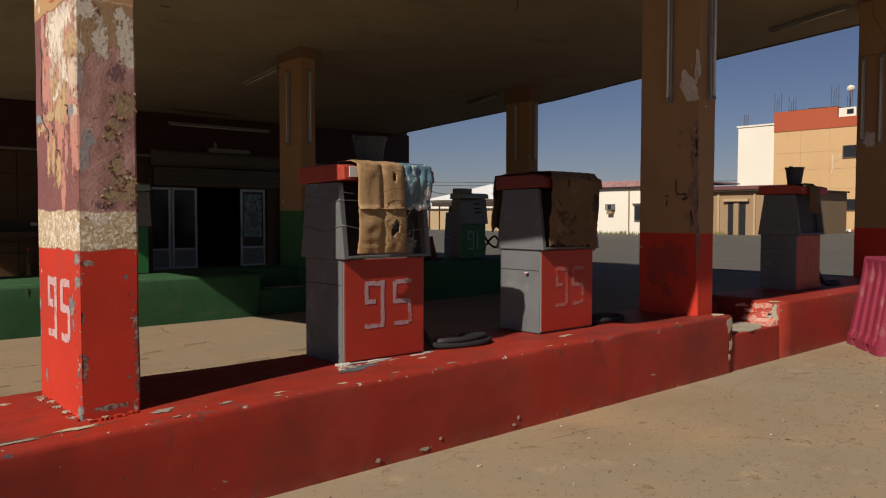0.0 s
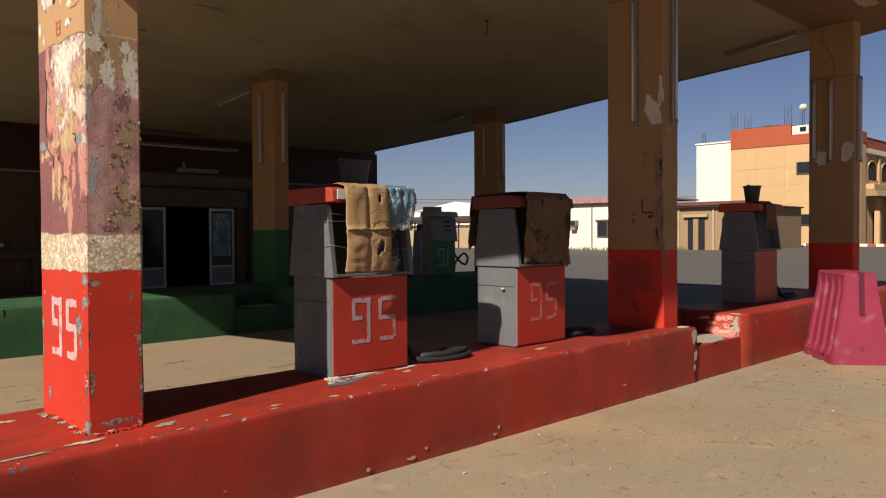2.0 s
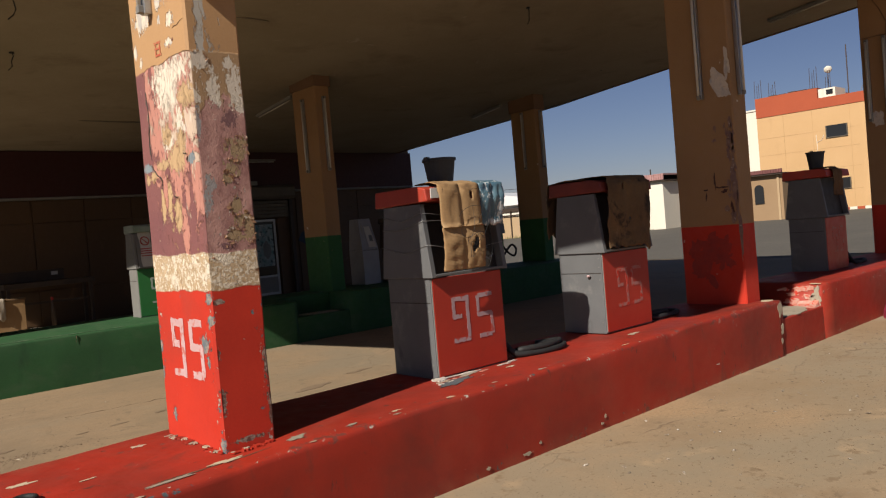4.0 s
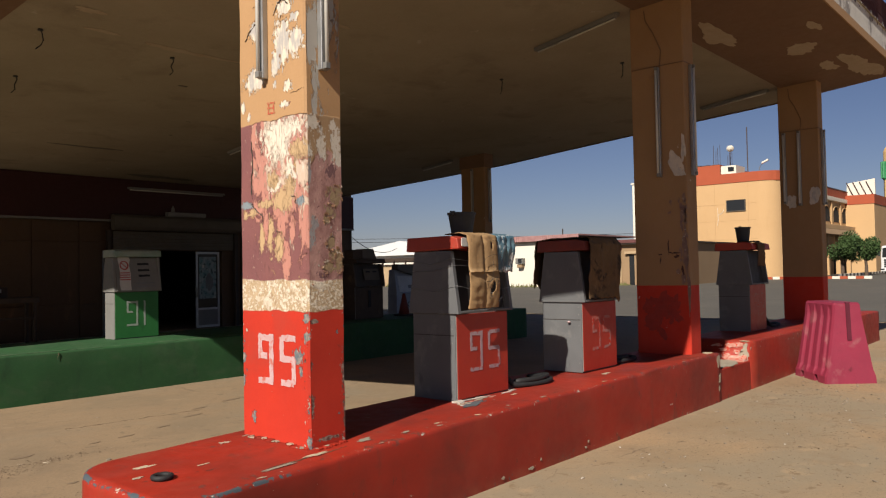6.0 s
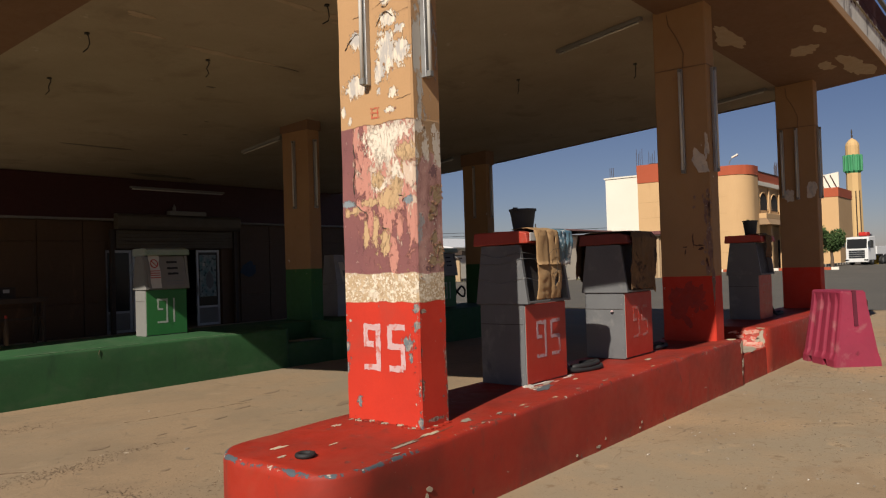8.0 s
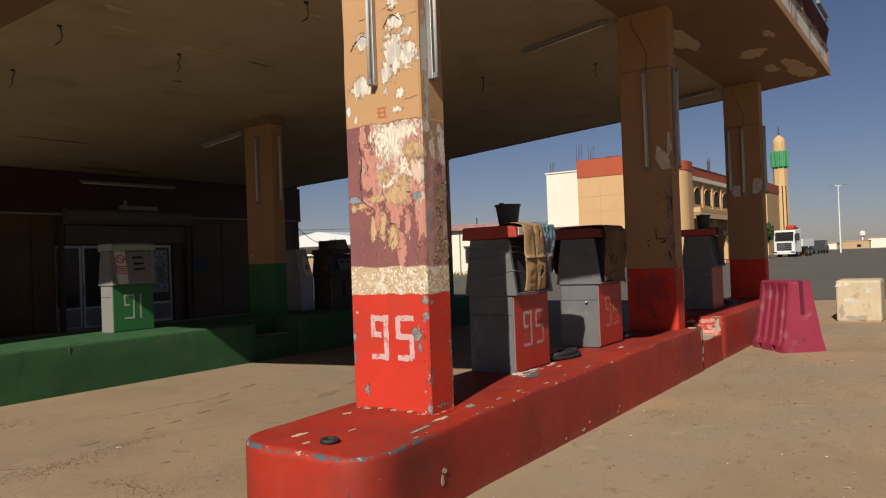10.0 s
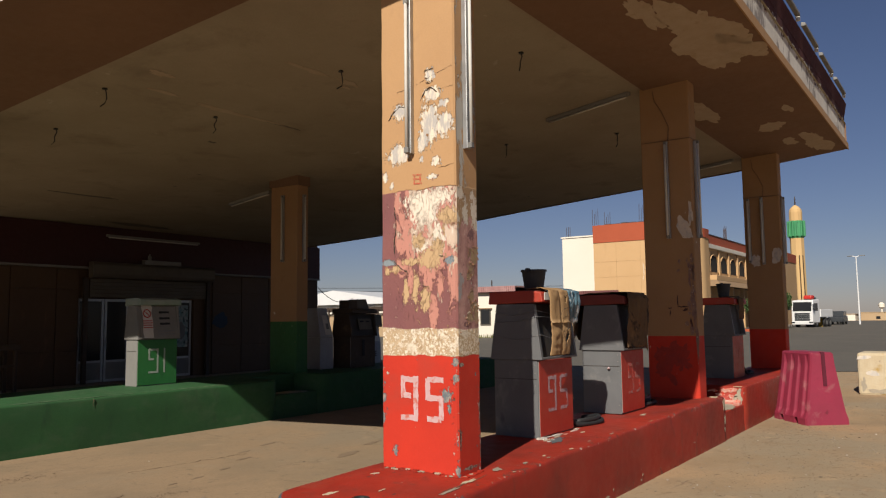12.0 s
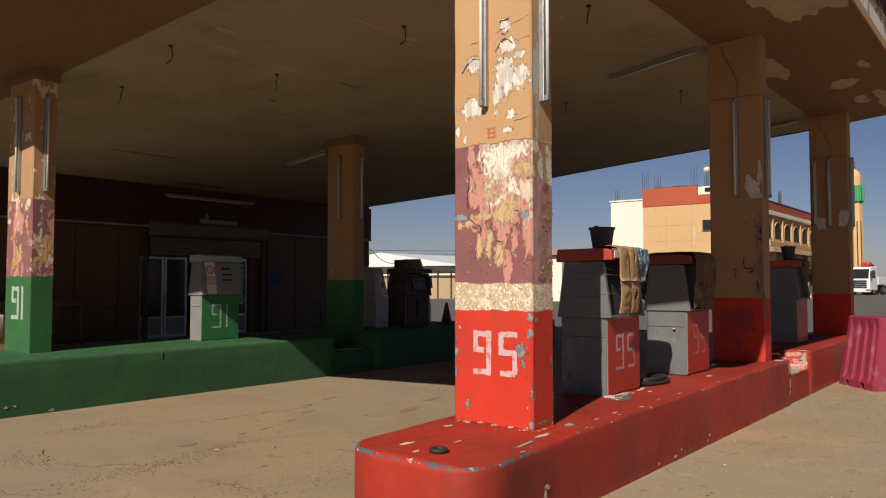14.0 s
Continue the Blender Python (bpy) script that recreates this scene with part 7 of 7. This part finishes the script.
mx, my = 125.0, 22.9
mn = thing("minaret", (mx, my, rise(104)), "tan octagonal minaret with a green balcony and a domed top", "minaret")
part("shaft", lathe([(1.10, 0), (1.0, 13.4), (0.95, 13.4)], (mx, my, 0.5), 8), M_minaret, mn)
part("balcony", lathe([(1.0, 13.2), (1.18, 13.5), (1.18, 15.7), (1.0, 15.9)], (mx, my, 0.5), 8), M_mgreen, mn)
for k in range(12):
    a = (k + 0.5) * math.tau / 12
    part("balcony_pier", tube([(mx + 1.20 * math.cos(a), my + 1.20 * math.sin(a), 14.0), (mx + 1.20 * math.cos(a), my + 1.20 * math.sin(a), 16.4)], 0.14, 5), M_mgreen, mn)
part("lantern", lathe([(0.95, 15.7), (0.95, 17.3), (0.85, 17.7), (0.55, 18.1), (0.2, 18.35), (0.05, 18.45)], (mx, my, 0.5), 12), M_minaret, mn)
part("finial", lathe([(0.06, 18.4), (0.14, 18.8), (0.05, 19.0), (0.12, 19.3), (0.02, 19.8)], (mx, my, 0.5), 8), M_darkwood, mn)
for a in (-2.75, -2.2):
    part("slit_window", tube([(mx + 1.06 * math.cos(a), my + 1.06 * math.sin(a), 3), (mx + 1.0 * math.cos(a), my + 1.0 * math.sin(a), 11)], 0.08, 4), M_darkwood, mn)


cb = thing("slack_cable", (16.5, 20.3, 3.2), "slack black cable from the store corner with a bent pipe", "cable")
part("pipe", tube([(16.42, 20.3, 3.5), (16.42, 20.3, 2.96), (16.42, 20.28, 2.34)], 0.02, 6), M_wire, cb)
part("cable", tube([(16.42 + (6.15) * k / 8, 20.3 + 3.7 * k / 8, 3.01 + (-0.24) * k / 8 - 0.35 * (1 - (k / 4 - 1) ** 2)) for k in range(9)], 0.012, 5), M_wire, cb)


# ---- vehicles ----
def wheel(parent, x, y, z, r, w):
    bmw = B()
    n = 18
    rings = []
    for yy, rr in ((y - w / 2, r * 0.9), (y - w / 2 + 0.04, r), (y + w / 2 - 0.04, r), (y + w / 2, r * 0.9)):
        rings.append([bmw.verts.new((x + rr * math.cos(k * math.tau / n), yy, z + rr * math.sin(k * math.tau / n))) for k in range(n)])
    for a, b in zip(rings, rings[1:]):
        for k in range(n):
            bmw.faces.new((a[k], b[k], b[(k + 1) % n], a[(k + 1) % n]))
    bmw.faces.new(rings[0])
    bmw.faces.new(rings[-1][::-1])
    ty = part("tyre", bmw, M_rubber, parent)
    part("rim", prism([(x + r * 0.5 * math.cos(k * math.tau / 12), z + r * 0.5 * math.sin(k * math.tau / 12)) for k in range(12)], y - w / 2 - 0.01, y + w / 2 + 0.01, 1), M_pale, ty)


tx, ty_, tz = 88.0, 16.5, rise(88) + 0.02
tk = thing("flatbed_truck", (tx, ty_, tz), "white flatbed lorry parked on the asphalt with a red load", "truck")
part("cab", prism([(tx, tz + 0.5), (tx, tz + 1.7), (tx + 0.25, tz + 2.95), (tx + 2.1, tz + 3.05), (tx + 2.1, tz + 0.5)], ty_ - 1.12, ty_ + 1.12, 1, 0.06), M_truck, tk)
part("windscreen", hull(B(), [(tx - 0.01, ty_ - 0.99, tz + 1.75), (tx - 0.01, ty_ + 0.99, tz + 1.75), (tx + 0.05, ty_ + 0.99, tz + 1.75), (tx + 0.05, ty_ - 0.99, tz + 1.75), (tx + 0.2, ty_ - 0.99, tz + 2.75), (tx + 0.2, ty_ + 0.99, tz + 2.75), (tx + 0.26, ty_ + 0.99, tz + 2.75), (tx + 0.26, ty_ - 0.99, tz + 2.75)]), M_pane, tk)
for k in range(4):
    part("grille_bar", box((tx - 0.04, ty_ - 0.8, tz + 0.72 + 0.22 * k), (tx + 0.02, ty_ + 0.8, tz + 0.90 + 0.22 * k), 0.01), M_suv, tk)
part("bumper", box((tx - 0.12, ty_ - 1.12, tz + 0.3), (tx + 0.3, ty_ + 1.12, tz + 0.65), 0.05), M_truck, tk)
for s in (-1, 1):
    part("headlight", box((tx - 0.14, ty_ + s * 0.95 - 0.2, tz + 0.45), (tx - 0.1, ty_ + s * 0.95 + 0.2, tz + 0.6), 0.01), M_pane, tk)
    part("mirror", box((tx - 0.1, ty_ + s * 1.28 - 0.12, tz + 1.9), (tx + 0.05, ty_ + s * 1.28 + 0.12, tz + 2.5), 0.03), M_suv, tk)
part("side_window", box((tx + 0.5, ty_ - 1.14, tz + 1.8), (tx + 1.5, ty_ - 1.11, tz + 2.6)), M_pane, tk)
part("bed", box((tx + 2.4, ty_ - 1.12, tz + 1.1), (tx + 6.0, ty_ + 1.12, tz + 1.95), 0.03), M_truck, tk)
part("crane", box((tx + 2.2, ty_ - 0.5, tz + 1.7), (tx + 3.0, ty_ + 0.6, tz + 3.3), 0.08), M_suv, tk)
part("chassis", box((tx + 1.0, ty_ - 0.5, tz + 0.6), (tx + 5.9, ty_ + 0.5, tz + 1.1)), M_suv, tk)
for x in (tx + 1.2, tx + 4.1, tx + 5.2):
    for s in (-1, 1):
        wheel(tk, x, ty_ + s * 0.95, tz + 0.5, 0.5, 0.3)
tk.rotation_euler = (0, 0, radians(-11))
ld = thing("red_load", (tx, ty_, tz), "bright red crane head folded above the lorry cab", "load")
part("load", box((tx + 1.3, ty_ - 0.6, tz + 3.05), (tx + 2.3, ty_ + 0.3, tz + 3.5), 0.15), mat("bright_red", (0.6, 0.03, 0.02), None, 3, 0.5, 0.1), ld)
ld.rotation_euler = (0, 0, radians(-11))


def car(x, y, material, label, L=4.6):
    z = rise(x) + 0.01
    th = thing("parked_car", (x + L / 2, y, z), label, "car", "parked cars")
    part("body", prism([(x, z + 0.35), (x, z + 0.9), (x + 0.9, z + 1.05), (x + L - 0.1, z + 1.05), (x + L, z + 0.35)], y - 0.9, y + 0.9, 1, 0.05), material, th)
    part("cabin", prism([(x + 0.9, z + 1.05), (x + 1.5, z + 1.7), (x + L - 0.4, z + 1.72), (x + L - 0.15, z + 1.05)], y - 0.8, y + 0.8, 1, 0.05), material, th)
    part("side_glass", prism([(x + 1.1, z + 1.1), (x + 1.6, z + 1.6), (x + L - 0.6, z + 1.6), (x + L - 0.4, z + 1.1)], y - 0.82, y + 0.82, 1), M_pane, th)
    for wx in (x + 0.85, x + L - 0.85):
        for s in (-1, 1):
            wheel(th, wx, y + s * 0.8, z + 0.36, 0.36, 0.22)


car(104.5, 15.5, M_suv, "dark off-road car parked beyond the lorry")
car(112.0, 17.1, M_truck, "white car parked beyond the lorry")

sl = thing("street_lamp", (106, 12.9, rise(104)), "tall pale steel street lamp with two short arms", "street lamp")
part("pole", tube([(106, 12.9, 0.5), (106, 12.9, 9.2)], [0.11, 0.06], 8), M_truck, sl)
for s in (-1, 1):
    part("arm", tube([(106, 12.9, 9.1), (106, 12.9 + s * 0.5, 9.25)], 0.05, 6), M_truck, sl)
    part("lamp_head", box((105.85, 12.9 + s * 0.7 - 0.3, 9.2), (106.15, 12.9 + s * 0.7 + 0.3, 9.3), 0.03), M_pale, sl)

rng = random.Random(77)
for k in range(9):
    d = 190 + 25 * rng.random()
    y = 4 + 6.3 * k
    fh = thing("far_house", (d, y, 0.55), "small pale house far off on the plain", "house", "far houses")
    w, h = rng.uniform(3, 7), rng.uniform(1.2, 2.2)
    part("wall", box((d, y, 0.4), (d + 8, y + w, 0.6 + h), 0.05), rng.choice([M_whitewall, M_tanwall, M_shedwall]), fh)
    part("window", box((d - 0.05, y + w * 0.3, 0.9), (d + 0.02, y + w * 0.45, 1.5)), M_pane, fh)
    part("parapet", box((d - 0.1, y - 0.1, 0.6 + h), (d + 8, y + w + 0.1, 0.75 + h)), M_tanwall, fh)
wt_ = thing("water_tower", (230, 22.5, 0.6), "small white water tower far off", "tower")
part("stem", tube([(230, 21.0, 0.5), (230, 21.0, 3.6)], 0.2, 8), M_whitewall, wt_)
part("tank", lathe([(0.3, 2.9), (0.75, 3.2), (0.75, 4.1), (0.2, 4.5)], (230, 21.0, 0.6), 12), M_whitewall, wt_)


# ---- plants ----
def tree(x, y, h, r, seed, label):
    th = thing("tree", (x, y, rise(x)), label, "tree", "street trees")
    g = random.Random(seed)
    z0 = rise(x) - 0.05
    bmt = tube([(x, y, z0), (x + 0.05, y, z0 + h * 0.25), (x - 0.05, y + 0.05, z0 + h * 0.45)], [0.2, 0.15, 0.12], 8)
    for k in range(6):
        a = k * 1.05 + g.random()
        tube([(x, y, z0 + h * 0.35), (x + r * 0.4 * math.cos(a), y + r * 0.4 * math.sin(a), z0 + h * 0.6), (x + r * 0.7 * math.cos(a), y + r * 0.7 * math.sin(a), z0 + h * 0.75)], [0.08, 0.05, 0.02], 5, bmt)
    part("trunk", bmt, M_bark, th)
    bmc = B()
    lobes = [(g.uniform(-0.6, 0.6) * r, g.uniform(-0.6, 0.6) * r, h * g.uniform(0.5, 0.85), r * g.uniform(0.35, 0.55)) for _ in range(9)]
    for k in range(5000):
        lx, ly, lz, lr = g.choice(lobes)
        d = Vector((g.gauss(0, 1), g.gauss(0, 1), g.gauss(0, 0.8))).normalized() * lr * g.uniform(0.6, 1.08)
        p = Vector((x + lx, y + ly, z0 + lz)) + d
        s = g.uniform(0.07, 0.15)
        u = Vector((g.gauss(0, 1), g.gauss(0, 1), g.gauss(0, 1))).normalized()
        v = u.orthogonal().normalized()
        bmc.faces.new([bmc.verts.new(q) for q in (p - u * s, p + v * s * 0.6, p + u * s, p - v * s * 0.6)])
    tagged(part("crown", bmc, M_leaf, th), kind="stuff")


tree(82, 19.8, 4.3, 1.75, 1, "round dark green tree on the verge")
tree(84, 18.1, 4.0, 1.4, 2, "round dark green tree with low branches on the verge")
bn = thing("waste_bin", (92, 14.8, rise(92)), "small yellow bin beside the kerb", "bin")
part("drum", lathe([(0.3, 0), (0.32, 0.9), (0.25, 0.95)], (92, 15.4, rise(92)), 12), mat("yellow_plastic", (0.6, 0.38, 0.03), None, 3, 0.6, 0.1), bn)
bm = B()
rng = random.Random(4)
for k in range(900):
    line = rng.choice(((51.2, 32, 41), (53.2, 43, 60), (55.2, 26.8, 32.0), (70.3, 25, 36)))
    x, y = line[0] + rng.gauss(0, 0.3), rng.uniform(line[1], line[2])
    if noise.noise((x * 0.3, y * 0.5, 3)) < -0.05:
        continue
    z = rise(x)
    h = rng.uniform(0.1, 0.4)
    w = rng.uniform(0.03, 0.07)
    lean = rng.uniform(-0.15, 0.15)
    bm.faces.new([bm.verts.new(p) for p in ((x, y - w, z), (x, y + w, z), (x + lean, y + lean, z + h))])
tagged(part("weeds", bm, M_weed), "dry weeds along the far walls", "weeds", kind="stuff")
